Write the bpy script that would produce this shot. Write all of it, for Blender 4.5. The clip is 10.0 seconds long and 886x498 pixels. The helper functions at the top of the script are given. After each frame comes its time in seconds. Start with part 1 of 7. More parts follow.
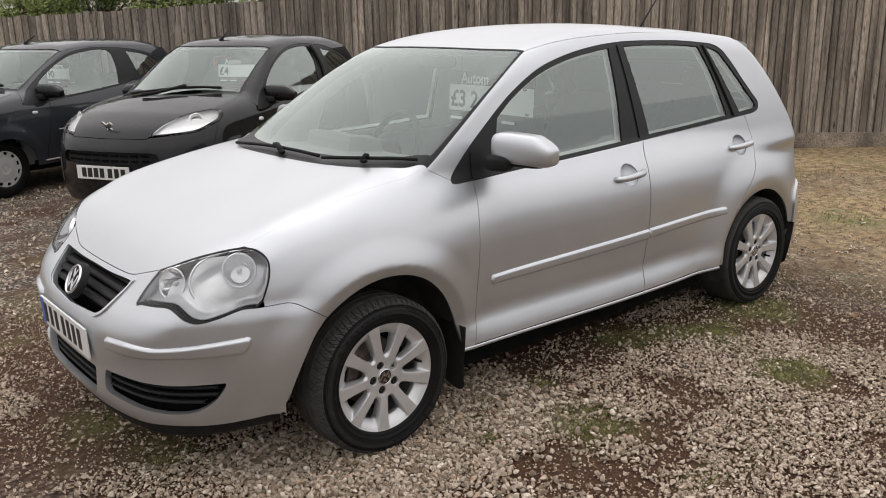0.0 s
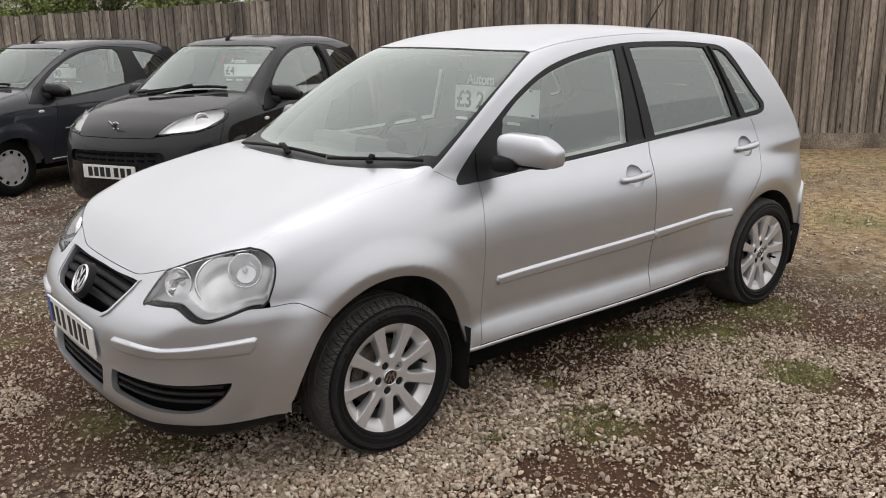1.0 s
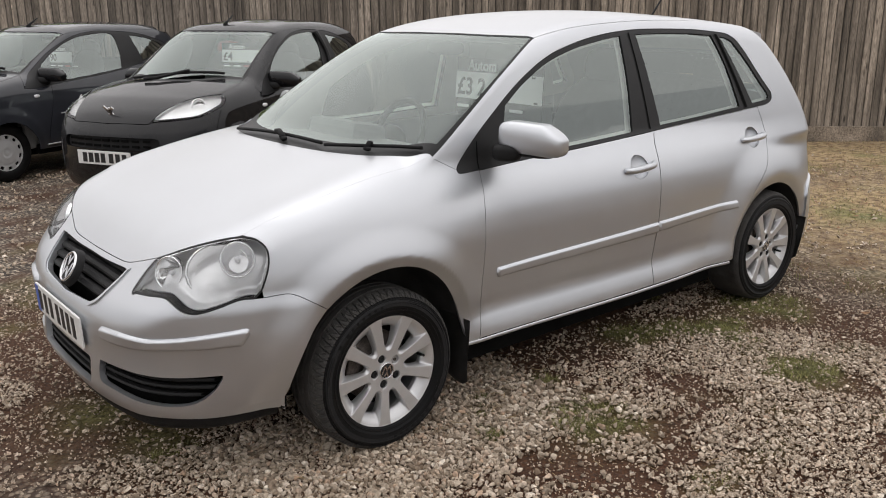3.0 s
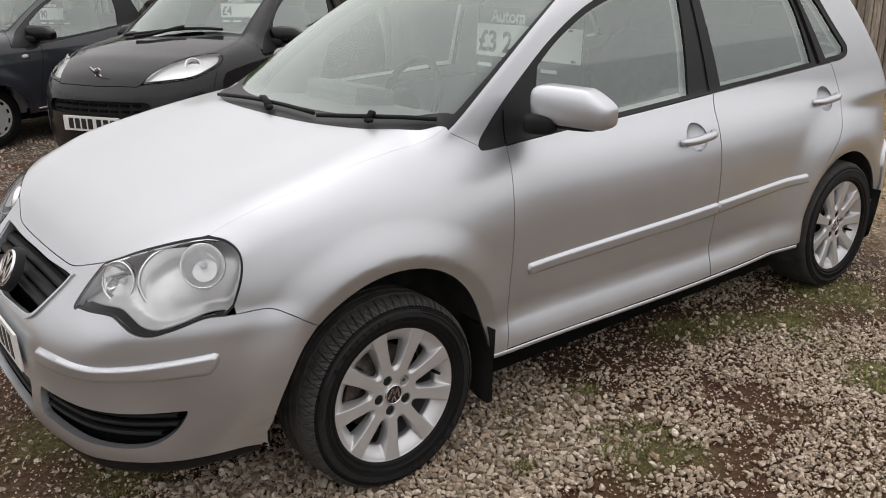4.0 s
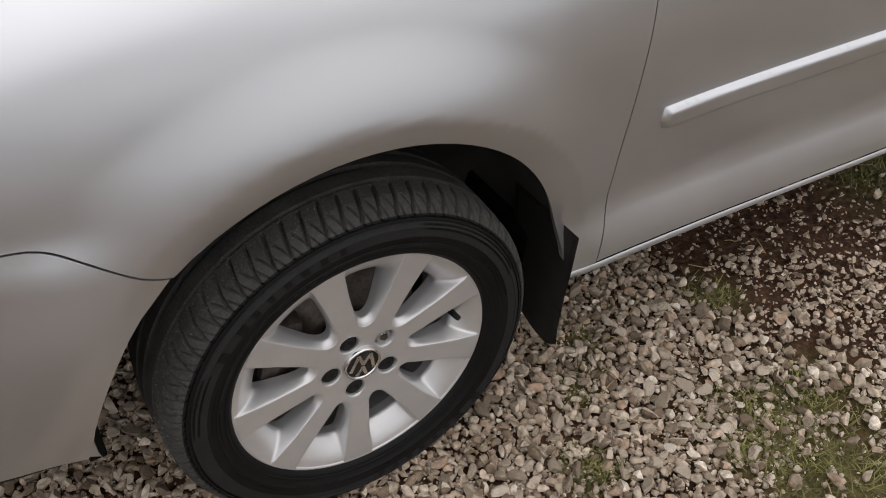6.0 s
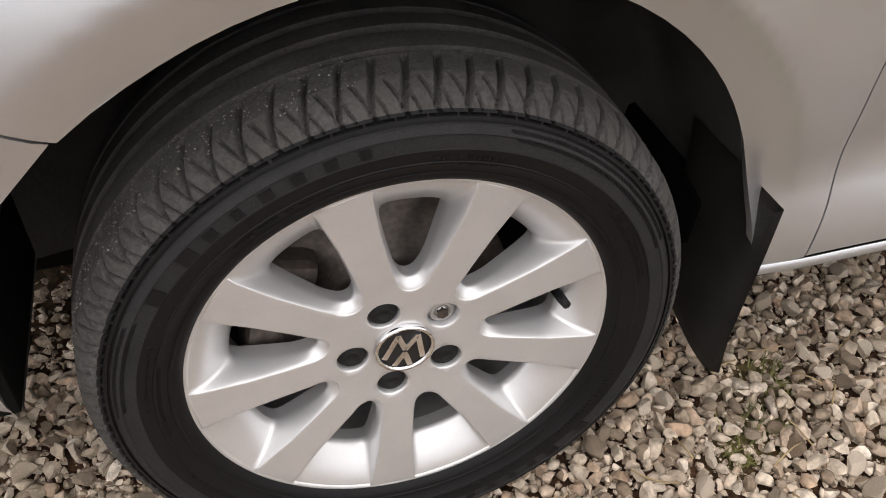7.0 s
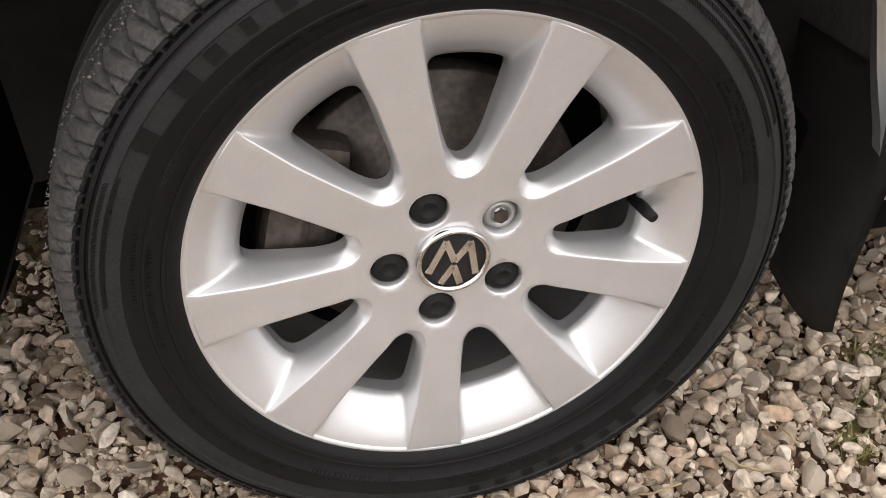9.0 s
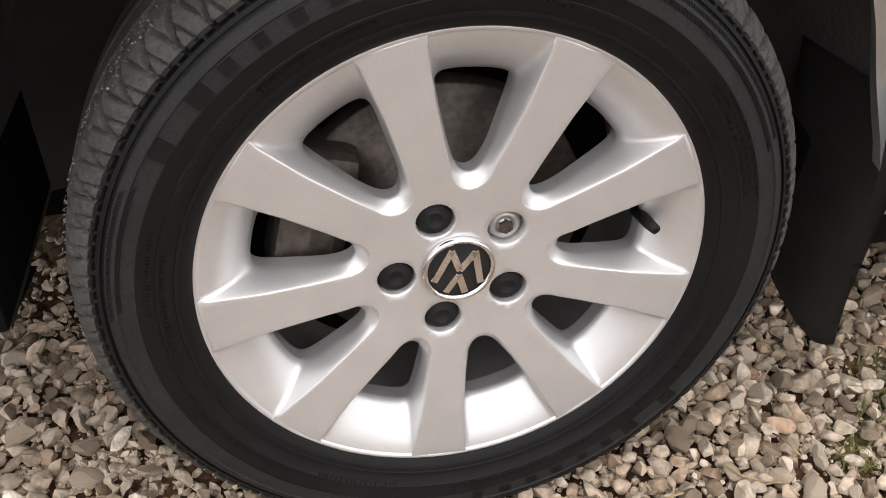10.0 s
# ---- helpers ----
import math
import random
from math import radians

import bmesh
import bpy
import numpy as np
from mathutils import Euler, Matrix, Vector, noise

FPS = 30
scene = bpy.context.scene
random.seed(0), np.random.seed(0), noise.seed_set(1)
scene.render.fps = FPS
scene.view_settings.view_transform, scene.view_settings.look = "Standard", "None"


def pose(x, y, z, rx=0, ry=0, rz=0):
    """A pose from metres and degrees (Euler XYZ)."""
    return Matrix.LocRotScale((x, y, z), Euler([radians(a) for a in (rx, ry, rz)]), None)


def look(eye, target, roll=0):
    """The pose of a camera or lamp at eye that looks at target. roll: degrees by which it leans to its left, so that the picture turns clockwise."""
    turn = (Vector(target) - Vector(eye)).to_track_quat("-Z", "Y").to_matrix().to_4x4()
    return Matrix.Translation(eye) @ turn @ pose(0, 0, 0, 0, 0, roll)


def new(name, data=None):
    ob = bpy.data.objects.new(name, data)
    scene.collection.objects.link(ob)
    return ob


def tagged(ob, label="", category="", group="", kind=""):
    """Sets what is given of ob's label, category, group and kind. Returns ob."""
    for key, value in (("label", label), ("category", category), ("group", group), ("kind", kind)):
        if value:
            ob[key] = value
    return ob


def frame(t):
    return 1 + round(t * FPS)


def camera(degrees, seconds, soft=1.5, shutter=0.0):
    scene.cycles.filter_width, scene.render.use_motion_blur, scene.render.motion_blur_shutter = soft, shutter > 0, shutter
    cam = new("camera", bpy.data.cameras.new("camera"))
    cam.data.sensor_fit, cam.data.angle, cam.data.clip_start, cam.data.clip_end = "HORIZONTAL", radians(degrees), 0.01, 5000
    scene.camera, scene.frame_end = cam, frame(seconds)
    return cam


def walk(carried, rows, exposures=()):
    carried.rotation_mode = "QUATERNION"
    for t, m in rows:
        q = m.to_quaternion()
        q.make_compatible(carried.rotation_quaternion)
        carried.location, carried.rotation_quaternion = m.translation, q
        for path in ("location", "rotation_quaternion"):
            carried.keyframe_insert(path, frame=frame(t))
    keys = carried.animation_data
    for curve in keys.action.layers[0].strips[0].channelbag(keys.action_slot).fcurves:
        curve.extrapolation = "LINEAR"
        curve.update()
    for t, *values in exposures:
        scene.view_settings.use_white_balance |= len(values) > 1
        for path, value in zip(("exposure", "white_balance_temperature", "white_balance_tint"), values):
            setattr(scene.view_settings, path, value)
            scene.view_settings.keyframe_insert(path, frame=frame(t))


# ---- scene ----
import collections

cam = camera(54.5, 10.0, soft=0.95)
PATH = [
    (0, (-1.65, -2.351, 1.532), (-0.424, -0.858, 1.012), -1.1),
    (0.5, (-1.654, -2.354, 1.537), (-0.434, -0.857, 1.018), -1.1),
    (1, (-1.654, -2.351, 1.538), (-0.437, -0.852, 1.017), -1.0),
    (1.5, (-1.655, -2.351, 1.539), (-0.439, -0.85, 1.021), -1.0),
    (2, (-1.655, -2.356, 1.534), (-0.441, -0.853, 1.017), -1.0),
    (3.3, (-1.534, -2.199, 1.496), (-0.324, -0.709, 0.935), -0.1),
    (3.5, (-1.443, -2.095, 1.479), (-0.25, -0.598, 0.901), -0.1),
    (4, (-1.231, -1.829, 1.466), (-0.069, -0.331, 0.828), -1.1),
    (4.5, (-1.105, -1.556, 1.441), (0.089, -0.137, 0.693), -2.5),
    (5, (-0.82, -1.296, 1.378), (0.326, 0.065, 0.465), -1.3),
    (5.5, (-0.572, -1.07, 1.333), (0.454, 0.251, 0.236), 0.4),
    (6, (-0.362, -0.773, 1.234), (0.46, 0.51, -0.062), 1.9),
    (6.2, (-0.285, -0.704, 1.185), (0.385, 0.588, -0.188), 1.1),
    (7.3, (-0.111, -0.514, 0.795), (0.305, 0.984, -0.463), 0.6),
    (7.5, (-0.109, -0.509, 0.743), (0.31, 1.035, -0.457), 0.7),
    (8, (-0.113, -0.514, 0.707), (0.29, 1.072, -0.443), -0.1),
    (8.5, (-0.125, -0.522, 0.695), (0.261, 1.06, -0.466), -0.6),
    (9, (-0.13, -0.518, 0.689), (0.24, 1.056, -0.488), -0.6),
    (9.5, (-0.128, -0.517, 0.687), (0.233, 1.059, -0.491), -0.7),
    (10, (-0.129, -0.532, 0.696), (0.22, 1.064, -0.458), -0.6),
]
walk(cam, [(t, look(eye, target, roll)) for t, eye, target, roll in PATH], [(0, 0.46, 6650, 13), (4.6, 0.44, 6650, 13), (6.0, 0.52, 6650, 13), (7.4, 1.56, 6750, 14), (10, 1.54, 6750, 14)])

# ---- light ----
world = bpy.data.worlds.new("overcast_sky")
scene.world = world
world.use_nodes = True
wn, wl = world.node_tree.nodes, world.node_tree.links
sky = wn.new("ShaderNodeTexSky")
sky.sky_type, sky.sun_disc, sky.sun_elevation, sky.sun_rotation = "NISHITA", False, radians(68), radians(32)
sky.dust_density, sky.air_density = 6.0, 0.8
pale = wn.new("ShaderNodeHueSaturation")
pale.inputs["Saturation"].default_value = 0.12
wl.new(sky.outputs[0], pale.inputs["Color"])
cloud_veil = wn.new("ShaderNodeMix")  # a closed layer of cloud under the sky
cloud_veil.data_type = "RGBA"
cloud_veil.inputs["Factor"].default_value = 0.85

drift, drift_at = wn.new("ShaderNodeTexNoise"), wn.new("ShaderNodeTexCoord")
drift.inputs["Scale"].default_value, drift.inputs["Detail"].default_value = 2.2, 4.0
wl.new(drift_at.outputs["Generated"], drift.inputs["Vector"])
greys = wn.new("ShaderNodeMix")
greys.data_type = "RGBA"
greys.inputs["A"].default_value, greys.inputs["B"].default_value = (8.0, 8.3, 8.7, 1), (12.6, 12.7, 12.8, 1)
wl.new(drift.outputs["Fac"], greys.inputs["Factor"])
# an overcast sky is about twice as bright overhead as low down
height, dome, dimmed = wn.new("ShaderNodeSeparateXYZ"), wn.new("ShaderNodeMapRange"), wn.new("ShaderNodeVectorMath")
wl.new(drift_at.outputs["Generated"], height.inputs[0])
dome.inputs["From Min"].default_value, dome.inputs["From Max"].default_value = 0.0, 1.0
dome.inputs["To Min"].default_value, dome.inputs["To Max"].default_value = 0.55, 1.2
wl.new(height.outputs["Z"], dome.inputs["Value"])
dimmed.operation = "SCALE"
wl.new(greys.outputs["Result"], dimmed.inputs[0])
wl.new(dome.outputs[0], dimmed.inputs["Scale"])
wl.new(dimmed.outputs[0], cloud_veil.inputs["B"])
wl.new(pale.outputs[0], cloud_veil.inputs["A"])
wl.new(cloud_veil.outputs["Result"], wn["Background"].inputs["Color"])
wn["Background"].inputs["Strength"].default_value = 0.085
sun_data = bpy.data.lights.new("sun", "SUN")
sun_data.energy, sun_data.angle, sun_data.color = 0.5, radians(150), (1.0, 0.96, 0.9)
sun = new("sun", sun_data)
sun.matrix_world = look((1.5, 1.0, 8), (0, 0, 0))


# ---- materials ----
def material(name, color, rough=0.5, metal=0.0, coat=0.0, spread=0.0, scale=8.0, fine=0.0, fine_scale=120.0, bump=0.0, bump_scale=60.0,
             tint=None, per_object=0.0, rough_spread=0.0, coat_rough=0.05, spec=0.5):
    """A surface with stains at one scale, grain at another, and relief."""
    m = bpy.data.materials.new(name)
    m.use_nodes = True
    n, l = m.node_tree.nodes, m.node_tree.links
    b = n["Principled BSDF"]
    b.inputs["Roughness"].default_value, b.inputs["Metallic"].default_value = rough, metal
    b.inputs["Coat Weight"].default_value, b.inputs["Coat Roughness"].default_value = coat, coat_rough
    b.inputs["Base Color"].default_value = (*color, 1)
    b.inputs["Specular IOR Level"].default_value = spec
    co = n.new("ShaderNodeTexCoord").outputs["Object"]

    def cloud(sc, detail=5.0):
        t = n.new("ShaderNodeTexNoise")
        t.inputs["Scale"].default_value, t.inputs["Detail"].default_value = sc, detail
        l.new(co, t.inputs["Vector"])
        return t.outputs["Fac"]

    out = None
    if spread or fine or per_object:
        rgb = n.new("ShaderNodeRGB")
        rgb.outputs[0].default_value = (*color, 1)
        out = rgb.outputs[0]
        for amount, sc in ((spread, scale), (fine, fine_scale)):
            if amount:
                ramp = n.new("ShaderNodeMapRange")
                ramp.inputs["From Min"].default_value, ramp.inputs["From Max"].default_value = 0.3, 0.7
                ramp.inputs["To Min"].default_value, ramp.inputs["To Max"].default_value = 1 - amount, 1 + amount
                l.new(cloud(sc), ramp.inputs["Value"])
                mul = n.new("ShaderNodeVectorMath")
                mul.operation = "SCALE"
                l.new(out, mul.inputs[0])
                l.new(ramp.outputs[0], mul.inputs["Scale"])
                out = mul.outputs[0]
        if per_object:
            info = n.new("ShaderNodeObjectInfo")
            ramp = n.new("ShaderNodeMapRange")
            ramp.inputs["To Min"].default_value, ramp.inputs["To Max"].default_value = 1 - per_object, 1 + per_object
            l.new(info.outputs["Random"], ramp.inputs["Value"])
            mul = n.new("ShaderNodeVectorMath")
            mul.operation = "SCALE"
            l.new(out, mul.inputs[0])
            l.new(ramp.outputs[0], mul.inputs["Scale"])
            out = mul.outputs[0]
        if tint:
            mix = n.new("ShaderNodeMix")
            mix.data_type = "RGBA"
            mix.inputs["B"].default_value = (*tint, 1)
            ramp = n.new("ShaderNodeMapRange")
            ramp.inputs["From Min"].default_value, ramp.inputs["From Max"].default_value = 0.5, 0.75
            l.new(cloud(scale * 0.6), ramp.inputs["Value"])
            l.new(ramp.outputs[0], mix.inputs["Factor"])
            l.new(out, mix.inputs["A"])
            out = mix.outputs["Result"]
        l.new(out, b.inputs["Base Color"])
    if rough_spread:
        ramp = n.new("ShaderNodeMapRange")
        ramp.inputs["From Min"].default_value, ramp.inputs["From Max"].default_value = 0.3, 0.7
        ramp.inputs["To Min"].default_value, ramp.inputs["To Max"].default_value = rough - rough_spread, rough + rough_spread
        l.new(cloud(scale), ramp.inputs["Value"])
        l.new(ramp.outputs[0], b.inputs["Roughness"])
    if bump:
        bp = n.new("ShaderNodeBump")
        bp.inputs["Strength"].default_value, bp.inputs["Distance"].default_value = bump, 0.003
        l.new(cloud(bump_scale, 8.0), bp.inputs["Height"])
        l.new(bp.outputs[0], b.inputs["Normal"])
    return m


def glass_material(name, tint, gloss=0.0, sheen=(1, 1, 1), faces=1.4):
    """A tinted pane: see-through, with the sky's mirror image growing towards grazing views."""
    m = bpy.data.materials.new(name)
    m.use_nodes = True
    n, l = m.node_tree.nodes, m.node_tree.links
    n.remove(n["Principled BSDF"])
    clear, mirror, mix = n.new("ShaderNodeBsdfTransparent"), n.new("ShaderNodeBsdfGlossy"), n.new("ShaderNodeMixShader")
    clear.inputs[0].default_value = (*tint, 1)
    mirror.inputs["Roughness"].default_value = 0.015
    mirror.inputs["Color"].default_value = (*sheen, 1)
    fres = n.new("ShaderNodeFresnel")
    fres.inputs["IOR"].default_value = 1.52
    add = n.new("ShaderNodeMath")
    add.operation, add.use_clamp = "MULTIPLY_ADD", True
    add.inputs[1].default_value, add.inputs[2].default_value = faces, gloss
    l.new(fres.outputs[0], add.inputs[0])
    l.new(add.outputs[0], mix.inputs[0])
    l.new(clear.outputs[0], mix.inputs[1])
    l.new(mirror.outputs[0], mix.inputs[2])
    l.new(mix.outputs[0], n["Material Output"].inputs[0])
    return m


SILVER = material("silver_metallic_paint", (0.566, 0.582, 0.606), 0.36, 0.86, coat=0.55, rough_spread=0.03, spread=0.025, scale=5, fine=0.03, fine_scale=1500, coat_rough=0.07)
BLACK_PAINT = material("black_metallic_paint", (0.006, 0.006, 0.007), 0.5, 0.0, spec=0.05, coat=0.75, spread=0.2, scale=3, coat_rough=0.03)
GREY_PAINT = material("dark_blue_grey_paint", (0.026, 0.028, 0.034), 0.5, 0.0, spec=0.05, coat=1.0, spread=0.2, scale=3, coat_rough=0.03)
TRIM = material("black_window_trim", (0.016, 0.016, 0.0165), 0.45, spec=0.28, spread=0.1, scale=20, bump=0.05, bump_scale=400)
PLASTIC = material("black_grained_plastic", (0.013, 0.013, 0.0134), 0.55, spec=0.16, spread=0.2, scale=15, bump=0.25, bump_scale=500)
# near-black for hollows and undersides: their shade is put into the colour
DARK = material("shaded_hollow_black", (0.006, 0.006, 0.006), 0.95, spec=0.05, spread=0.3, scale=10)
LINER = material("dusty_black_arch_liner", (0.045, 0.044, 0.0435), 0.8, spec=0.3, spread=0.4, scale=9, bump=0.4, bump_scale=90)
ALLOY = material("painted_alloy", (0.605, 0.605, 0.610), 0.38, 0.62, coat=0.3, spread=0.03, scale=30, fine=0.04, fine_scale=900, coat_rough=0.15)
ALLOY_DULL = material("dull_alloy_barrel", (0.46, 0.46, 0.46), 0.40, 0.7, spread=0.10, scale=25, fine=0.05, fine_scale=300)
RUBBER = material("worn_tyre_rubber", (0.0078, 0.0077, 0.0080), 0.50, spec=0.13, spread=0.18, scale=14, fine=0.15, fine_scale=220, bump=0.12, bump_scale=500, rough_spread=0.10)
RUBBER_DUST = material("dusty_tread_rubber", (0.052, 0.050, 0.048), 0.85, spec=0.2, spread=0.22, scale=22, fine=0.25, fine_scale=260, bump=0.5, bump_scale=420, tint=(0.062, 0.058, 0.052))
RUBBER_BAND = material("fine_ribbed_tyre_band", (0.020, 0.0200, 0.0206), 0.66, spec=0.16, spread=0.12, scale=30, fine=0.25, fine_scale=500, bump=0.3, bump_scale=900)
FLAP = material("scuffed_black_flap", (0.045, 0.044, 0.043), 0.6, spec=0.4, spread=0.25, scale=14, bump=0.2, bump_scale=300)
GRIT = material("pale_grit", (0.16, 0.15, 0.13), 0.8, spread=0.3, scale=200)
DISC = material("rusty_brake_disc", (0.090, 0.074, 0.064), 0.5, 0.5, spread=0.4, scale=30, fine=0.3, fine_scale=160)
CHROME = material("bright_chrome", (0.75, 0.75, 0.76), 0.12, 1.0)
REFLECTOR = material("lamp_reflector", (0.93, 0.93, 0.93), 0.10, 0.97)
BULB = material("lamp_bulb_frost", (0.70, 0.70, 0.72), 0.3)
GLASS = glass_material("green_tinted_car_glass", (0.90, 0.96, 0.93), 0.15, (0.92, 1.0, 0.965))
SCREEN_GLASS = glass_material("green_tinted_screen_glass", (0.88, 0.95, 0.91), 0.05, (0.92, 1.0, 0.965))
LENS = glass_material("clear_lamp_lens", (0.95, 0.96, 0.96), 0.0, faces=0.9)
SEAT = material("dark_grey_seat_cloth", (0.110, 0.112, 0.115), 0.9, spread=0.15, scale=30, fine=0.2, fine_scale=400, bump=0.3, bump_scale=500)
CABIN = material("grey_cabin_plastic", (0.200, 0.200, 0.200), 0.6, spread=0.1, scale=12, bump=0.1, bump_scale=400)
LINING = material("pale_grey_cabin_lining", (0.72, 0.72, 0.69), 0.9, spread=0.06, scale=10)
PLATE = material("white_plate_plastic", (0.75, 0.75, 0.73), 0.3, spread=0.04, scale=12)
INK = material("black_print", (0.012, 0.012, 0.012), 0.45)
CARD = material("white_price_card", (0.82, 0.83, 0.83), 0.6, spread=0.03, scale=15)
WHITE = material("white_window_lettering", (0.8, 0.8, 0.8), 0.6)
BLUE = material("blue_plate_band", (0.05, 0.12, 0.45), 0.35)
RED = material("red_plastic", (0.35, 0.03, 0.02), 0.35, spread=0.1, scale=20)


CY = 0.80  # the silver car's centre line


def curve(*pts):
    """A smooth curve through (x, y) knots, flat past its ends."""
    xs, ys = np.array([p[0] for p in pts], float), np.array([p[1] for p in pts], float)
    d = np.gradient(ys, xs)

    def at(x):
        x = np.clip(np.asarray(x, float), xs[0], xs[-1])
        i = np.clip(np.searchsorted(xs, x) - 1, 0, len(xs) - 2)
        h = xs[i + 1] - xs[i]
        s = (x - xs[i]) / h
        return (ys[i] * (1 + 2 * s) * (1 - s) ** 2 + d[i] * h * s * (1 - s) ** 2
                + ys[i + 1] * s * s * (3 - 2 * s) - d[i + 1] * h * s * s * (1 - s))
    return at


def smax(a, b, k):
    h = np.clip(0.5 + 0.5 * (a - b) / k, 0, 1)
    return b + (a - b) * h + k * h * (1 - h)


def smin(a, b, k):
    return -smax(-a, -b, k)


def ease(a, b, x):
    s = np.clip((x - a) / (b - a), 0, 1)
    return s * s * (3 - 2 * s)


HUB_Z, WHEELBASE = 0.29, 2.465
side_z = curve((0.15, 0.049), (0.25, 0.009), (0.285, -0.003), (0.32, 0.000), (0.355, 0.009), (0.385, 0.0195), (0.405, 0.0235), (0.46, 0.022), (0.54, 0.018), (0.62, 0.015), (0.72, 0.015), (0.8, 0.027), (0.87, 0.054), (0.93, 0.095), (1, 0.148))
end_z = curve((0.15, 0.05), (0.285, 0.020), (0.40, 0.012), (0.55, 0.010), (0.72, 0.012), (0.80, 0.026), (0.87, 0.047), (0.93, 0.081), (1.0, 0.132))
side_x = curve((-0.75, 0.088), (-0.45, 0.049), (-0.2, 0.016), (0.1, 0.003), (0.6, -0.001), (1.4, -0.019), (2, -0.006), (2.5, 0.008), (2.9, 0.055), (3.2, 0.155))
nose_z = curve((0.15, 0.131), (0.22, 0.083), (0.28, 0.051), (0.34, 0.05), (0.42, 0.057), (0.5, 0.058), (0.56, 0.053), (0.60, 0.054), (0.63, 0.059), (0.69, 0.071), (0.76, 0.095), (0.85, 0.19))
hood_x = curve((-0.85, 0.53), (-0.72, 0.649), (-0.6, 0.776), (-0.4, 0.88), (-0.1, 0.969), (0.2, 1.034), (0.45, 1.067), (0.8, 1.073), (3.2, 1.064))
tail_z = curve((0.15, 0.097), (0.35, 0.013), (0.5, -0.011), (0.7, 0.018), (0.95, 0.07), (1.1, 0.174), (1.3, 0.351), (1.45, 0.517))
roof_x = curve((0.2, 1.167), (0.8, 1.387), (1.1, 1.459), (1.5, 1.492), (2, 1.476), (2.5, 1.429), (2.9, 1.356), (3.2, 1.251))


FRONT = (-0.885, 0.184, 3.1)
CROWN = (0.1, -0.026, 0.038)
SCREEN = (0.98, 0.638, 0.095, 0.129, 0.2)
HOUSE = (0.7, 0.168, 0.191, -0.044)
REAR = (3.129, 0.203, 3.009, 0.081)


crown_x = curve((-0.8, -0.029), (-0.5, 0.018), (0, 0.052), (0.45, 0.077))


def arch_flare(a):
    """How strongly the front arch swells, by the angle about the hub."""
    return ease(8, 78, a) * (1 - 0.75 * ease(160, 195, a))


tail_lean = curve((0.55, 0.0), (0.65, 0.003), (0.75, 0.007), (0.85, 0.009), (1.05, 0.009))


def side_of(x, z):
    """How far the flank lies inside the widest line."""
    low = ease(0.15, 0.45, x) * ease(2.45, 1.6, x)
    y = side_x(x) + low * side_z(z) + (1 - low) * end_z(z) + ease(1.9, 2.6, x) * tail_lean(z)
    for c in (0.0, WHEELBASE):
        r = np.hypot(x - c, z - HUB_Z)
        part_of = ease(0.28, 0.50, z) if c == 0 else 1.0
        if c == 0:
            y = y - 0.042 * arch_flare(np.degrees(np.arctan2(z - HUB_Z, x - 0.01))) * ease(0.78, 0.400, r)
        y = y + part_of * (-(0.018 if c == 0 else 0.030) * ease(0.52 if c == 0 else 0.60, 0.388, r) + (0.45 * smax(0.416 - r, 0.0 * r, 0.004) * ease(-0.34, -0.18, x) if c == 0 else 0.45 * smax(0.386 - r, 0.0 * r, 0.016)))
    return y


def lower(x, w, z):
    w = np.abs(w)
    side = w - (0.80 - side_of(x, z))
    front = FRONT[0] + FRONT[1] * (w / 0.75) ** FRONT[2] + nose_z(z) - x
    top = z - (hood_x(x) - crown_x(x) * (w / 0.75) ** 2 - CROWN[1] * (w / 0.75) ** 6)
    rear = x - (REAR[0] - REAR[1] * (w / 0.78) ** 3 - tail_z(z))
    f = smax(side, front, 0.20) - 0.010 * ease(0.668, 0.606, z) * ease(0.40, 0.55, z) * ease(-0.24, -0.36, x)
    f = smax(f, top, 0.10)
    return smax(smax(f, rear, 0.08), 0.20 - z, 0.03)


def house(x, w, z):
    w = np.abs(w)
    side = (w - (HOUSE[0] - HOUSE[1] * (z - 0.93) - HOUSE[2] * np.maximum(z - 0.93, 0) ** 2 - HOUSE[3] * ease(1.6, 3.0, x))) * 0.94
    top = z - (roof_x(x) - CROWN[2] * (w / 0.6) ** 2.4)
    screen = ((z - SCREEN[0]) - SCREEN[1] * (x - SCREEN[2] - SCREEN[3] * (w / 0.65) ** 2.2) + SCREEN[4] * np.maximum(z - SCREEN[0], 0) ** 2) * 0.85
    rear = x - (REAR[2] - REAR[3] * (w / 0.65) ** 2.5 - tail_z(z))
    f = smax(side, top, 0.07)
    f = smax(f, screen, 0.035)
    return smax(smax(f, rear, 0.06), 0.85 - z, 0.03)


def whole(x, w, z):
    return smin(lower(x, w, z), house(x, w, z), 0.025 + 0.05 * ease(2.3, 2.75, x))


# ---- black city cars: form, in their own axes ----
small_side_z = curve((0.15, 0.06), (0.24, 0.025), (0.32, 0.008), (0.45, 0.0), (0.62, 0.0), (0.75, 0.012), (0.85, 0.035), (0.93, 0.068), (1.02, 0.125))
small_side_x = curve((-0.7, 0.10), (-0.4, 0.035), (0.0, 0.005), (0.8, 0.0), (1.6, 0.0), (2.3, 0.03), (2.75, 0.12))
small_nose_z = curve((0.15, 0.08), (0.28, 0.015), (0.42, 0.0), (0.55, 0.004), (0.64, 0.02), (0.72, 0.055), (0.80, 0.11), (0.9, 0.25))
small_hood_x = curve((-0.75, 0.66), (-0.62, 0.79), (-0.45, 0.875), (-0.2, 0.945), (0.1, 1.005), (0.4, 1.04), (2.8, 1.03))
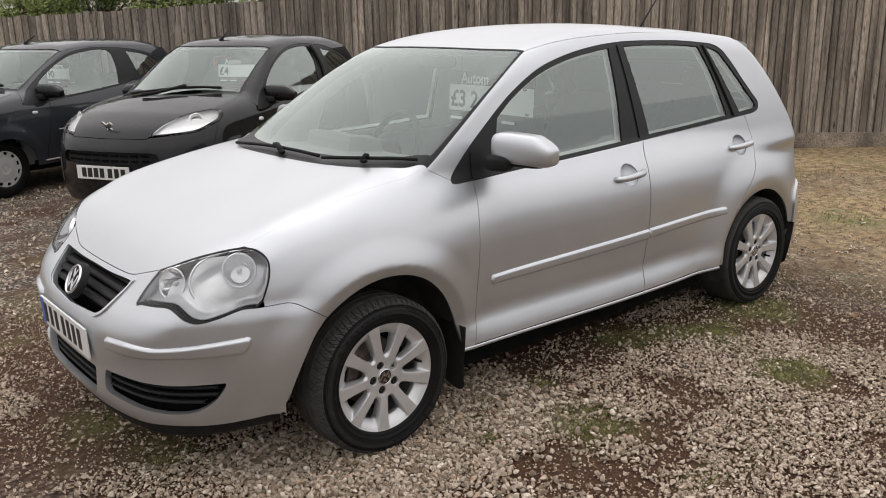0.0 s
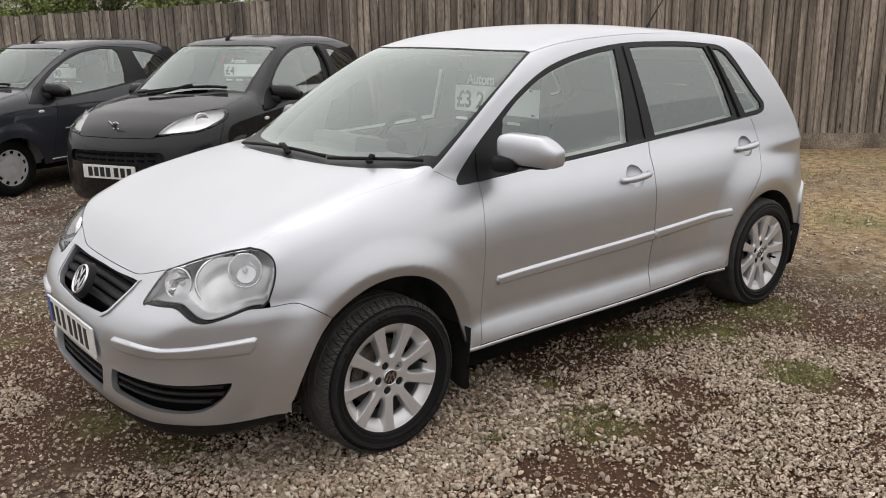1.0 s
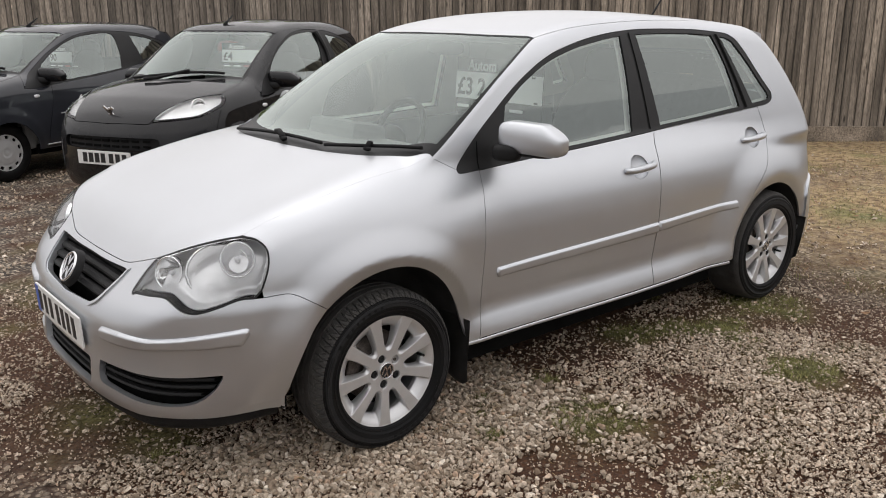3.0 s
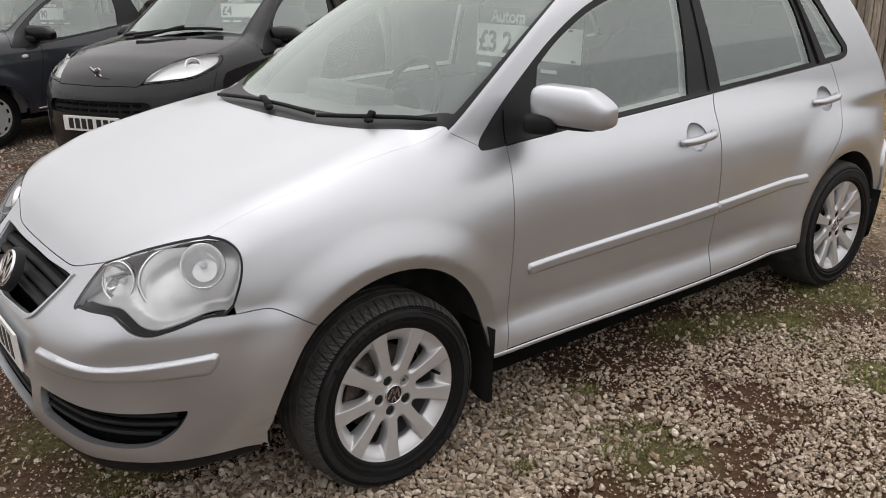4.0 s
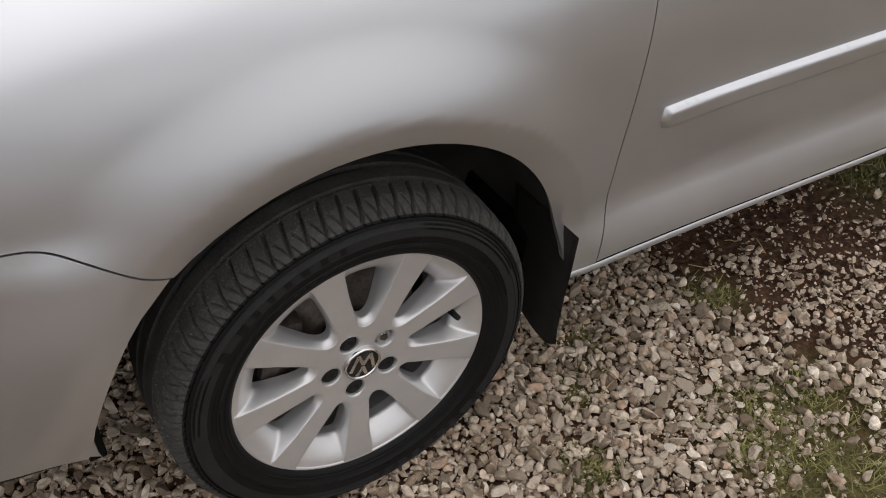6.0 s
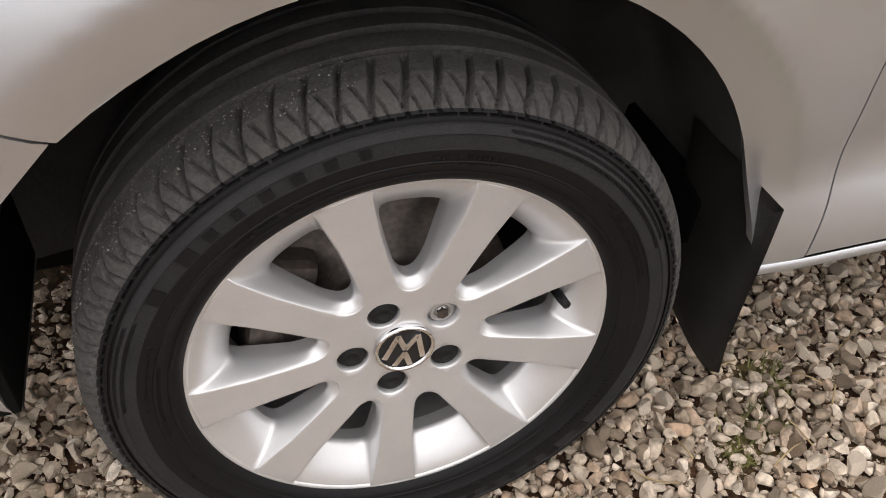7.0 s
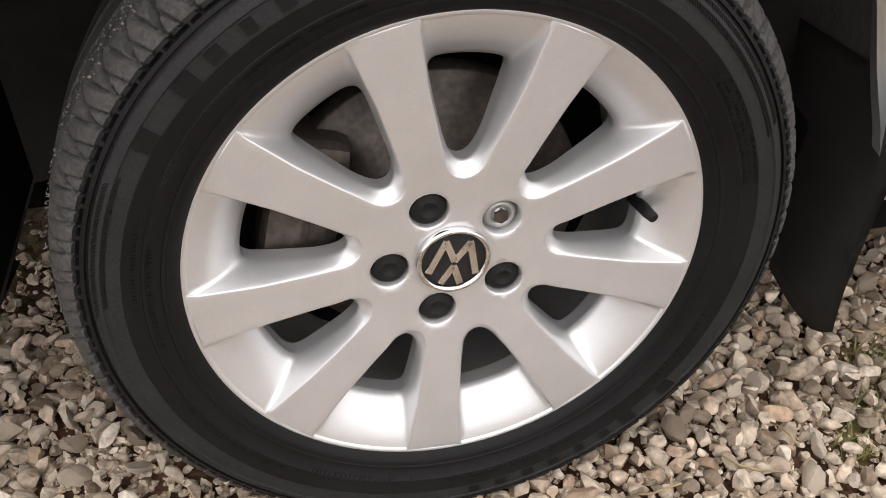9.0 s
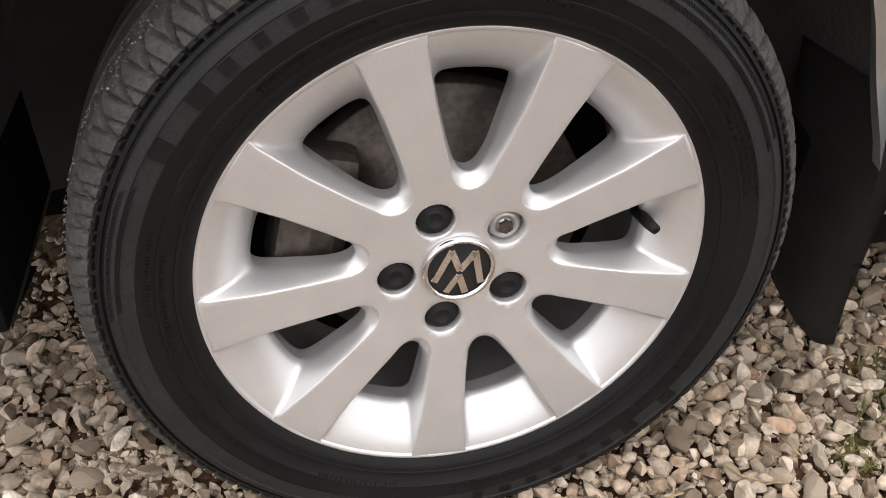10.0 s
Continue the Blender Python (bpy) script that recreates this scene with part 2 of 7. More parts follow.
small_roof_x = curve((0.2, 1.12), (0.6, 1.32), (0.9, 1.42), (1.25, 1.465), (1.7, 1.472), (2.2, 1.445), (2.6, 1.375), (2.9, 1.28))


def small_car(x, w, z):
    w = np.abs(w)
    y = small_side_z(z) + small_side_x(x)
    for c in (0.0, 2.34):
        r = np.hypot(x - c, z - 0.275)
        y = y - 0.014 * ease(0.45, 0.35, r)
    side = w - (0.80 - y)
    front = -0.715 + 0.26 * (w / 0.72) ** 2.6 + small_nose_z(z) - x
    top = z - (small_hood_x(x) - 0.06 * (w / 0.7) ** 2)
    rear = x - (2.72 - 0.2 * (w / 0.75) ** 3 - 0.45 * np.maximum(z - 0.9, 0) ** 1.2 - 0.05 * np.maximum(0.5 - z, 0))
    f = smax(smax(smax(smax(side, front, 0.18), top, 0.10), rear, 0.10), 0.18 - z, 0.03)
    hs = (w - (0.715 - 0.26 * (z - 0.93) - 0.22 * np.maximum(z - 0.93, 0) ** 2 - 0.06 * ease(1.5, 2.7, x))) * 0.94
    roof = z - (small_roof_x(x) - 0.06 * (w / 0.6) ** 2.4)
    screen = ((z - 1.0) - 0.62 * (x - 0.16 - 0.22 * (w / 0.62) ** 2.2) + 0.12 * np.maximum(z - 1.0, 0) ** 2) * 0.85
    h = smax(smax(smax(hs, roof, 0.09), screen, 0.04), rear, 0.10)
    return smin(f, smax(h, 0.86 - z, 0.03), 0.03)


# ---- builders ----
from mathutils import geometry


def part(name, bm, mat, parent=None, label=""):
    """Links a bmesh as one mesh object under a thing or a part."""
    me = bpy.data.meshes.new(name)
    bm.to_mesh(me)
    bm.free()
    return part_mesh(name, me, mat, parent, label)


def part_mesh(name, me, mat, parent=None, label=""):
    ob = new(name, me)
    if mat:
        me.materials.append(mat)
    ob.parent = parent
    return tagged(ob, label)


def mesh_of(name, verts, faces, smooth=True):
    me = bpy.data.meshes.new(name)
    me.from_pydata([tuple(map(float, v)) for v in verts], [], [tuple(map(int, f)) for f in faces])
    me.update()
    if smooth:
        me.shade_smooth()
    return me


def empty(name, m=None, **tags):
    ob = new(name)
    ob.empty_display_size = 0.2
    if m is not None:
        ob.matrix_world = m
    return tagged(ob, **tags)


def smooth(pts, step=0.012, closed=False):
    """A rounded line through the knots, with a point every step."""
    p = np.array(pts, float)
    n = len(p)
    out = []
    for i in range(n if closed else n - 1):
        b, c = p[i], p[(i + 1) % n]
        a = p[i - 1] if closed or i else 2 * b - c
        d = p[(i + 2) % n] if closed or i + 2 < n else 2 * c - b
        k = max(1, int(round(np.linalg.norm(c - b) / step)))
        for s in np.arange(k) / k:
            out.append(0.5 * (2 * b + (c - a) * s + (2 * a - 5 * b + 4 * c - d) * s ** 2 + (3 * b - a - 3 * c + d) * s ** 3))
    if not closed:
        out.append(p[-1])
    return np.array(out)


def ways(proj, uv):
    """The rays of a projection: ("tilt", degrees) looks in from the left and above, ("ring", x) inward to an upright axis, ("tail", x) the same from behind."""
    kind, k = proj
    u, v = uv[:, 0], uv[:, 1]
    z0 = np.zeros_like(u)
    if kind == "tilt":
        c, s = np.cos(radians(k)), np.sin(radians(k))
        d = np.stack([z0, z0 + c, z0 - s], 1)
        return np.stack([u, v * s, v * c], 1) - 2.2 * d, d
    sign = -1 if kind == "ring" else 1
    d = np.stack([sign * np.cos(u), -np.sin(u), z0], 1)
    return np.stack([z0 + k, z0, v], 1) + 2.2 * d, -d


def flat(proj, p):
    """The plane coordinates of points under a projection."""
    kind, k = proj
    if kind == "tilt":
        c, s = np.cos(radians(k)), np.sin(radians(k))
        return np.stack([p[:, 0], p[:, 1] * s + p[:, 2] * c], 1)
    sign = -1 if kind == "ring" else 1
    return np.stack([np.arctan2(-p[:, 1], sign * (p[:, 0] - k)), p[:, 2]], 1)


def cast(f, proj, uv, lift=0.0):
    """Where the rays of a projection first meet the form f."""
    o, d = ways(proj, uv)
    at = lambda s: o + s[:, None] * d
    g = lambda p: f(p[:, 0], p[:, 1], p[:, 2]) - lift
    lo = np.full(len(uv), np.nan)
    prev = np.zeros(len(uv))
    for s in np.linspace(0.6, 4.4, 140):
        inside = g(at(np.full(len(uv), s))) < 0
        lo = np.where(np.isnan(lo) & inside, prev, lo)
        prev = np.full(len(uv), s)
    lo = np.where(np.isnan(lo), 2.0, lo)
    hi = lo + 3.8 / 139
    for _ in range(18):
        mid = (lo + hi) / 2
        inside = g(at(mid)) < 0
        hi, lo = np.where(inside, mid, hi), np.where(inside, lo, mid)
    return at(hi)


def normals(f, p, e=0.004):
    n = np.stack([f(*(p + e * a).T) - f(*(p - e * a).T) for a in np.eye(3)], 1)
    return n / np.linalg.norm(n, axis=1)[:, None]


def within(poly, p):
    """Which points lie inside a polygon."""
    inside = np.zeros(len(p), bool)
    x, y = p[:, 0], p[:, 1]
    for (x0, y0), (x1, y1) in zip(poly, np.roll(poly, -1, 0)):
        if y0 != y1:
            inside ^= ((y0 > y) != (y1 > y)) & (x < (x1 - x0) * (y - y0) / (y1 - y0) + x0)
    return inside


def shrink(poly, g):
    """A counter-clockwise polygon drawn in by g."""
    t = np.roll(poly, -1, 0) - np.roll(poly, 1, 0)
    t /= np.maximum(np.linalg.norm(t, axis=1), 1e-9)[:, None]
    return poly + g * np.stack([-t[:, 1], t[:, 0]], 1)


def area(poly):
    x, y = poly[:, 0], poly[:, 1]
    return 0.5 * np.sum(x * np.roll(y, -1) - y * np.roll(x, -1))


def thin_out(p, least=0.003):
    keep = [0]
    for i in range(1, len(p)):
        if np.linalg.norm(p[i] - p[keep[-1]]) > least:
            keep.append(i)
    if np.linalg.norm(p[keep[-1]] - p[0]) < least:
        keep.pop()
    return p[keep]


def fill(outer, holes, step):
    """Triangles that fill an outline around its holes: points, faces, and the rings of boundary indices."""
    rings, pts, edges = [], [], []
    for r in (outer, *holes):
        k = len(pts)
        rings.append(list(range(k, k + len(r))))
        pts += [tuple(q) for q in r]
        edges += [(k + i, k + (i + 1) % len(r)) for i in range(len(r))]
    lo, hi = outer.min(0), outer.max(0)
    gx, gy = np.meshgrid(np.arange(lo[0], hi[0], step[0]), np.arange(lo[1], hi[1], step[1]))
    gx[1::2] += step[0] / 2
    g = np.stack([gx.ravel(), gy.ravel()], 1)
    ok = within(outer, g)
    for h in holes:
        ok &= ~within(h, g)
    g = g[ok]
    sc = np.array([1 / step[0], 1 / step[1]])
    rim = np.array(pts) * sc
    near = np.array([np.min(np.sum((rim - q * sc) ** 2, 1)) for q in g]) if len(g) else np.zeros(0)
    g = g[near > 0.2] if len(g) else g
    pts += [tuple(q) for q in g]
    vs, _, fs, orig, _, _ = geometry.delaunay_2d_cdt([Vector(q) for q in pts], edges, [], 0, 1e-7)
    vs = np.array([tuple(v) for v in vs])
    back = {}
    for i, o in enumerate(orig):
        for j in o:
            back[j] = i
    fs = np.array([tuple(f) for f in fs if len(f) == 3])
    mid = vs[fs].mean(1)
    ok = within(outer, mid)
    for h in holes:
        ok &= ~within(h, mid)
    fs = fs[ok]
    a, b, c = vs[fs[:, 0]], vs[fs[:, 1]], vs[fs[:, 2]]
    turn = (b[:, 0] - a[:, 0]) * (c[:, 1] - a[:, 1]) - (b[:, 1] - a[:, 1]) * (c[:, 0] - a[:, 0])
    fs = fs[np.abs(turn) > 1e-12]
    turn = turn[np.abs(turn) > 1e-12]
    fs[turn < 0] = fs[turn < 0][:, ::-1]
    return vs, fs, [[back[i] for i in r] for r in rings]


def panel(name, f, loop, proj, mat, parent, label="", step=0.02, gap=0.002, fold=0.012, lift=0.0, holes=(), sides=(-1,), centre=None, hole_gap=0.0):
    """Sheet panels that follow the form f inside a closed line of places, with folded edges. sides: -1 the left, 1 its mirror image."""
    centre = CY if centre is None else centre
    scale = 1.0 if proj[0] == "tilt" else 0.8
    sc = np.array([scale, 1.0])

    def ring(p, g):
        r = thin_out(flat(proj, np.array(p)) * sc)
        if area(r) < 0:
            r = r[::-1]
        return shrink(r, g)
    outer, inner = ring(loop, gap), [ring(h, -hole_gap) for h in holes]
    vs, fs, rings = fill(outer, inner, (step, step))
    p = cast(f, proj, vs / sc, lift)
    n = normals(f, p)
    verts, norms, faces = [p], [n], [fs]
    k = len(p)
    cross = np.cross(p[fs[:, 1]] - p[fs[:, 0]], p[fs[:, 2]] - p[fs[:, 0]])
    if np.sum(cross * n[fs[:, 0]]) < 0:
        fs[:] = fs[:, ::-1]
    extra = []
    for r in rings:
        q, m = p[r], n[r]
        t = np.roll(q, -1, 0) - np.roll(q, 1, 0)
        out = np.cross(t, m)
        out /= np.maximum(np.linalg.norm(out, axis=1), 1e-9)[:, None]
        verts += [q, q - m * fold]
        norms += [out, out]
        c = len(r)
        extra += [(k + i, k + c + i, k + c + (i + 1) % c, k + (i + 1) % c) for i in range(c)]
        k += 2 * c
    verts, norms = np.vstack(verts), np.vstack(norms)
    made = []
    for side in sides:
        v, nn = verts.copy(), norms.copy()
        fl = [tuple(x) for x in fs] + extra
        if side > 0:
            v[:, 1] *= -1
            nn[:, 1] *= -1
            fl = [x[::-1] for x in fl]
        v[:, 1] += centre
        me = mesh_of(name, v, fl)
        me.normals_split_custom_set_from_vertices([tuple(x) for x in nn])
        made.append(part_mesh(name, me, mat, parent, label))
    return made


def lathe(profile, n, axis_y=True, a0=0.0, a1=2 * math.pi):
    """Verts and faces of a profile of (radius, depth) turned about the y axis; depth goes towards -y."""
    whole_turn = abs(a1 - a0 - 2 * math.pi) < 1e-6
    ang = np.linspace(a0, a1, n, endpoint=not whole_turn)
    prof = np.array(profile)
    m = len(prof)
    v = [(r * np.cos(a), -d, r * np.sin(a)) for a in ang for r, d in prof]
    f = []
    for i in range(n if whole_turn else n - 1):
        j = (i + 1) % n
        f += [(i * m + k, i * m + k + 1, j * m + k + 1, j * m + k) for k in range(m - 1)]
    return v, f


def box(bm, m, sx, sy, sz, bevel=0.0):
    """A box of the given sizes, its edges rounded, added to a bmesh."""
    made = bmesh.ops.create_cube(bm, size=1, matrix=m @ Matrix.Diagonal((sx, sy, sz, 1)))
    if bevel:
        es = list({e for v in made["verts"] for e in v.link_edges})
        bmesh.ops.bevel(bm, geom=es, offset=bevel, segments=2, affect="EDGES", profile=0.6)


def tube(pts, radius, n=8):
    """Verts and faces of a round bar along a line."""
    p = np.array(pts, float)
    rad = np.broadcast_to(np.asarray(radius, float), (len(p),))
    v, f = [], []
    for i in range(len(p)):
        t = p[min(i + 1, len(p) - 1)] - p[max(i - 1, 0)]
        t /= np.linalg.norm(t)
        a = np.cross(t, [0.31, 0.2, 0.93])
        a /= np.linalg.norm(a)
        b = np.cross(t, a)
        for k in range(n):
            w = 2 * np.pi * k / n
            v.append(p[i] + rad[i] * (np.cos(w) * a + np.sin(w) * b))
    for i in range(len(p) - 1):
        for k in range(n):
            f.append((i * n + k, i * n + (k + 1) % n, (i + 1) * n + (k + 1) % n, (i + 1) * n + k))
    f += [tuple(range(n))[::-1], tuple(range((len(p) - 1) * n, len(p) * n))]
    return v, f


# ---- silver hatchback ----
def backed(f, by):
    return lambda x, w, z: f(x, w, z) + by


def on_side(f, pts, step=0.012):
    return cast(f, ("tilt", 0), smooth(pts, step))


def on_top(f, pts, step=0.012):
    return cast(f, ("tilt", 90), smooth(pts, step))


def snap(f, p, e=0.004):
    """Draws places near the form f onto it."""
    p = np.array(p, float)
    for _ in range(8):
        g = np.stack([f(*(p + e * a).T) - f(*(p - e * a).T) for a in np.eye(3)], 1) / (2 * e)
        p = p - 0.9 * (f(*p.T) / np.maximum(np.sum(g * g, 1), 0.2))[:, None] * g
    return p


def places(*pts, step=0.012):
    return smooth(pts, step)


def mirror_loop(half):
    """A closed line from a left half that starts and ends on the centre line."""
    h = np.array(half)
    return np.vstack([h, (h * [1, -1, 1])[::-1]])


def arc(cx, r0, r1, a0, a1, n=44):
    """An arch line in the (x, z) plane about a wheel's centre, a little wider than high."""
    a = np.radians(np.linspace(a0, a1, n))
    return np.stack([cx + r0 * np.cos(a), HUB_Z + r1 * np.sin(a)], 1)


silver_car = empty("silver_hatchback", label="silver metallic five-door hatchback parked on the gravel", category="car")
FRONT_RING = ("ring", 0.15)
TAIL_RING = ("tail", 2.1)

def from_front(*pts):
    return snap(whole, places(*pts))


hood_seam = on_top(whole, [(-0.447, -0.677), (-0.314, -0.692), (-0.165, -0.690), (0.0, -0.681), (0.16, -0.674), (0.30, -0.681)])
lamp_top = from_front((-0.640, -0.44, 0.748), (-0.600, -0.52, 0.775), (-0.54, -0.60, 0.803), (-0.447, -0.677, 0.828))
hood_front = from_front((-0.692, 0, 0.703), (-0.690, -0.15, 0.704), (-0.684, -0.27, 0.708), (-0.664, -0.352, 0.724), (-0.640, -0.44, 0.748))
hood_rear = on_top(whole, [(0.30, -0.681), (0.223, -0.62), (0.131, -0.50), (0.067, -0.324), (0.040, -0.15), (0.034, 0.0)])
pillar_foot = snap(whole, places((0.30, -0.681, 0.99), (0.35, -0.70, 0.968), (0.402, -0.715, 0.944)))
belt_front = on_side(whole, [(0.402, 0.944), (0.404, 0.928), (0.43, 0.923), (0.508, 0.926)])
seam_a = on_side(whole, [(0.508, 0.926), (0.492, 0.861), (0.474, 0.764), (0.463, 0.610), (0.455, 0.460), (0.450, 0.377), (0.432, 0.300)])
seam_b = on_side(whole, [(1.566, 0.972), (1.525, 0.90), (1.508, 0.82), (1.500, 0.70), (1.499, 0.595), (1.482, 0.46), (1.462, 0.300)])
seam_c = on_side(whole, [(2.375, 1.020), (2.408, 0.94), (2.416, 0.87), (2.395, 0.80), (2.355, 0.73), (2.236, 0.618), (2.145, 0.485), (2.085, 0.36), (2.055, 0.300)])
belt_1 = on_side(whole, [(0.508, 0.926), (0.77, 0.939), (1.024, 0.948), (1.30, 0.960), (1.566, 0.972)])
belt_2 = on_side(whole, [(1.566, 0.972), (1.83, 0.986), (2.10, 1.002), (2.375, 1.020)])
belt_3 = on_side(whole, [(2.375, 1.020), (2.44, 1.025), (2.485, 1.036), (2.505, 1.055), (2.503, 1.083)])
window_top = on_side(whole, [(2.503, 1.083), (2.450, 1.14), (2.391, 1.210), (2.330, 1.29), (2.271, 1.350), (2.21, 1.378), (2.126, 1.389), (1.959, 1.403), (1.75, 1.410),
                             (1.539, 1.411), (1.338, 1.397), (1.144, 1.367), (0.957, 1.316), (0.766, 1.222), (0.585, 1.099), (0.48, 1.016), (0.402, 0.944)])
screen_side = snap(whole, places((0.30, -0.681, 0.99), (0.36, -0.674, 1.028), (0.514, -0.653, 1.136), (0.73, -0.613, 1.281), (0.84, -0.582, 1.342), (0.948, -0.545, 1.391)))
screen_top = on_top(whole, [(0.948, -0.545), (0.905, -0.42), (0.880, -0.30), (0.868, -0.15), (0.864, 0.0)])
bumper_seam = on_side(whole, [(-0.436, 0.650), (-0.390, 0.652), (-0.353, 0.650), (-0.315, 0.631), (-0.235, 0.577)])
lamp_rear = from_front((-0.447, -0.677, 0.828), (-0.418, -0.706, 0.820), (-0.397, -0.727, 0.795), (-0.393, -0.733, 0.765), (-0.403, -0.735, 0.72), (-0.428, -0.735, 0.665), (-0.436, -0.735, 0.650))
lamp_low = places((-0.440, -0.735, 0.650), (-0.491, -0.729, 0.650), (-0.560, -0.707, 0.630), (-0.615, -0.685, 0.618), (-0.645, -0.66, 0.626), (-0.668, -0.63, 0.650), (-0.685, -0.60, 0.662),
                  (-0.715, -0.53, 0.655), (-0.733, -0.456, 0.648))
lamp_nose = from_front((-0.733, -0.456, 0.648), (-0.732, -0.436, 0.653), (-0.705, -0.43, 0.685), (-0.672, -0.432, 0.718), (-0.640, -0.44, 0.748))
arch_2d = arc(0.022, 0.347, 0.345, 1, 190)
swell = arch_flare(np.degrees(np.arctan2(arch_2d[:, 1] - HUB_Z, arch_2d[:, 0] - 0.022)))
arch_2d += np.stack([-0.008 * swell - 0.022 * ease(0.50, 0.86, -(arch_2d[:, 0] - 0.022) / 0.347), 0.034 * swell], 1)
arch_2d[:, 0] -= 0.022 * ease(0.46, 0.26, arch_2d[:, 1]) * (arch_2d[:, 0] < 0)
arch_front = cast(whole, ("tilt", 0), arch_2d)
arch_front_left = arch_front[flat(("tilt", 0), arch_front)[:, 0] < -0.235]
arch_front_main = arch_front[flat(("tilt", 0), arch_front)[:, 0] >= -0.235]
arch_rear = cast(whole, ("tilt", 0), arc(WHEELBASE, 0.352, 0.338, 3, 177))

# hood, fenders, doors
hood_loop = mirror_loop(np.vstack([hood_front[:-1], lamp_top[:-1], hood_seam[:-1], hood_rear]))
panel("hood", whole, hood_loop, ("tilt", 90), SILVER, silver_car, "silver hood with faint dried water marks", step=0.022, gap=0.0001, fold=0.004)
fender_loop = np.vstack([hood_seam, pillar_foot[1:], belt_front[1:], seam_a[1:], on_side(whole, [(0.432, 0.300), (0.372, 0.292)])[1:], arch_front_main, bumper_seam[::-1], lamp_rear[::-1][1:-1]])
panel("front_fender", whole, fender_loop, ("tilt", 32), SILVER, silver_car, step=0.011, sides=(-1, 1), gap=0.0003)
sill_top_1 = on_side(whole, [(0.432, 0.300), (0.9, 0.299), (1.462, 0.300)])
sill_top_2 = on_side(whole, [(1.462, 0.300), (1.8, 0.300), (2.055, 0.300)])
HANDLES = ((1.375, 0.842), (2.292, 0.878))
CUPS = [cast(whole, ("tilt", 0), np.stack([hx + 0.058 * np.cos(np.linspace(0, 2 * np.pi, 40, endpoint=False)), hz + 0.050 * np.sin(np.linspace(0, 2 * np.pi, 40, endpoint=False))], 1)) for hx, hz in HANDLES]
panel("front_door", whole, np.vstack([seam_a, sill_top_1[1:], seam_b[::-1][1:], belt_1[::-1][1:-1]]), ("tilt", 0), SILVER, silver_car, step=0.018, sides=(-1, 1), holes=(CUPS[0],), fold=0.006)
panel("rear_door", whole, np.vstack([seam_b, sill_top_2[1:], seam_c[::-1][1:], belt_2[::-1][1:-1]]), ("tilt", 0), SILVER, silver_car, step=0.02, sides=(-1, 1), holes=(CUPS[1],), fold=0.006)
sill_loop = on_side(whole, [(0.368, 0.2985), (1.2, 0.2975), (2.058, 0.2985)])
sill_loop = np.vstack([sill_loop, on_side(whole, [(2.058, 0.284), (1.2, 0.283), (0.368, 0.284)])])

# side frame from the screen pillar along the roof to the rear wing
rear_edge = cast(whole, TAIL_RING, flat(TAIL_RING, places((2.87, -0.66, 0.275), (2.92, -0.65, 0.40), (2.95, -0.63, 0.56), (2.96, -0.62, 0.70), (2.94, -0.61, 0.90), (2.86, -0.58, 1.08), (2.76, -0.56, 1.22), (2.66, -0.53, 1.36))))
roof_seam = on_top(whole, [(2.60, -0.520), (2.0, -0.535), (1.4, -0.545), (0.948, -0.545)], 0.03)
frame_loop = np.vstack([pillar_foot, window_top[::-1][1:], belt_3[::-1][1:], seam_c[1:], on_side(whole, [(2.055, 0.300), (2.112, 0.300)])[1:],
                        arch_rear[::-1][1:], on_side(whole, [(2.818, 0.30), (2.822, 0.275)])[1:], rear_edge, roof_seam, screen_side[::-1][1:-1]])
panel("body_side", whole, frame_loop, ("tilt", 38), SILVER, silver_car, "silver side frame and rear wing", step=0.013, sides=(-1, 1), gap=0.001)
roof_rear = on_top(whole, [(2.66, 0.0), (2.65, -0.30), (2.60, -0.520)], 0.03)
panel("roof", whole, mirror_loop(np.vstack([screen_top[::-1], roof_seam[::-1][1:], roof_rear[::-1][1:]])), ("tilt", 90), SILVER, silver_car, "silver roof panel", step=0.03, gap=0.001)
# roof spoiler: a shallow wing carried on straight past the roof's end
ws_, n_ = np.linspace(-0.535, 0.535, 25), 9
wing_top, wing_low = [], []
for w in ws_:
    end = 2.690 - 0.045 * (abs(w) / 0.535) ** 2.2
    for k in range(n_):
        x = 2.47 + (end - 2.47) * k / (n_ - 1)
        z = float(roof_x(2.47)) - CROWN[2] * (abs(w) / 0.6) ** 2.4 + 0.004 - 0.17 * (x - 2.47) - 0.012 * (abs(w) / 0.535) ** 8
        wing_top.append((x - (0.006 if k == n_ - 1 else 0), CY + w, z - (0.004 if k == n_ - 1 else 0)))
        wing_low.append((x, CY + w, z - 0.028 - 0.050 * (1 - k / (n_ - 1))))
m_ = len(ws_)
wing_faces = []
for i in range(m_ - 1):
    for k in range(n_ - 1):
        q = (i * n_ + k, i * n_ + k + 1, (i + 1) * n_ + k + 1, (i + 1) * n_ + k)
        wing_faces += [q, tuple(v + m_ * n_ for v in q[::-1])]
    wing_faces.append((i * n_ + n_ - 1, i * n_ + n_ - 1 + m_ * n_, (i + 1) * n_ + n_ - 1 + m_ * n_, (i + 1) * n_ + n_ - 1))
for i in (0, m_ - 1):
    wing_faces += [(i * n_ + k, i * n_ + k + m_ * n_, i * n_ + k + 1 + m_ * n_, i * n_ + k + 1) for k in range(n_ - 1)]
wing = mesh_of("roof_spoiler", wing_top + wing_low, wing_faces)
wing.set_sharp_from_angle(angle=radians(35))
part_mesh("roof_spoiler", wing, SILVER, silver_car, "silver roof spoiler over the tailgate")
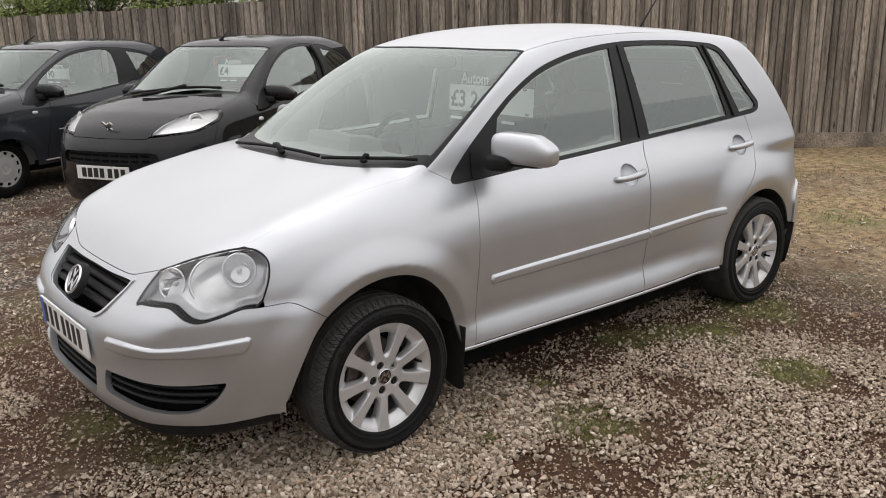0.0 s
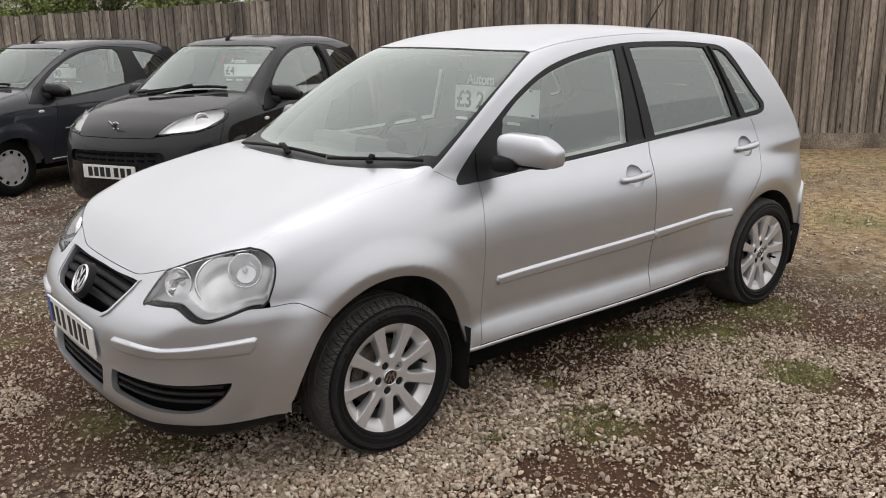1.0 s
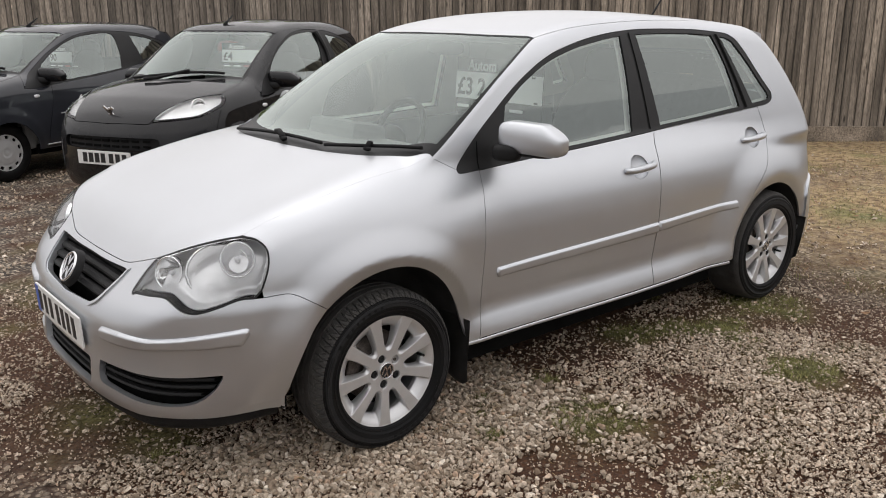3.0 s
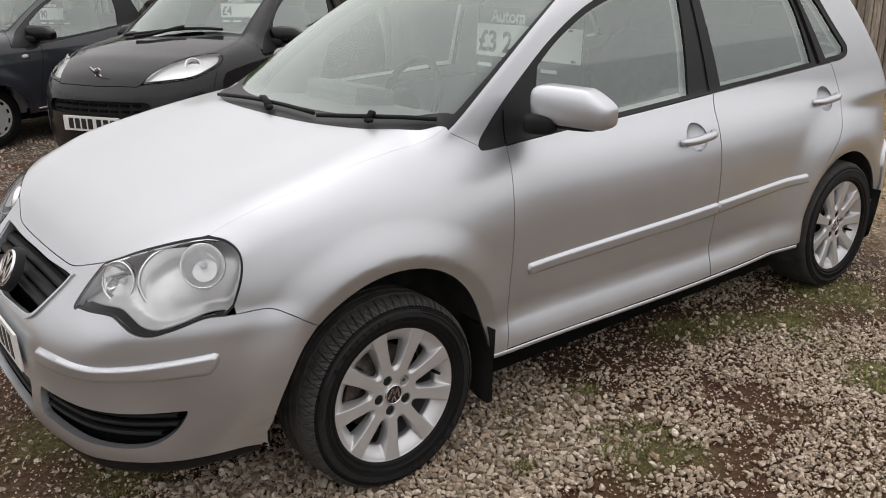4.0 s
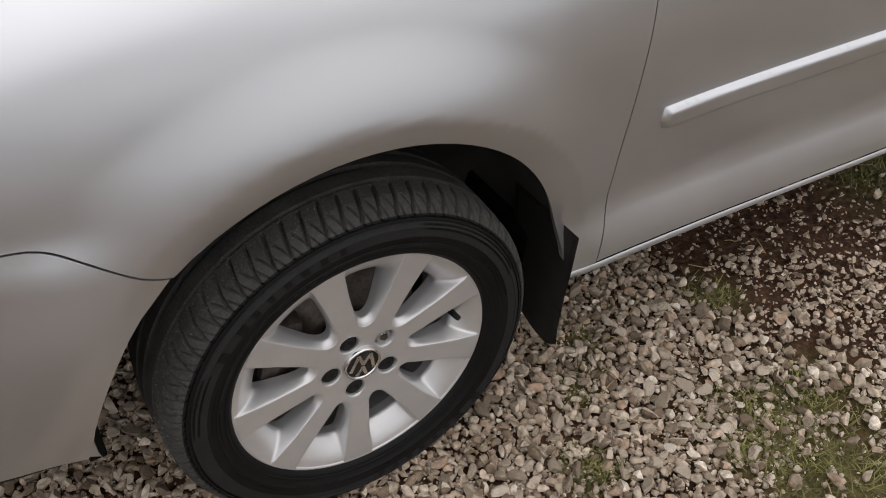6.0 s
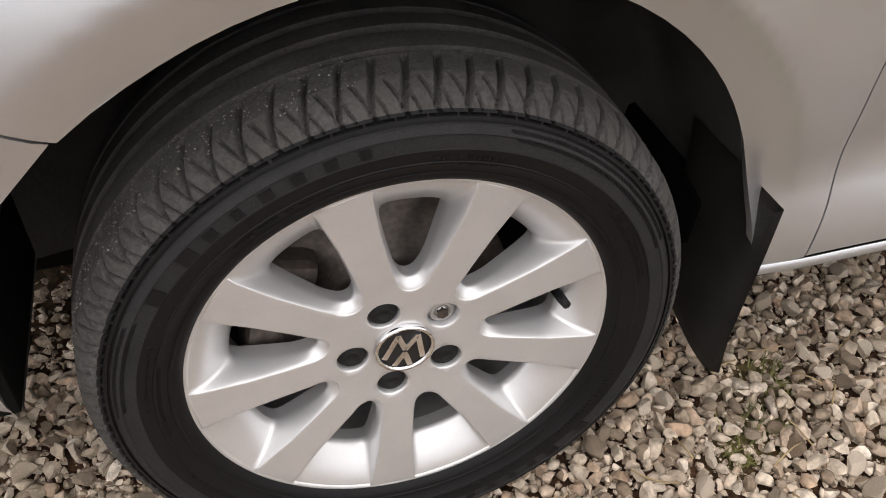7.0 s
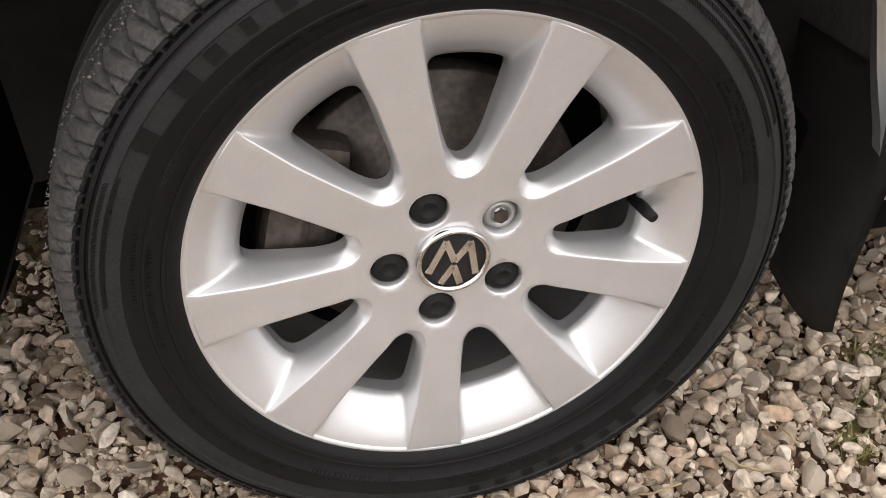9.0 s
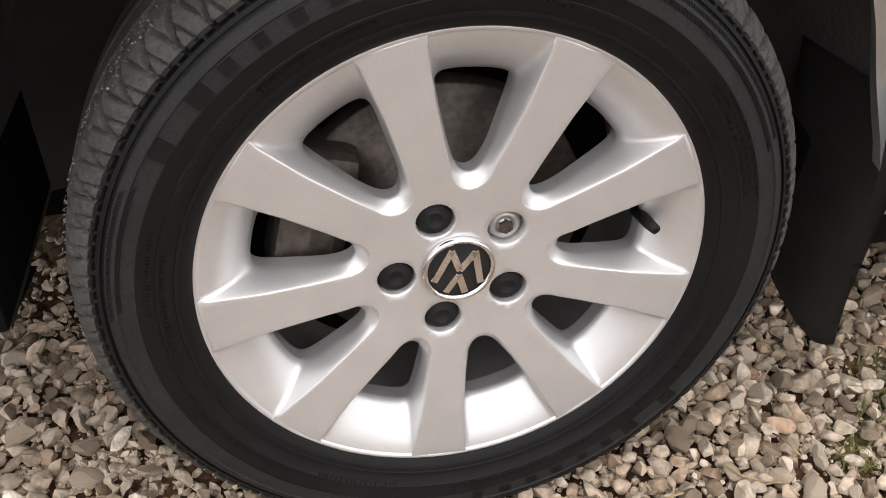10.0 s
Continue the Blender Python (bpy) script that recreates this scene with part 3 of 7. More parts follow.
tail_half = np.vstack([places((2.66, 0, 1.37), (2.66, -0.30, 1.37), (2.66, -0.53, 1.36), step=0.03), rear_edge[::-1][1:], places((2.87, -0.66, 0.275), (2.98, -0.3, 0.27), (3.02, 0, 0.27), step=0.03)[1:]])
rear_pane = snap(whole, mirror_loop(places((2.74, 0, 1.30), (2.74, -0.36, 1.295), (2.76, -0.44, 1.27), (2.84, -0.49, 1.14), (2.87, -0.50, 1.06), (2.90, -0.45, 1.03), (2.93, 0, 1.02), step=0.03)))
panel("tailgate", whole, mirror_loop(tail_half), TAIL_RING, SILVER, silver_car, step=0.03, holes=(rear_pane,))
rw = panel("rear_window", backed(whole, 0.006), rear_pane, TAIL_RING, GLASS, silver_car, step=0.05, gap=-0.003, fold=0.003)[0]
rw.visible_shadow = False
tail_low = np.vstack([places((3.05, 0, 0.62), (3.0, -0.3, 0.62), (2.93, -0.63, 0.61), (2.86, -0.72, 0.595), (2.81, -0.765, 0.555), (2.79, -0.775, 0.50), step=0.03), places((2.815, -0.78, 0.40), (2.822, -0.78, 0.275), (3.0, -0.4, 0.26), (3.05, 0, 0.26), step=0.03)])
panel("rear_bumper", whole, mirror_loop(tail_low), TAIL_RING, SILVER, silver_car, "silver rear bumper", step=0.03, lift=0.012, fold=0.012)
tail_lamp = cast(whole, TAIL_RING, flat(TAIL_RING, smooth([(2.955, -0.66, 0.72), (2.935, -0.66, 0.90), (2.87, -0.63, 1.03), (2.87, -0.55, 1.03), (2.95, -0.55, 0.90), (2.98, -0.55, 0.72)], 0.02, True)))
panel("tail_lamp", whole, tail_lamp, TAIL_RING, RED, silver_car, "dark red tail lamp", step=0.03, lift=0.006, sides=(-1, 1))

# front bumper with its openings
grille_hole = snap(whole, mirror_loop(places((-0.700, 0, 0.688), (-0.700, -0.15, 0.688), (-0.690, -0.318, 0.690), (-0.694, -0.335, 0.682), (-0.735, -0.316, 0.640), (-0.772, -0.290, 0.594), (-0.785, -0.262, 0.576), (-0.795, -0.215, 0.566), (-0.815, 0, 0.562)))) + (0, 0.03, 0)
low_hole = snap(whole, places((-0.815, -0.322, 0.402), (-0.70, -0.585, 0.404), (-0.60, -0.69, 0.409), (-0.562, -0.712, 0.409), (-0.566, -0.712, 0.396), (-0.60, -0.70, 0.350), (-0.645, -0.67, 0.318), (-0.69, -0.63, 0.308), (-0.75, -0.55, 0.310), (-0.81, -0.39, 0.322), (-0.82, -0.325, 0.330), (-0.82, -0.316, 0.37), (-0.815, -0.322, 0.402)))[:-1]
low_hole_r = (low_hole * [1, -1, 1])[::-1]
mid_hole = snap(whole, mirror_loop(places((-0.83, 0, 0.392), (-0.82, -0.22, 0.392), (-0.818, -0.262, 0.388), (-0.82, -0.268, 0.36), (-0.825, -0.262, 0.305), (-0.83, -0.235, 0.296), (-0.84, 0, 0.292)))) + (0, 0.02, 0)
bumper_half = np.vstack([hood_front[:-1], lamp_nose[::-1], lamp_low[::-1][1:], bumper_seam[1:], arch_front_left[1:], snap(whole, places((-0.388, -0.735, 0.246), (-0.45, -0.735, 0.252), (-0.57, -0.695, 0.256), (-0.72, -0.60, 0.259), (-0.80, -0.42, 0.258), (-0.835, -0.2, 0.258), (-0.845, 0, 0.258)))])
panel("front_bumper", whole, mirror_loop(bumper_half), FRONT_RING, SILVER, silver_car, "silver front bumper cover", step=0.016, holes=(grille_hole, mid_hole, low_hole, low_hole_r), fold=0.022)


def raised(f, proj, loop, height, width):
    """The form f swollen inside a line by up to height, rounding off over width."""
    ring = thin_out(flat(proj, np.array(loop)))
    a, b = ring, np.roll(ring, -1, 0)

    def g(x, w, z):
        q = flat(proj, np.stack([np.ravel(x), np.ravel(w), np.ravel(z)], 1))
        best = np.full(len(q), 9.0)
        for p0, p1 in zip(a, b):
            d = p1 - p0
            s = np.clip(((q - p0) @ d) / max(d @ d, 1e-12), 0, 1)
            best = np.minimum(best, np.hypot(*(q - p0 - s[:, None] * d).T))
        k = np.clip(best / width, 0, 1)
        k = np.where(within(ring, q), np.sqrt(np.maximum(1 - (1 - k) ** 2, 0)), 0)
        return f(x, w, z) - height * k.reshape(np.shape(x))
    return g


def slats(name, f, spec, parent, mat, depth=0.018, thick=0.012):
    """Level grille bars that follow the form f: (z, half width from, half width to) each."""
    for z, w0, w1 in spec:
        ws = np.linspace(w0, w1, max(6, int(abs(w1 - w0) / 0.03)))
        k = len(ws)
        ring = []
        for dz, back in ((thick / 2, 0.020), (thick / 2, 0.004), (0, 0.0), (-thick / 2, 0.006), (-thick / 2, 0.02)):
            # rays straight back from the nose
            p = np.stack([np.full(k, -1.2), ws, np.full(k, z + dz)], 1)
            for _ in range(40):
                v = f(*p.T)
                p[:, 0] += np.maximum(v, 0.0) * 0.7
            p[:, 0] += depth + back
            p[:, 1] += CY
            ring.append(p)
        v = np.vstack(ring)
        faces = [(r * k + i, r * k + i + 1, (r + 1) * k + i + 1, (r + 1) * k + i) for r in range(4) for i in range(k - 1)]
        part_mesh(name, mesh_of(name, v, faces, False), mat, parent)


grille_back = panel("grille_backing", backed(whole, 0.045), mirror_loop(places((-0.66, 0, 0.705), (-0.66, -0.36, 0.705), (-0.78, -0.32, 0.57), (-0.8, 0, 0.56))), FRONT_RING, DARK, silver_car, step=0.05, fold=0.0)[0]
slats("grille_slat", whole, [(0.668, -0.30, 0.36), (0.641, -0.29, 0.35), (0.614, -0.28, 0.34), (0.588, -0.25, 0.31)], grille_back, PLASTIC, thick=0.015)
rim_out = snap(whole, mirror_loop(places((-0.695, 0, 0.697), (-0.688, -0.325, 0.699), (-0.692, -0.345, 0.690), (-0.735, -0.327, 0.638), (-0.777, -0.300, 0.590), (-0.79, -0.268, 0.568), (-0.80, -0.218, 0.557), (-0.817, 0, 0.553)))) + (0, 0.03, 0)
panel("grille_surround", whole, rim_out, FRONT_RING, SILVER, silver_car, "bright silver grille surround", step=0.02, holes=(grille_hole,), lift=0.007, fold=0.014, gap=0.0)
for loop, spec in ((low_hole, [(0.392, -0.31, -0.70), (0.368, -0.31, -0.70), (0.343, -0.31, -0.675)]), (mid_hole, [(0.372, -0.24, 0.28), (0.345, -0.24, 0.28), (0.318, -0.23, 0.27)])):
    backs = panel("lower_grille", backed(whole, 0.05), loop, FRONT_RING, DARK, silver_car, step=0.05, fold=0.0, gap=-0.035, sides=(-1, 1) if loop is low_hole else (-1,))
    slats("grille_slat", whole, spec, backs[0], PLASTIC)
    if loop is low_hole:
        slats("grille_slat", whole, [(z, -a, -b) for z, a, b in spec], backs[1], PLASTIC)
strip = snap(whole, np.vstack([places((-0.805, -0.360, 0.528), (-0.70, -0.610, 0.540), (-0.60, -0.68, 0.550), (-0.490, -0.735, 0.560)), places((-0.479, -0.738, 0.556), (-0.480, -0.738, 0.536), (-0.50, -0.732, 0.508)), places((-0.60, -0.686, 0.504), (-0.702, -0.615, 0.500), (-0.79, -0.40, 0.490), (-0.804, -0.365, 0.492)), [(-0.81, -0.350, 0.508)]]))
panel("bumper_strip", raised(whole, FRONT_RING, strip, 0.015, 0.009), strip, FRONT_RING, SILVER, silver_car, "raised silver bumper strip", step=0.005, fold=0.004, sides=(-1, 1), gap=0.0)
lip_top = snap(whole, places((-0.385, -0.735, 0.262), (-0.47, -0.74, 0.262), (-0.60, -0.68, 0.262), (-0.72, -0.60, 0.262), (-0.80, -0.40, 0.262), (-0.83, -0.2, 0.262), (-0.84, 0, 0.262), step=0.03))
lip_top = np.vstack([lip_top, (lip_top * [1, -1, 1])[::-1][1:]])
lip_in = -normals(whole, lip_top) * [1, 1, 0]
lip_v = np.vstack([lip_top + lip_in * back + (0, CY, dz) for back, dz in ((0.018, -0.004), (0.020, -0.022), (0.028, -0.042), (0.044, -0.056), (0.140, -0.050))])
k_ = len(lip_top)
part_mesh("bumper_lip", mesh_of("bumper_lip", lip_v, [(r * k_ + i, r * k_ + i + 1, (r + 1) * k_ + i + 1, (r + 1) * k_ + i) for r in range(4) for i in range(k_ - 1)]), PLASTIC, silver_car, "black lower bumper lip")

# number plate with plain bars
plate = bmesh.new()
box(plate, pose(-0.838, CY + 0.03, 0.470, 0, -2, 0), 0.008, 0.52, 0.112, 0.003)
plate = part("number_plate", plate, PLATE, silver_car, "white number plate with black bars")
for k, w in enumerate((-0.185, -0.125, -0.065, -0.005, 0.075, 0.14, 0.205)):
    bm = bmesh.new()
    box(bm, pose(-0.8425, CY + 0.03 + w, 0.470, 0, -2, 0), 0.002, 0.033, 0.076)
    part("bar", bm, INK, plate)
bm = bmesh.new()
box(bm, pose(-0.8422, CY + 0.27, 0.470, 0, -2, 0), 0.002, 0.036, 0.104)
part("band", bm, BLUE, plate)

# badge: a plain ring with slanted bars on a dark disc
badge_at = pose(-0.782, CY + 0.02, 0.636, 0, 30, 0) @ pose(0, 0, 0, 0, 0, -90)
v, fc = lathe([(0.0, 0.004), (0.055, 0.004), (0.066, 0.0), (0.068, -0.02)], 40)
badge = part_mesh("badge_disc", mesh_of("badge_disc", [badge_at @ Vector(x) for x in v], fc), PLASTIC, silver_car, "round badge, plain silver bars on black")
v, fc = lathe([(0.048, 0.004), (0.049, 0.010), (0.053, 0.011), (0.056, 0.008), (0.056, 0.004)], 40)
part_mesh("ring", mesh_of("ring", [badge_at @ Vector(x) for x in v], fc), CHROME, badge)


def badge_bars(at, s, d, parent):
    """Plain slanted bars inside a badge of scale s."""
    for x1, z1, x2, z2 in ((-0.34, 0.88, 0.0, 0.16), (0.34, 0.88, 0.0, 0.16), (-0.82, 0.44, -0.42, -0.80), (-0.42, -0.80, 0.0, -0.04), (0.0, -0.04, 0.42, -0.80), (0.42, -0.80, 0.82, 0.44)):
        bm = bmesh.new()
        turn = math.degrees(math.atan2(x2 - x1, z2 - z1))
        box(bm, at @ pose((x1 + x2) / 2 * s, -d, (z1 + z2) / 2 * s, 0, turn, 0), 0.25 * s, 0.004, math.hypot(x2 - x1, z2 - z1) * s * 1.06, 0.0006)
        part("bar", bm, CHROME, parent)


badge_bars(badge_at, 0.044, 0.007, badge)

# headlamps: clear lens over black housing with three bright bowls
lamp_loop = np.vstack([lamp_top[:-1], lamp_rear[:-1], lamp_low[:-1], lamp_nose[:-1]])
HOUSING = material("satin_lamp_housing", (0.74, 0.74, 0.75), 0.26, 0.35, spread=0.1, scale=20)
for side in (-1, 1):
    lens = panel("headlamp_lens", whole, lamp_loop, FRONT_RING, LENS, silver_car, "clear headlamp lens with a black edge", step=0.014, gap=0.005, fold=0.004, sides=(side,))[0]
    lens.visible_shadow = False
    panel("lamp_seal", whole, lamp_loop, FRONT_RING, TRIM, lens, step=0.02, gap=-0.0015, lift=-0.002, fold=0.004, sides=(side,), holes=(lamp_loop,), hole_gap=-0.0045)
    panel("lamp_housing", raised(whole, FRONT_RING, lamp_loop, -0.060, 0.018), lamp_loop, FRONT_RING, HOUSING, lens, step=0.008, gap=0.003, fold=0.003, lift=-0.003, sides=(side,))
    for cx, cw, cz, r, turn, deep, nm in ((-0.522, -0.652, 0.714, 0.085, -28, 0.062, "main_bowl"), (-0.478, -0.690, 0.756, 0.052, -24, 0.040, "signal_bowl"), (-0.636, -0.532, 0.707, 0.049, -58, 0.035, "side_bowl")):
        s = 1 if side < 0 else -1
        at = Matrix.Translation((cx + 0.012, CY + cw * s + 0.022 * s, cz)) @ pose(0, 0, 0, 0, 0, turn if side < 0 else -180 - turn) @ pose(0, 0, 0, -14, 0, 0) @ pose(0, -0.006, 0) @ Matrix.Diagonal((1.18 if nm == "main_bowl" else 1.0, 1, 1.04, 1))
        lift = 0.012 if nm == "signal_bowl" else 0.0
        v, fc = lathe([(r * 1.07, lift - 0.012), (r * 1.06, lift + 0.002), (r * 1.0, lift + 0.006), (r * 0.96, lift), (r * 0.84, lift - deep * 0.3), (r * 0.6, lift - deep * 0.7), (r * 0.3, lift - deep * 0.95), (0.003, lift - deep)], 40)
        bowl = part_mesh(nm, mesh_of(nm, [at @ Vector(x) for x in v], fc), REFLECTOR, lens)
        v, fc = lathe([(0.0, lift - deep * 0.25), (r * 0.14, lift - deep * 0.28), (r * 0.17, lift - deep * 0.5), (r * 0.17, lift - deep)], 20)
        part_mesh("bulb", mesh_of("bulb", [at @ Vector(x) for x in v], fc), BULB, bowl)
        if nm == "main_bowl":
            for k in range(9):
                bm = bmesh.new()
                box(bm, at @ pose(-0.045 + 0.011 * k, 0.026 - 0.02 * math.sin(k / 8 * math.pi), -0.060, 25, 0, 0), 0.003, 0.003, 0.03, 0.001)
                part("flute", bm, REFLECTOR, bowl)

panel("sill", raised(whole, ("tilt", 0), sill_loop, 0.006, 0.006), sill_loop, ("tilt", 0), SILVER, silver_car, "silver sill with a bright lower edge", step=0.008, gap=0.0, fold=0.004, sides=(-1, 1))

# door mouldings and handles
for name, pts_t, pts_b in (("front_moulding", [(0.536, 0.557), (1.0, 0.570), (1.494, 0.582)], [(1.497, 0.535), (1.0, 0.525), (0.540, 0.517)]),
                           ("rear_moulding", [(1.506, 0.583), (1.8, 0.590), (2.098, 0.596)], [(2.106, 0.557), (1.8, 0.547), (1.504, 0.536)])):
    t, b = smooth(pts_t, 0.02), smooth(pts_b, 0.02)
    ends = cast(whole, ("tilt", 0), np.vstack([t, [(t[-1] + b[0]) / 2 + (0.004, 0)], b, [(b[-1] + t[0]) / 2 - (0.006, 0)]]))
    panel(name, raised(whole, ("tilt", 0), ends, 0.013, 0.011), ends, ("tilt", 0), SILVER, silver_car, "silver protective door moulding", step=0.005, fold=0.003, gap=0.0, sides=(-1, 1))
for side in (-1, 1):
    for hx, hz in HANDLES:
        y0 = float(cast(whole, ("tilt", 0), np.array([[hx, hz]]))[0, 1])
        th = np.linspace(0, 2 * np.pi, 40, endpoint=False)
        ring = np.stack([hx + 0.062 * np.cos(th), hz + 0.050 * np.sin(th)], 1)

        def dish(x, w, z, hx=hx, hz=hz):
            r = np.sqrt(((x - hx) / 0.062) ** 2 + ((z - hz) / 0.050) ** 2)
            return whole(x, w, z) + 0.030 * np.clip(1 - r ** 2, 0, 1) ** 0.6 + 0.0015
        cup = panel("handle_cup", dish, cast(whole, ("tilt", 0), ring), ("tilt", 0), SILVER, silver_car, step=0.008, gap=0.0, fold=0.002, sides=(side,))[0]
        xs = np.linspace(-0.098, 0.098, 15)
        bow = y0 - 0.030 + 0.030 * (np.abs(xs) / 0.098) ** 4
        line = np.stack([hx + xs, CY + (bow if side < 0 else -bow), hz + 0.07 * xs], 1)
        v, fc = tube(line, 0.0155 * (1 - 0.25 * (np.abs(xs) / 0.098) ** 3), 12)
        part_mesh("door_handle", mesh_of("door_handle", v, fc), SILVER, silver_car, "silver bow door handle")

# windows
front_glass = on_side(whole, [(0.645, 0.953), (0.66, 1.04), (0.69, 1.145)])
front_glass = np.vstack([front_glass, on_side(whole, [(0.69, 1.145), (0.80, 1.218), (0.965, 1.296), (1.15, 1.346), (1.338, 1.376), (1.440, 1.386)])[1:], on_side(whole, [(1.440, 1.386), (1.436, 1.17), (1.424, 0.981)])[1:], on_side(whole, [(1.424, 0.981), (1.024, 0.963), (0.645, 0.953)])[1:-1]])
rear_glass = np.vstack([on_side(whole, [(1.545, 1.391), (1.75, 1.391), (1.96, 1.384), (2.095, 1.372)]), on_side(whole, [(2.095, 1.372), (2.165, 1.23), (2.235, 1.030)])[1:], on_side(whole, [(2.235, 1.030), (1.9, 1.006), (1.622, 0.992)])[1:], on_side(whole, [(1.622, 0.992), (1.592, 1.15), (1.545, 1.391)])[1:-1]])
quarter_glass = np.vstack([on_side(whole, [(2.155, 1.366), (2.205, 1.358), (2.25, 1.338)]), on_side(whole, [(2.25, 1.338), (2.33, 1.25), (2.42, 1.14), (2.478, 1.075), (2.480, 1.058), (2.46, 1.048)])[1:], on_side(whole, [(2.46, 1.048), (2.340, 1.038)])[1:], on_side(whole, [(2.340, 1.038), (2.25, 1.20), (2.155, 1.366)])[1:-1]])
frame_out = np.vstack([window_top[:-1], belt_front[:-1], belt_1[:-1], belt_2[:-1], belt_3[:-1]])
for side in (-1, 1):
    frames = panel("window_frame", whole, frame_out, ("tilt", 12), TRIM, silver_car, "black window frame and pillar trim", step=0.025, gap=0.001, fold=0.02, lift=-0.002, holes=(front_glass, rear_glass, quarter_glass), sides=(side,))[0]
    for nm, lp in (("front_door_glass", front_glass), ("rear_door_glass", rear_glass), ("quarter_glass", quarter_glass)):
        g = panel(nm, backed(whole, 0.007), lp, ("tilt", 12), GLASS, frames, step=0.04, gap=-0.003, fold=0.003, sides=(side,))[0]
        g.visible_shadow = False
    # pillar seams
    for (xa, za), (xb, zb), wd in (((1.497, 1.398), (1.545, 0.982), 0.004), ((2.126, 1.378), (2.285, 1.022), 0.010), ((0.508, 0.93), (0.52, 1.03), 0.003)):
        q = np.array([(xa - wd, za), (xa + wd, za), (xb + wd, zb), (xb - wd, zb)])
        panel("pillar_gap", whole, cast(whole, ("tilt", 0), np.vstack([smooth(q[[0, 1]], 0.02), smooth(q[[1, 2]], 0.02)[1:], smooth(q[[2, 3]], 0.02)[1:], smooth(q[[3, 0]], 0.02)[1:-1]])), ("tilt", 12), DARK, frames, step=0.03, gap=0, fold=0.0, lift=0.0005, sides=(side,))
screen_low = on_top(whole, [(0.335, -0.662), (0.294, -0.60), (0.222, -0.49), (0.165, -0.32), (0.138, -0.15), (0.132, 0.0)])
screen_edge = places((0.335, -0.662, 1.012), (0.37, -0.660, 1.038), (0.514, -0.640, 1.136), (0.73, -0.600, 1.281), (0.84, -0.569, 1.344), (0.943, -0.532, 1.390))
top_in = on_top(whole, [(0.943, -0.532), (0.900, -0.41), (0.876, -0.30), (0.864, -0.15), (0.860, 0.0)])
screen_loop = mirror_loop(np.vstack([screen_low[::-1], screen_edge[1:], top_in[1:]]))
seal_loop = mirror_loop(np.vstack([hood_rear[::-1], screen_side[1:], screen_top[1:]]))
seal = panel("screen_seal", whole, seal_loop, ("tilt", 80), TRIM, silver_car, "black windscreen seal and scuttle", step=0.03, lift=-0.004, gap=0.0, fold=0.01, holes=(screen_loop,))[0]
ws = panel("windscreen", whole, screen_loop, ("tilt", 80), SCREEN_GLASS, silver_car, "green-tinted windscreen", step=0.035, lift=-0.0045, gap=-0.002, fold=0.003)[0]
ws.visible_shadow = False


# ---- wheels ----
SPOKES = [104 + 40 * k for k in range(9)]
BOLTS = [-105 + 72 * k for k in range(5)]


def spoke_half(r):
    return np.interp(r, [0.05, 0.085, 0.11, 0.15, 0.19, 0.205], [0.0175, 0.0165, 0.0168, 0.0188, 0.0235, 0.0262])


def star_outline():
    """The outline of the hub and its nine spokes in the wheel's plane, counter-clockwise."""
    pts = []
    for k, a in enumerate(sorted(s % 360 for s in SPOKES)):
        a = radians(a)
        rr = np.linspace(0.098, 0.2016, 13)
        for side in (-1, 1):
            seq = rr if side < 0 else rr[::-1]
            for r in seq:
                h = side * spoke_half(r)
                c = np.sqrt(r * r - h * h)
                pts.append((c * np.cos(a) - h * np.sin(a), c * np.sin(a) + h * np.cos(a)))
        # rounded end of the gap to the next spoke
        b = a + radians(20)
        half_gap = 0.89 * (0.098 * np.sin(radians(20)) - spoke_half(0.098) * np.cos(radians(20)))
        for th in np.linspace(-80, 80, 9):
            r0 = 0.0945 - 0.0205 * np.cos(radians(th))
            off = half_gap * np.sin(radians(th))
            pts.append((r0 * np.cos(b) - off * np.sin(b), r0 * np.sin(b) + off * np.cos(b)))
    return np.array(pts)


def face_depth(r):
    """How far the wheel's face stands out at radius r."""
    return np.interp(r, [0.0, 0.030, 0.066, 0.10, 0.15, 0.19, 0.21], [-0.002, -0.002, 0.000, 0.004, 0.008, 0.0106, 0.0108])


def ring_pts(cx, cz, r, n=20):
    a = np.linspace(0, 2 * np.pi, n, endpoint=False)
    return np.stack([cx + r * np.cos(a), cz + r * np.sin(a)], 1)


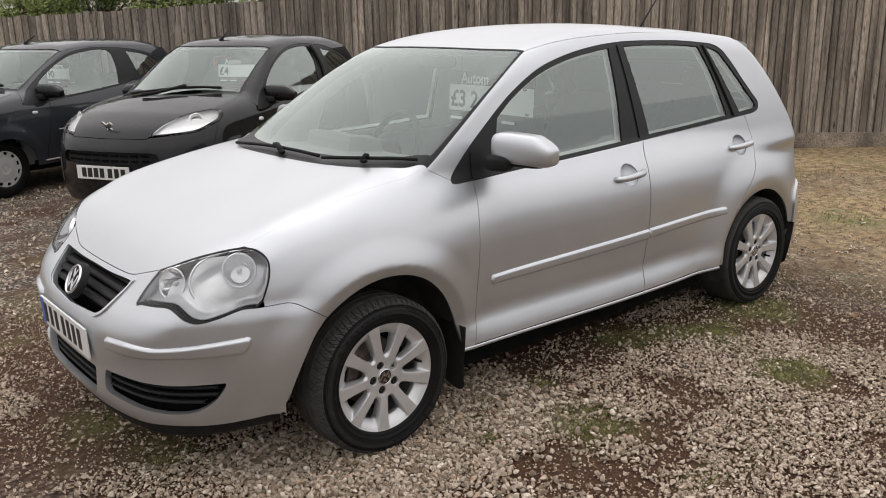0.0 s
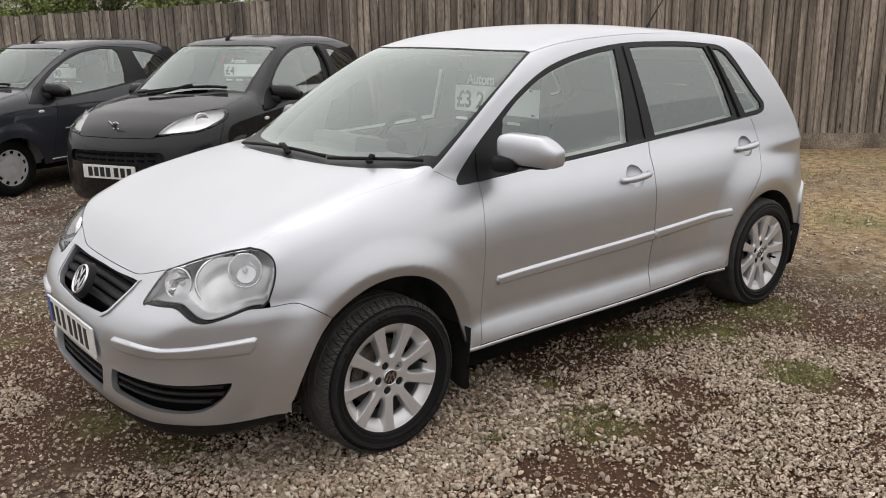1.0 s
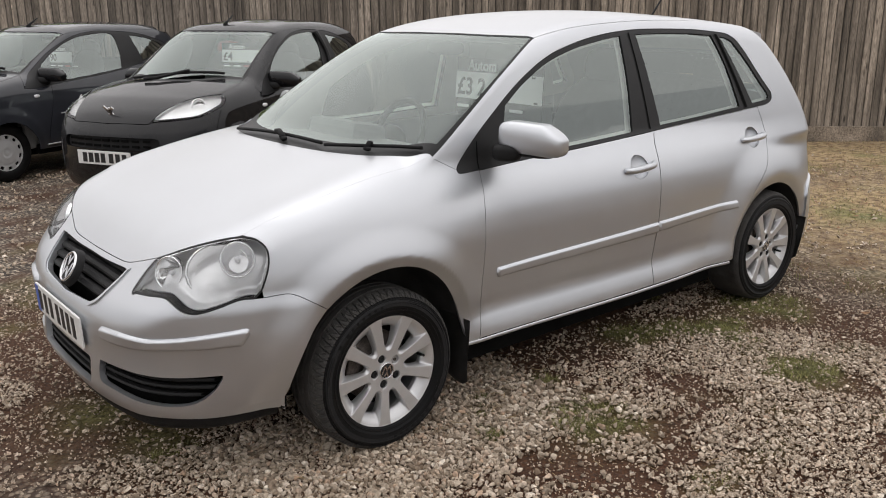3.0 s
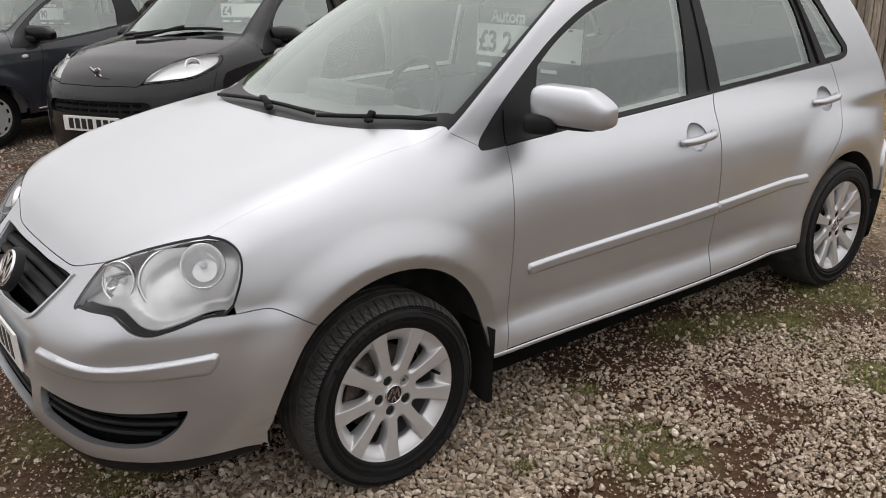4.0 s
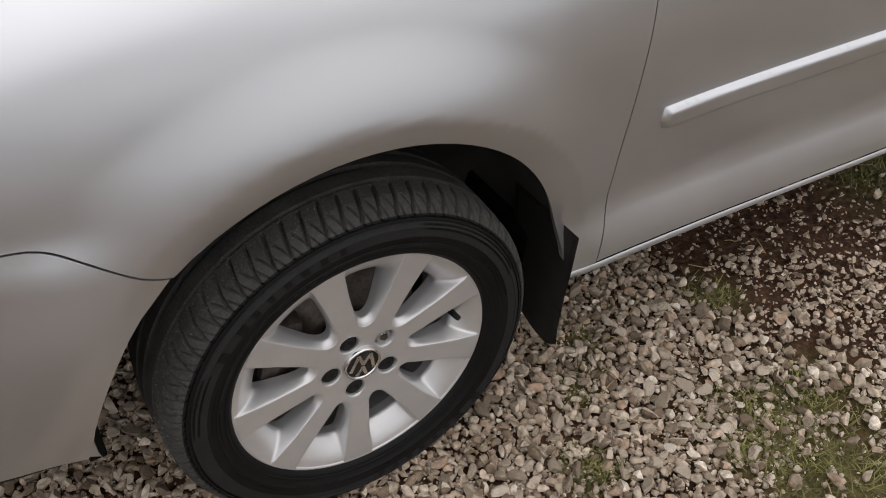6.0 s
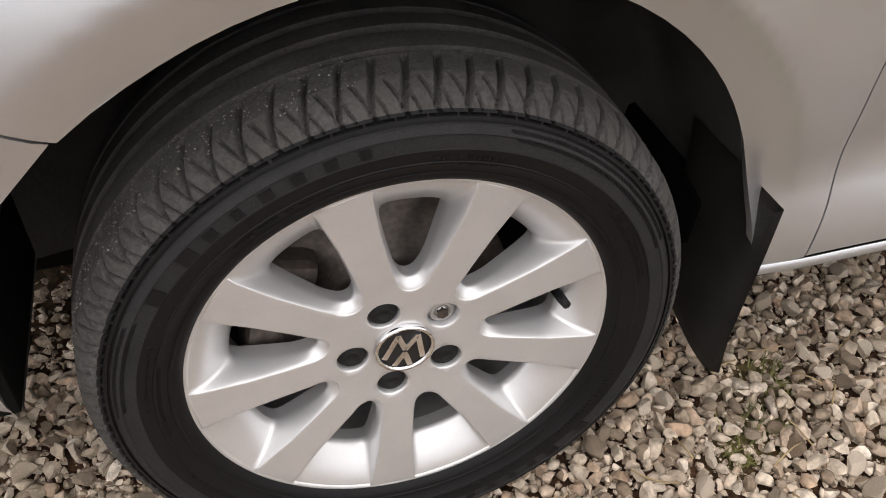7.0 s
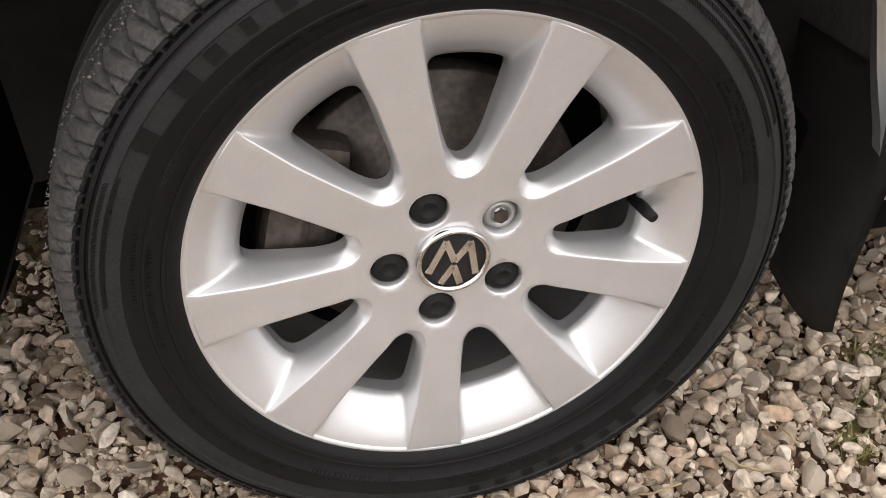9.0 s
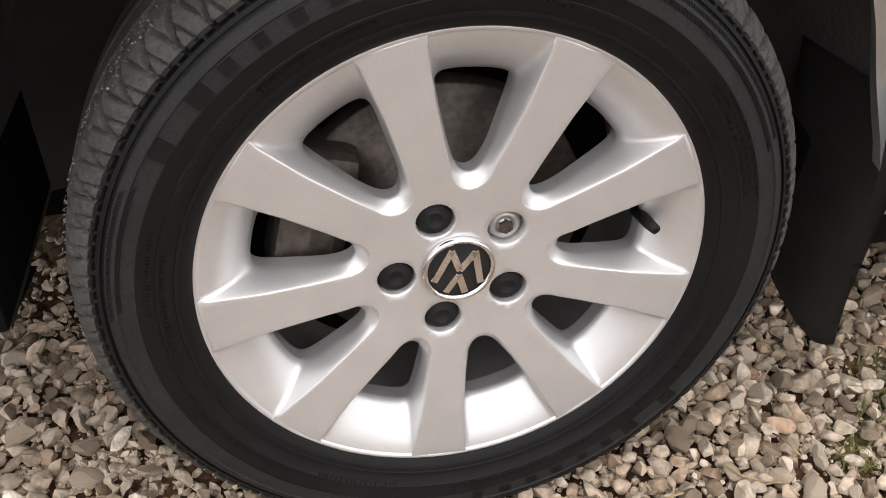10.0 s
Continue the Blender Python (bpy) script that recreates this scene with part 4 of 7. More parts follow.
def window_loops(a_deg):
    """The edge of the window after the spoke at an angle, and of the hole at its foot, point for point."""
    a, b = radians(a_deg), radians(a_deg + 40)

    def beside(ang, r, h):
        c = np.sqrt(r * r - h * h)
        return np.stack([c * np.cos(ang) - h * np.sin(ang), c * np.sin(ang) + h * np.cos(ang)], 1)
    t = np.linspace(0, 1, 22)
    r0, r1 = 0.098 + (0.1985 - 0.098) * t, 0.099 + (0.1600 - 0.099) * t
    h0, h1 = spoke_half(r0), spoke_half(r1) + 0.0034 + 0.0008 * t
    up, up_hole = beside(a, r0, h0), beside(a, r1, h1)
    down, down_hole = beside(b, r0, -h0)[::-1], beside(b, r1, -h1)[::-1]

    def bow(p, q, r):
        w0, w1 = math.atan2(p[1], p[0]), math.atan2(q[1], q[0])
        w1 += 2 * math.pi * round((w0 + radians(25) - w1) / (2 * math.pi))
        w = np.linspace(w0, w1, 18)[1:-1]
        return np.stack([r * np.cos(w), r * np.sin(w)], 1)
    mid = a + radians(20)
    gap = 0.89 * (0.098 * np.sin(radians(20)) - spoke_half(0.098) * np.cos(radians(20)))
    th = np.radians(np.linspace(80, -80, 13))

    def crotch(r_mid, deep, half):
        r, off = r_mid - deep * np.cos(th), half * np.sin(th)
        return np.stack([r * np.cos(mid) - off * np.sin(mid), r * np.sin(mid) + off * np.cos(mid)], 1)
    edge = np.vstack([up, bow(up[-1], down[0], 0.1985), down, crotch(0.0945, 0.0205, gap)])
    hole = np.vstack([up_hole, bow(up_hole[-1], down_hole[0], 0.1610), down_hole, crotch(0.0985, 0.0165, gap * 0.80)])
    for _ in range(9):  # rounds the hole's corners
        hole = 0.5 * hole + 0.25 * (np.roll(hole, 1, 0) + np.roll(hole, -1, 0))
    return edge, hole


def alloy_wheel(parent):
    """The nine-spoke wheel about the origin, its face towards -y."""
    outer = star_outline()
    holes = [ring_pts(0.05 * np.cos(radians(b)), 0.05 * np.sin(radians(b)), 0.0162) for b in BOLTS] + [ring_pts(0, 0, 0.0305, 36)]
    top = shrink(outer, 0.0014)
    vs, fs, rings = fill(top, [h[::-1] for h in holes], (0.005, 0.005))
    verts = [(x, -face_depth(np.hypot(x, z)) + 0.0, z) for x, z in vs]
    faces = [tuple(f) for f in fs]
    # rounded edge of the star, and a short wall under it
    ring = rings[0]
    n = len(ring)
    last = ring
    for inset, drop in ((0.0006, 0.0003), (0.0, 0.0012), (0.0, 0.0060)):
        q = shrink(outer, inset)
        base = len(verts)
        for (x, z), (tx, tz) in zip(q, top):
            verts.append((x, -face_depth(np.hypot(tx, tz)) + drop, z))
        cur = list(range(base, base + n))
        faces += [(last[i], last[(i + 1) % n], cur[(i + 1) % n], cur[i]) for i in range(n)]
        last = cur
    # walls of the bolt holes
    for r in rings[1:]:
        m = len(r)
        cen = np.mean([verts[i] for i in r], 0)
        last = r
        for shr, drop in ((0.95, 0.0015), (0.93, 0.012)):
            base = len(verts)
            for i in r:
                v = np.array(verts[i])
                verts.append((cen[0] + (v[0] - cen[0]) * shr, v[1] + drop, cen[2] + (v[2] - cen[2]) * shr))
            cur = list(range(base, base + m))
            faces += [(last[i], last[(i + 1) % m], cur[(i + 1) % m], cur[i]) for i in range(m)]
            last = cur
    me = mesh_of("spoked_face", verts, faces)
    bm = bmesh.new()
    bm.from_mesh(me)
    bmesh.ops.recalc_face_normals(bm, faces=bm.faces)
    bm.to_mesh(me)
    bm.free()
    me.shade_smooth()
    face = part_mesh("spoked_face", me, ALLOY, parent, "silver nine-spoke alloy face")
    # scooped windows between the spokes
    for a in SPOKES:
        edge, hole = window_loops(a)
        m = len(edge)
        r_edge, r_hole = np.hypot(edge[:, 0], edge[:, 1]), np.hypot(hole[:, 0], hole[:, 1])
        start = np.where(r_edge > 0.1980, -0.0088, -np.array([face_depth(r) for r in r_edge]) + 0.0010)
        end = np.interp(r_hole, [0.080, 0.105, 0.135, 0.160], [0.0080, 0.0105, 0.0160, 0.0215])
        rows = []
        for w in np.linspace(0, 1, 9):
            rows.append(((1 - w) * edge + w * hole, start + (end - start) * (0.36 * w + 0.64 * w ** 1.8)))
        mid = hole.mean(0)
        rows.append((hole + 0.02 * (hole - mid), end + 0.003))
        rows.append((hole + 0.04 * (hole - mid), end + 0.016))
        verts = [(x, y, z) for p, d in rows for (x, z), y in zip(p, d)]
        faces = [(k * m + i, k * m + (i + 1) % m, (k + 1) * m + (i + 1) % m, (k + 1) * m + i) for k in range(len(rows) - 1) for i in range(m)]
        part_mesh("window_recess", mesh_of("window_recess", verts, faces), ALLOY, parent)
    # rim: rolled lip and barrel
    v, f = lathe([(0.2035, -0.012), (0.2045, 0.003), (0.2041, 0.0085), (0.2032, 0.0105), (0.2018, 0.0110), (0.2000, 0.0105), (0.1985, 0.0088), (0.1975, 0.0070)], 144)
    part_mesh("rim", mesh_of("rim", v, f), ALLOY, parent)
    v, f = lathe([(0.1960, -0.030), (0.1800, -0.048), (0.1780, -0.075), (0.1800, -0.170)], 96)
    part_mesh("barrel", mesh_of("barrel", v, f), ALLOY_DULL, parent)
    for k, b in enumerate(BOLTS):
        x, z = 0.05 * math.cos(radians(b)), 0.05 * math.sin(radians(b))
        if k == 2:
            v, f = lathe([(0.0, 0.0005), (0.0055, 0.0005), (0.0058, -0.003), (0.0075, -0.003), (0.0080, 0.001), (0.0115, 0.000), (0.0125, -0.003), (0.0152, -0.006), (0.0155, -0.012)], 24)
            v = [(p[0] + x, p[1] + 0.006, p[2] + z) for p in v]
            lock = part_mesh("locking_bolt", mesh_of("locking_bolt", v, f), ALLOY_DULL, parent, "bare grey locking bolt")
            bm = bmesh.new()
            bmesh.ops.create_cone(bm, cap_ends=True, segments=6, radius1=0.006, radius2=0.006, depth=0.004, matrix=pose(x, 0.0045, z, 90))
            part("socket", bm, DISC, lock)
        else:
            v, f = lathe([(0.0, -0.0015), (0.005, -0.0015), (0.0062, 0.0002), (0.0078, 0.0002), (0.0088, -0.0015), (0.0118, -0.0012), (0.0138, -0.0035), (0.0150, -0.009), (0.0152, -0.014)], 24)
            v = [(p[0] + x, p[1] + 0.0025, p[2] + z) for p in v]
            part_mesh("bolt_cap", mesh_of("bolt_cap", v, f), PLASTIC, parent, "black plastic bolt cap")
    # centre cap: chrome ring, dark dish and plain bars
    v, f = lathe([(0.0255, 0.0015), (0.0265, 0.0034), (0.0285, 0.0036), (0.0298, 0.0015), (0.030, -0.006)], 48)
    cap = part_mesh("centre_cap", mesh_of("centre_cap", v, f), CHROME, parent, "round wheel badge with plain silver bars")
    v, f = lathe([(0.0, 0.0012), (0.015, 0.0012), (0.0262, 0.0002)], 40)
    part_mesh("disc", mesh_of("disc", v, f), TRIM, cap)
    tilt = pose(0, 0, 0, 0, 190, 0)
    badge_bars(tilt, 0.0232, 0.0016, cap)
    # valve
    line = np.array([(0.160, 0.030, 0.014), (0.162, 0.006, 0.0142), (0.1635, -0.004, 0.0143)])
    v, f = tube(line, [0.0055, 0.005, 0.0042], 12)
    part_mesh("valve", mesh_of("valve", v, f), PLASTIC, parent, "black rubber tyre valve")
    return face


def brake(parent):
    v, f = lathe([(0.055, -0.052), (0.072, -0.052), (0.074, -0.070), (0.126, -0.070), (0.128, -0.072), (0.128, -0.090)], 72)
    part_mesh("brake_disc", mesh_of("brake_disc", v, f), DISC, parent, "worn rusty brake disc")
    bm = bmesh.new()
    box(bm, pose(-0.108, 0.070, 0.030, 0, 14, 0), 0.060, 0.060, 0.125, 0.012)
    box(bm, pose(-0.120, 0.050, 0.030, 0, 14, 0), 0.035, 0.030, 0.070, 0.008)
    box(bm, pose(-0.092, 0.062, -0.048, 0, 24, 0), 0.042, 0.04, 0.030, 0.006)
    part("brake_caliper", bm, DISC, parent, "grey cast brake caliper")
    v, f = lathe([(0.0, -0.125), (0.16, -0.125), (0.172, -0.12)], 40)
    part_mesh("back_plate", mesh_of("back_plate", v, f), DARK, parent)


SIDEWALL = [(0.2010, 0.006), (0.2022, 0.0105), (0.2045, 0.0140), (0.2075, 0.0165), (0.2090, 0.0175), (0.2120, 0.0182), (0.2125, 0.0196), (0.2150, 0.0200), (0.2155, 0.0192),
            (0.2250, 0.0228), (0.2258, 0.0238), (0.2275, 0.0242), (0.2282, 0.0234), (0.2400, 0.0262), (0.2408, 0.0256), (0.2530, 0.0252), (0.2540, 0.0262), (0.2560, 0.0255), (0.2570, 0.0243),
            (0.2602, 0.0232), (0.2610, 0.0208), (0.2628, 0.0200), (0.2636, 0.0218), (0.2690, 0.0195), (0.2740, 0.0165), (0.2790, 0.0120), (0.2830, 0.0060), (0.2862, -0.0010), (0.2885, -0.0090)]


def tyre_mesh(n, detail):
    """A tyre about the y axis: sidewall, shoulder blocks with slanted grooves, and a grooved tread."""
    prof = list(SIDEWALL)
    tread = []
    for d in np.linspace(-0.012, -0.166, 40 if detail else 10):
        groove = 0.007 if detail and min(abs(d + q) for q in (0.040, 0.072, 0.106, 0.138)) < 0.0035 else 0.0
        tread.append((0.2925 - 2.0 * (d + 0.089) ** 2 * 0.35 - groove, d))
    prof = np.array(prof + tread + [(0.2850, -0.176), (0.2700, -0.190), (0.2400, -0.196), (0.2100, -0.185), (0.2000, -0.172)])
    if detail:  # finer steps over the shoulder
        first, last = int(np.argmax(prof[:, 0] > 0.2633)), len(SIDEWALL) + 8
        fine = smooth(prof[first:last], 0.0014)
        prof = np.vstack([prof[:first], fine, prof[last:]])
    ang = np.linspace(0, 2 * np.pi, n, endpoint=False)
    r = np.repeat(prof[None, :, 0], n, 0)
    d = np.repeat(prof[None, :, 1], n, 0)
    a = ang[:, None]
    if detail:
        t = np.gradient(prof, axis=0)
        t /= np.maximum(np.linalg.norm(t, axis=1), 1e-9)[:, None]
        nr, nd = -t[:, 1], t[:, 0]  # outward
        s = np.cumsum(np.hypot(np.diff(prof[:, 0], prepend=prof[0, 0]), np.diff(prof[:, 1], prepend=prof[0, 1])))
        lead = (s - s[int(np.argmax(prof[:, 0] > 0.2633))])[None, :]
        turn = a / (2 * np.pi) * 70
        groove_at = lambda u, half: np.clip(1.15 - np.abs(u % 1.0 - 0.5) / half, 0, 1)
        slot, sipe = groove_at(turn + lead * 9.0, 0.115), groove_at(turn - lead * 15.0 + 0.3, 0.070)
        sipe2 = groove_at(turn - lead * 15.0 + 0.72, 0.060)
        rung = np.abs((turn - 0.2) % 1.0 - 0.5) < 0.05
        cut = 0.0072 * slot * np.clip((lead - 0.009) / 0.004, 0, 1) * np.clip((0.068 - lead) / 0.004, 0, 1)
        cut = np.maximum(cut, 0.0044 * sipe * np.clip((lead - 0.003) / 0.003, 0, 1) * np.clip((0.042 - lead) / 0.004, 0, 1))
        cut = np.maximum(cut, 0.0034 * sipe2 * np.clip((lead - 0.006) / 0.003, 0, 1) * np.clip((0.033 - lead) / 0.004, 0, 1))
        cut = np.maximum(cut, 0.0026 * (np.abs(lead - 0.0045) < 0.0012) * ~rung)
        cut = cut * (lead > 0)
        r, d = r - cut * nr[None, :], d - cut * nd[None, :]
    v = np.stack([r * np.cos(a), -d, r * np.sin(a)], 2).reshape(-1, 3)
    m = len(prof)
    i, k = np.meshgrid(np.arange(n), np.arange(m - 1), indexing="ij")
    j = (i + 1) % n
    f = np.stack([i * m + k, i * m + k + 1, j * m + k + 1, j * m + k], 2).reshape(-1, 4)
    me = bpy.data.meshes.new("tyre")
    me.from_pydata(v.tolist(), [], f.tolist())
    me.update()
    me.shade_smooth()
    if detail:
        me.set_sharp_from_angle(angle=radians(32))
    return me, prof


def sidewall_depth(r):
    p = np.array(SIDEWALL)
    return float(np.interp(r, p[:, 0], p[:, 1]))


def raised_bar(bm, a, r, along, across, high, skew=0.0):
    """A small raised bar on the sidewall at angle a (degrees) and radius r."""
    n = max(2, int(along / 0.006))
    low, topv = [], []
    for i in range(n + 1):
        for e in (-1, 1):
            aa = radians(a) + (i / n - 0.5) * along / r + skew * e * across / r
            rr = r + e * across / 2
            d = sidewall_depth(rr)
            low.append(bm.verts.new((rr * math.cos(aa), -d + 0.0006, rr * math.sin(aa))))
            q = rr - e * 0.0004
            topv.append(bm.verts.new((q * math.cos(aa), -d - high, q * math.sin(aa))))
    for i in range(n):
        b = 2 * i
        bm.faces.new((topv[b], topv[b + 2], topv[b + 3], topv[b + 1]))
        bm.faces.new((low[b], low[b + 2], topv[b + 2], topv[b]))
        bm.faces.new((low[b + 1], topv[b + 1], topv[b + 3], low[b + 3]))
    bm.faces.new((low[0], topv[0], topv[1], low[1]))
    bm.faces.new((low[2 * n], low[2 * n + 1], topv[2 * n + 1], topv[2 * n]))


def tyre_marks(parent):
    """Plain raised bars where the sidewall carries moulded writing."""
    rng = random.Random(4)
    bm = bmesh.new()
    for a0 in (144, 320):
        for k, wide in enumerate((0.0150, 0.0150, 0.0105, 0.0085, 0.0105, 0.0105, 0.0105, 0.0085)):
            raised_bar(bm, a0 - (10.5 if k else 0) - 6.1 * max(0, k - 1), 0.2470, wide, 0.0112 if k < 2 else 0.0090, 0.0012)
    tagged(part("brand_lettering_bar", bm, RUBBER, parent, "large raised bars on the sidewall"), kind="stuff")
    bm = bmesh.new()
    for a0, count, r, size in ((128, 22, 0.2215, 0.0040), (176, 26, 0.2330, 0.0032), (186, 30, 0.2225, 0.0030), (40, 40, 0.2340, 0.0026), (38, 40, 0.2300, 0.0026), (36, 40, 0.2385, 0.0026), (-58, 26, 0.2300, 0.0052), (-100, 22, 0.2240, 0.0046), (-20, 20, 0.2290, 0.0062), (228, 30, 0.2310, 0.0036), (84, 14, 0.2320, 0.0045), (80, 12, 0.2250, 0.0030)):
        a = a0
        for k in range(count):
            ln = size * rng.uniform(0.4, 0.9)
            if rng.random() > 0.15:
                raised_bar(bm, a, r, ln, size, 0.0008)
            a -= math.degrees((ln + size * 0.35) / r)
    tagged(part("small_print_bar", bm, RUBBER, parent, "fine raised bars on the sidewall"), kind="stuff")
    bm = bmesh.new()
    for a0, a1 in ((152, 176), (22, 70)):
        for a in np.arange(a0, a1, 0.62):
            raised_bar(bm, a, 0.2550, 0.0014, 0.0095, 0.0011, 0.5)
    tagged(part("hatching", bm, RUBBER, parent, "hatched band near the tread"), kind="stuff")
    for text, mid, r in (("MADE IN", 147, 0.2235), ("SLOVAKIA", 131, 0.2250)):
        cu = bpy.data.curves.new("letters", "FONT")
        cu.body, cu.size, cu.extrude, cu.align_x = text, 0.0062, 0.0, "CENTER"
        ob = bpy.data.objects.new("letters", cu)
        me = bpy.data.meshes.new_from_object(ob)
        bpy.data.objects.remove(ob)
        for v in me.vertices:
            aa, rr = radians(mid) - v.co.x * 1.25 / r, r + v.co.y
            v.co = (rr * math.cos(aa), -sidewall_depth(rr) - 0.0004, rr * math.sin(aa))
        part_mesh("moulded_lettering", me, RUBBER_BAND, parent, "small raised moulded words")
    grit = np.random.default_rng(9)
    v, f = [], []
    for k in range(700):
        aa, dd, q = radians(grit.uniform(95, 205)), grit.uniform(-0.050, 0.004), 0.0003 + 0.0012 * grit.beta(1.2, 4.0)
        rr = 0.2905 + q * 0.3 - 2.2 * max(0.0, dd + 0.012) ** 1.6
        e = len(v)
        c = np.array([rr * math.cos(aa), -dd, rr * math.sin(aa)])
        v += [tuple(c + q * np.array(o) * grit.uniform(0.6, 1.3, 3)) for o in ((1, 0, 0), (-1, 0, 0), (0, 1, 0), (0, -1, 0), (0, 0, 1), (0, 0, -1))]
        f += [tuple(e + i for i in t) for t in ((0, 2, 4), (2, 1, 4), (1, 3, 4), (3, 0, 4), (2, 0, 5), (1, 2, 5), (3, 1, 5), (0, 3, 5))]
    tagged(part_mesh("grit", mesh_of("grit", v, f, False), GRIT, parent, "pale grit stuck in the tread"), kind="stuff")


def tyre(parent, n, detail):
    me, prof = tyre_mesh(n, detail)
    m = len(prof)
    me.materials.append(RUBBER)
    me.materials.append(RUBBER_DUST)
    edge = int(np.argmax(prof[:, 0] > 0.2715))
    band = (prof[:-1, 0] >= 0.2405) & (prof[:-1, 0] < 0.2604) & (prof[:-1, 1] > 0.01)
    me.materials.append(RUBBER_BAND)
    idx = np.tile(np.where(band, 2, (np.arange(m - 1) >= edge).astype(int)), n)
    me.polygons.foreach_set("material_index", idx)
    ob = part_mesh("tyre", me, None, parent, "black road tyre with dusty tread")
    return ob


near_wheel = empty("front_wheel", None)
near_wheel.parent = silver_car
tagged(near_wheel, label="nine-spoke silver alloy wheel with black tyre")
t0 = tyre(near_wheel, 1500, True)
tyre_marks(t0)
alloy_wheel(near_wheel)
brake(near_wheel)
near_wheel.location = (0, 0, HUB_Z)
for nm, x, y, flip in (("rear_wheel", WHEELBASE, 0.024, 0), ("front_wheel", 0.0, 2 * CY, 180), ("rear_wheel", WHEELBASE, 2 * CY - 0.024, 180)):
    wheel = near_wheel.copy()
    wheel.name = nm
    scene.collection.objects.link(wheel)
    wheel.matrix_basis = pose(x, y, HUB_Z, 0, 25 if not flip else 0, flip)
    for o in near_wheel.children:
        if o.name.startswith("tyre"):
            tyre(wheel, 96, False)
            continue
        c = o.copy()
        scene.collection.objects.link(c)
        c.parent = wheel
        for s in o.children:
            e = s.copy()
            scene.collection.objects.link(e)
            e.parent = c

# wheel wells, mudflaps, dark inner shell
for cx, rx, rz in ((0.010, 0.374, 0.392), (WHEELBASE, 0.362, 0.348)):
    for side in (-1, 1):
        a = np.radians(np.linspace(-8, 188 if cx < 1 else 196, 44))
        v, f = [], []
        for t in a:
            front = cx < 1 and math.cos(t) < -0.55
            for y in ((0.075 if front else 0.030), 0.12, 0.20, 0.30):
                v.append((cx + rx * np.cos(t), y if side < 0 else 2 * CY - y, HUB_Z + rz * np.sin(t)))
        for i in range(len(a) - 1):
            for k in range(3):
                f.append((i * 4 + k, i * 4 + k + 1, i * 4 + 5 + k, i * 4 + 4 + k))
        c = len(v)
        v.append((cx, 0.30 if side < 0 else 2 * CY - 0.30, HUB_Z))
        f += [(i * 4 + 3, c, i * 4 + 7) for i in range(len(a) - 1)]
        part_mesh("wheel_arch_liner", mesh_of("wheel_arch_liner", v, f), LINER, silver_car, "black wheel arch liner")


def mudflap(pts_front, y0, y1, thick):
    """A flap hung behind a wheel: an outline in (x, z) for its edge, running inward from y0 to y1."""
    p = smooth(pts_front, 0.02)
    bm = bmesh.new()
    cols = []
    ys = np.linspace(y0, y1, 13)
    top, foot = p[0][1], p[-1][1]
    for (x, z) in p:
        k = (top - z) / (top - foot)
        row = []
        for j, y in enumerate(ys):
            u = j / 12
            low = foot + 0.022 * max(0.0, 0.2 - u) ** 1.6 / 0.2 ** 1.6 + 0.075 * max(0.0, u - 0.35) ** 1.5
            row.append(bm.verts.new((x + 0.012 * math.sin(k * 2.6) * u, y + 0.010 * k, top - (top - z) * (top - low) / (top - foot))))
        cols.append(row)
    for i in range(len(cols) - 1):
        for j in range(12):
            bm.faces.new((cols[i][j], cols[i][j + 1], cols[i + 1][j + 1], cols[i + 1][j]))
    made = bmesh.ops.solidify(bm, geom=list(bm.faces), thickness=thick)
    for f in bm.faces:
        f.smooth = True
    return bm


part("mudflap", mudflap([(0.368, 0.392), (0.366, 0.32), (0.362, 0.25), (0.360, 0.18), (0.364, 0.125)], -0.022, 0.15, -0.008), FLAP, silver_car, "black plastic mudflap")
part("mudflap", mudflap([(2.795, 0.40), (2.788, 0.33), (2.775, 0.25), (2.750, 0.165)], -0.008, 0.16, -0.008), FLAP, silver_car, "black plastic mudflap")
# near-black sheets behind the panels, coloured as the shade inside
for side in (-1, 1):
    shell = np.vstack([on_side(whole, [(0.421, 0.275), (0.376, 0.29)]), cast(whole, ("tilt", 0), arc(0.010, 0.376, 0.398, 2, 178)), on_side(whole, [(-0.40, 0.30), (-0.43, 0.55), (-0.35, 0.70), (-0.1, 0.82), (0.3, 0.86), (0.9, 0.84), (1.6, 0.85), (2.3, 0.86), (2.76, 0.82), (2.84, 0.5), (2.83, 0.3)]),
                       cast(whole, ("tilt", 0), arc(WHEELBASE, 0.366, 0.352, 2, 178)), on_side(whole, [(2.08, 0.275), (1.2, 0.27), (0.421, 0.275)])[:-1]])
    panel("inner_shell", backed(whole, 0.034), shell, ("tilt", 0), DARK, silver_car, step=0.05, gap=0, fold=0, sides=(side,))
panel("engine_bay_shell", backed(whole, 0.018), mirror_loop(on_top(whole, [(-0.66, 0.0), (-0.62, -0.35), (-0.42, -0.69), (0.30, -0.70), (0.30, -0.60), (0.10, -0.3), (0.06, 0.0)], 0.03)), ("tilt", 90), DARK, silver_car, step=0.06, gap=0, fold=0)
# underbody as near-black boxes, added low and wide to block light below
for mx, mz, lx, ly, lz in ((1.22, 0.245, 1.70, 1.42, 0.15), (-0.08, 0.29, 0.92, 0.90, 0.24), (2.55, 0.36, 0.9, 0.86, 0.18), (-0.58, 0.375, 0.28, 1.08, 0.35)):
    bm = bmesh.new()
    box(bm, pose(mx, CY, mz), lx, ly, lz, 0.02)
    part("underbody_panel", bm, DARK, silver_car, "black underbody boxes that keep the space below dark")
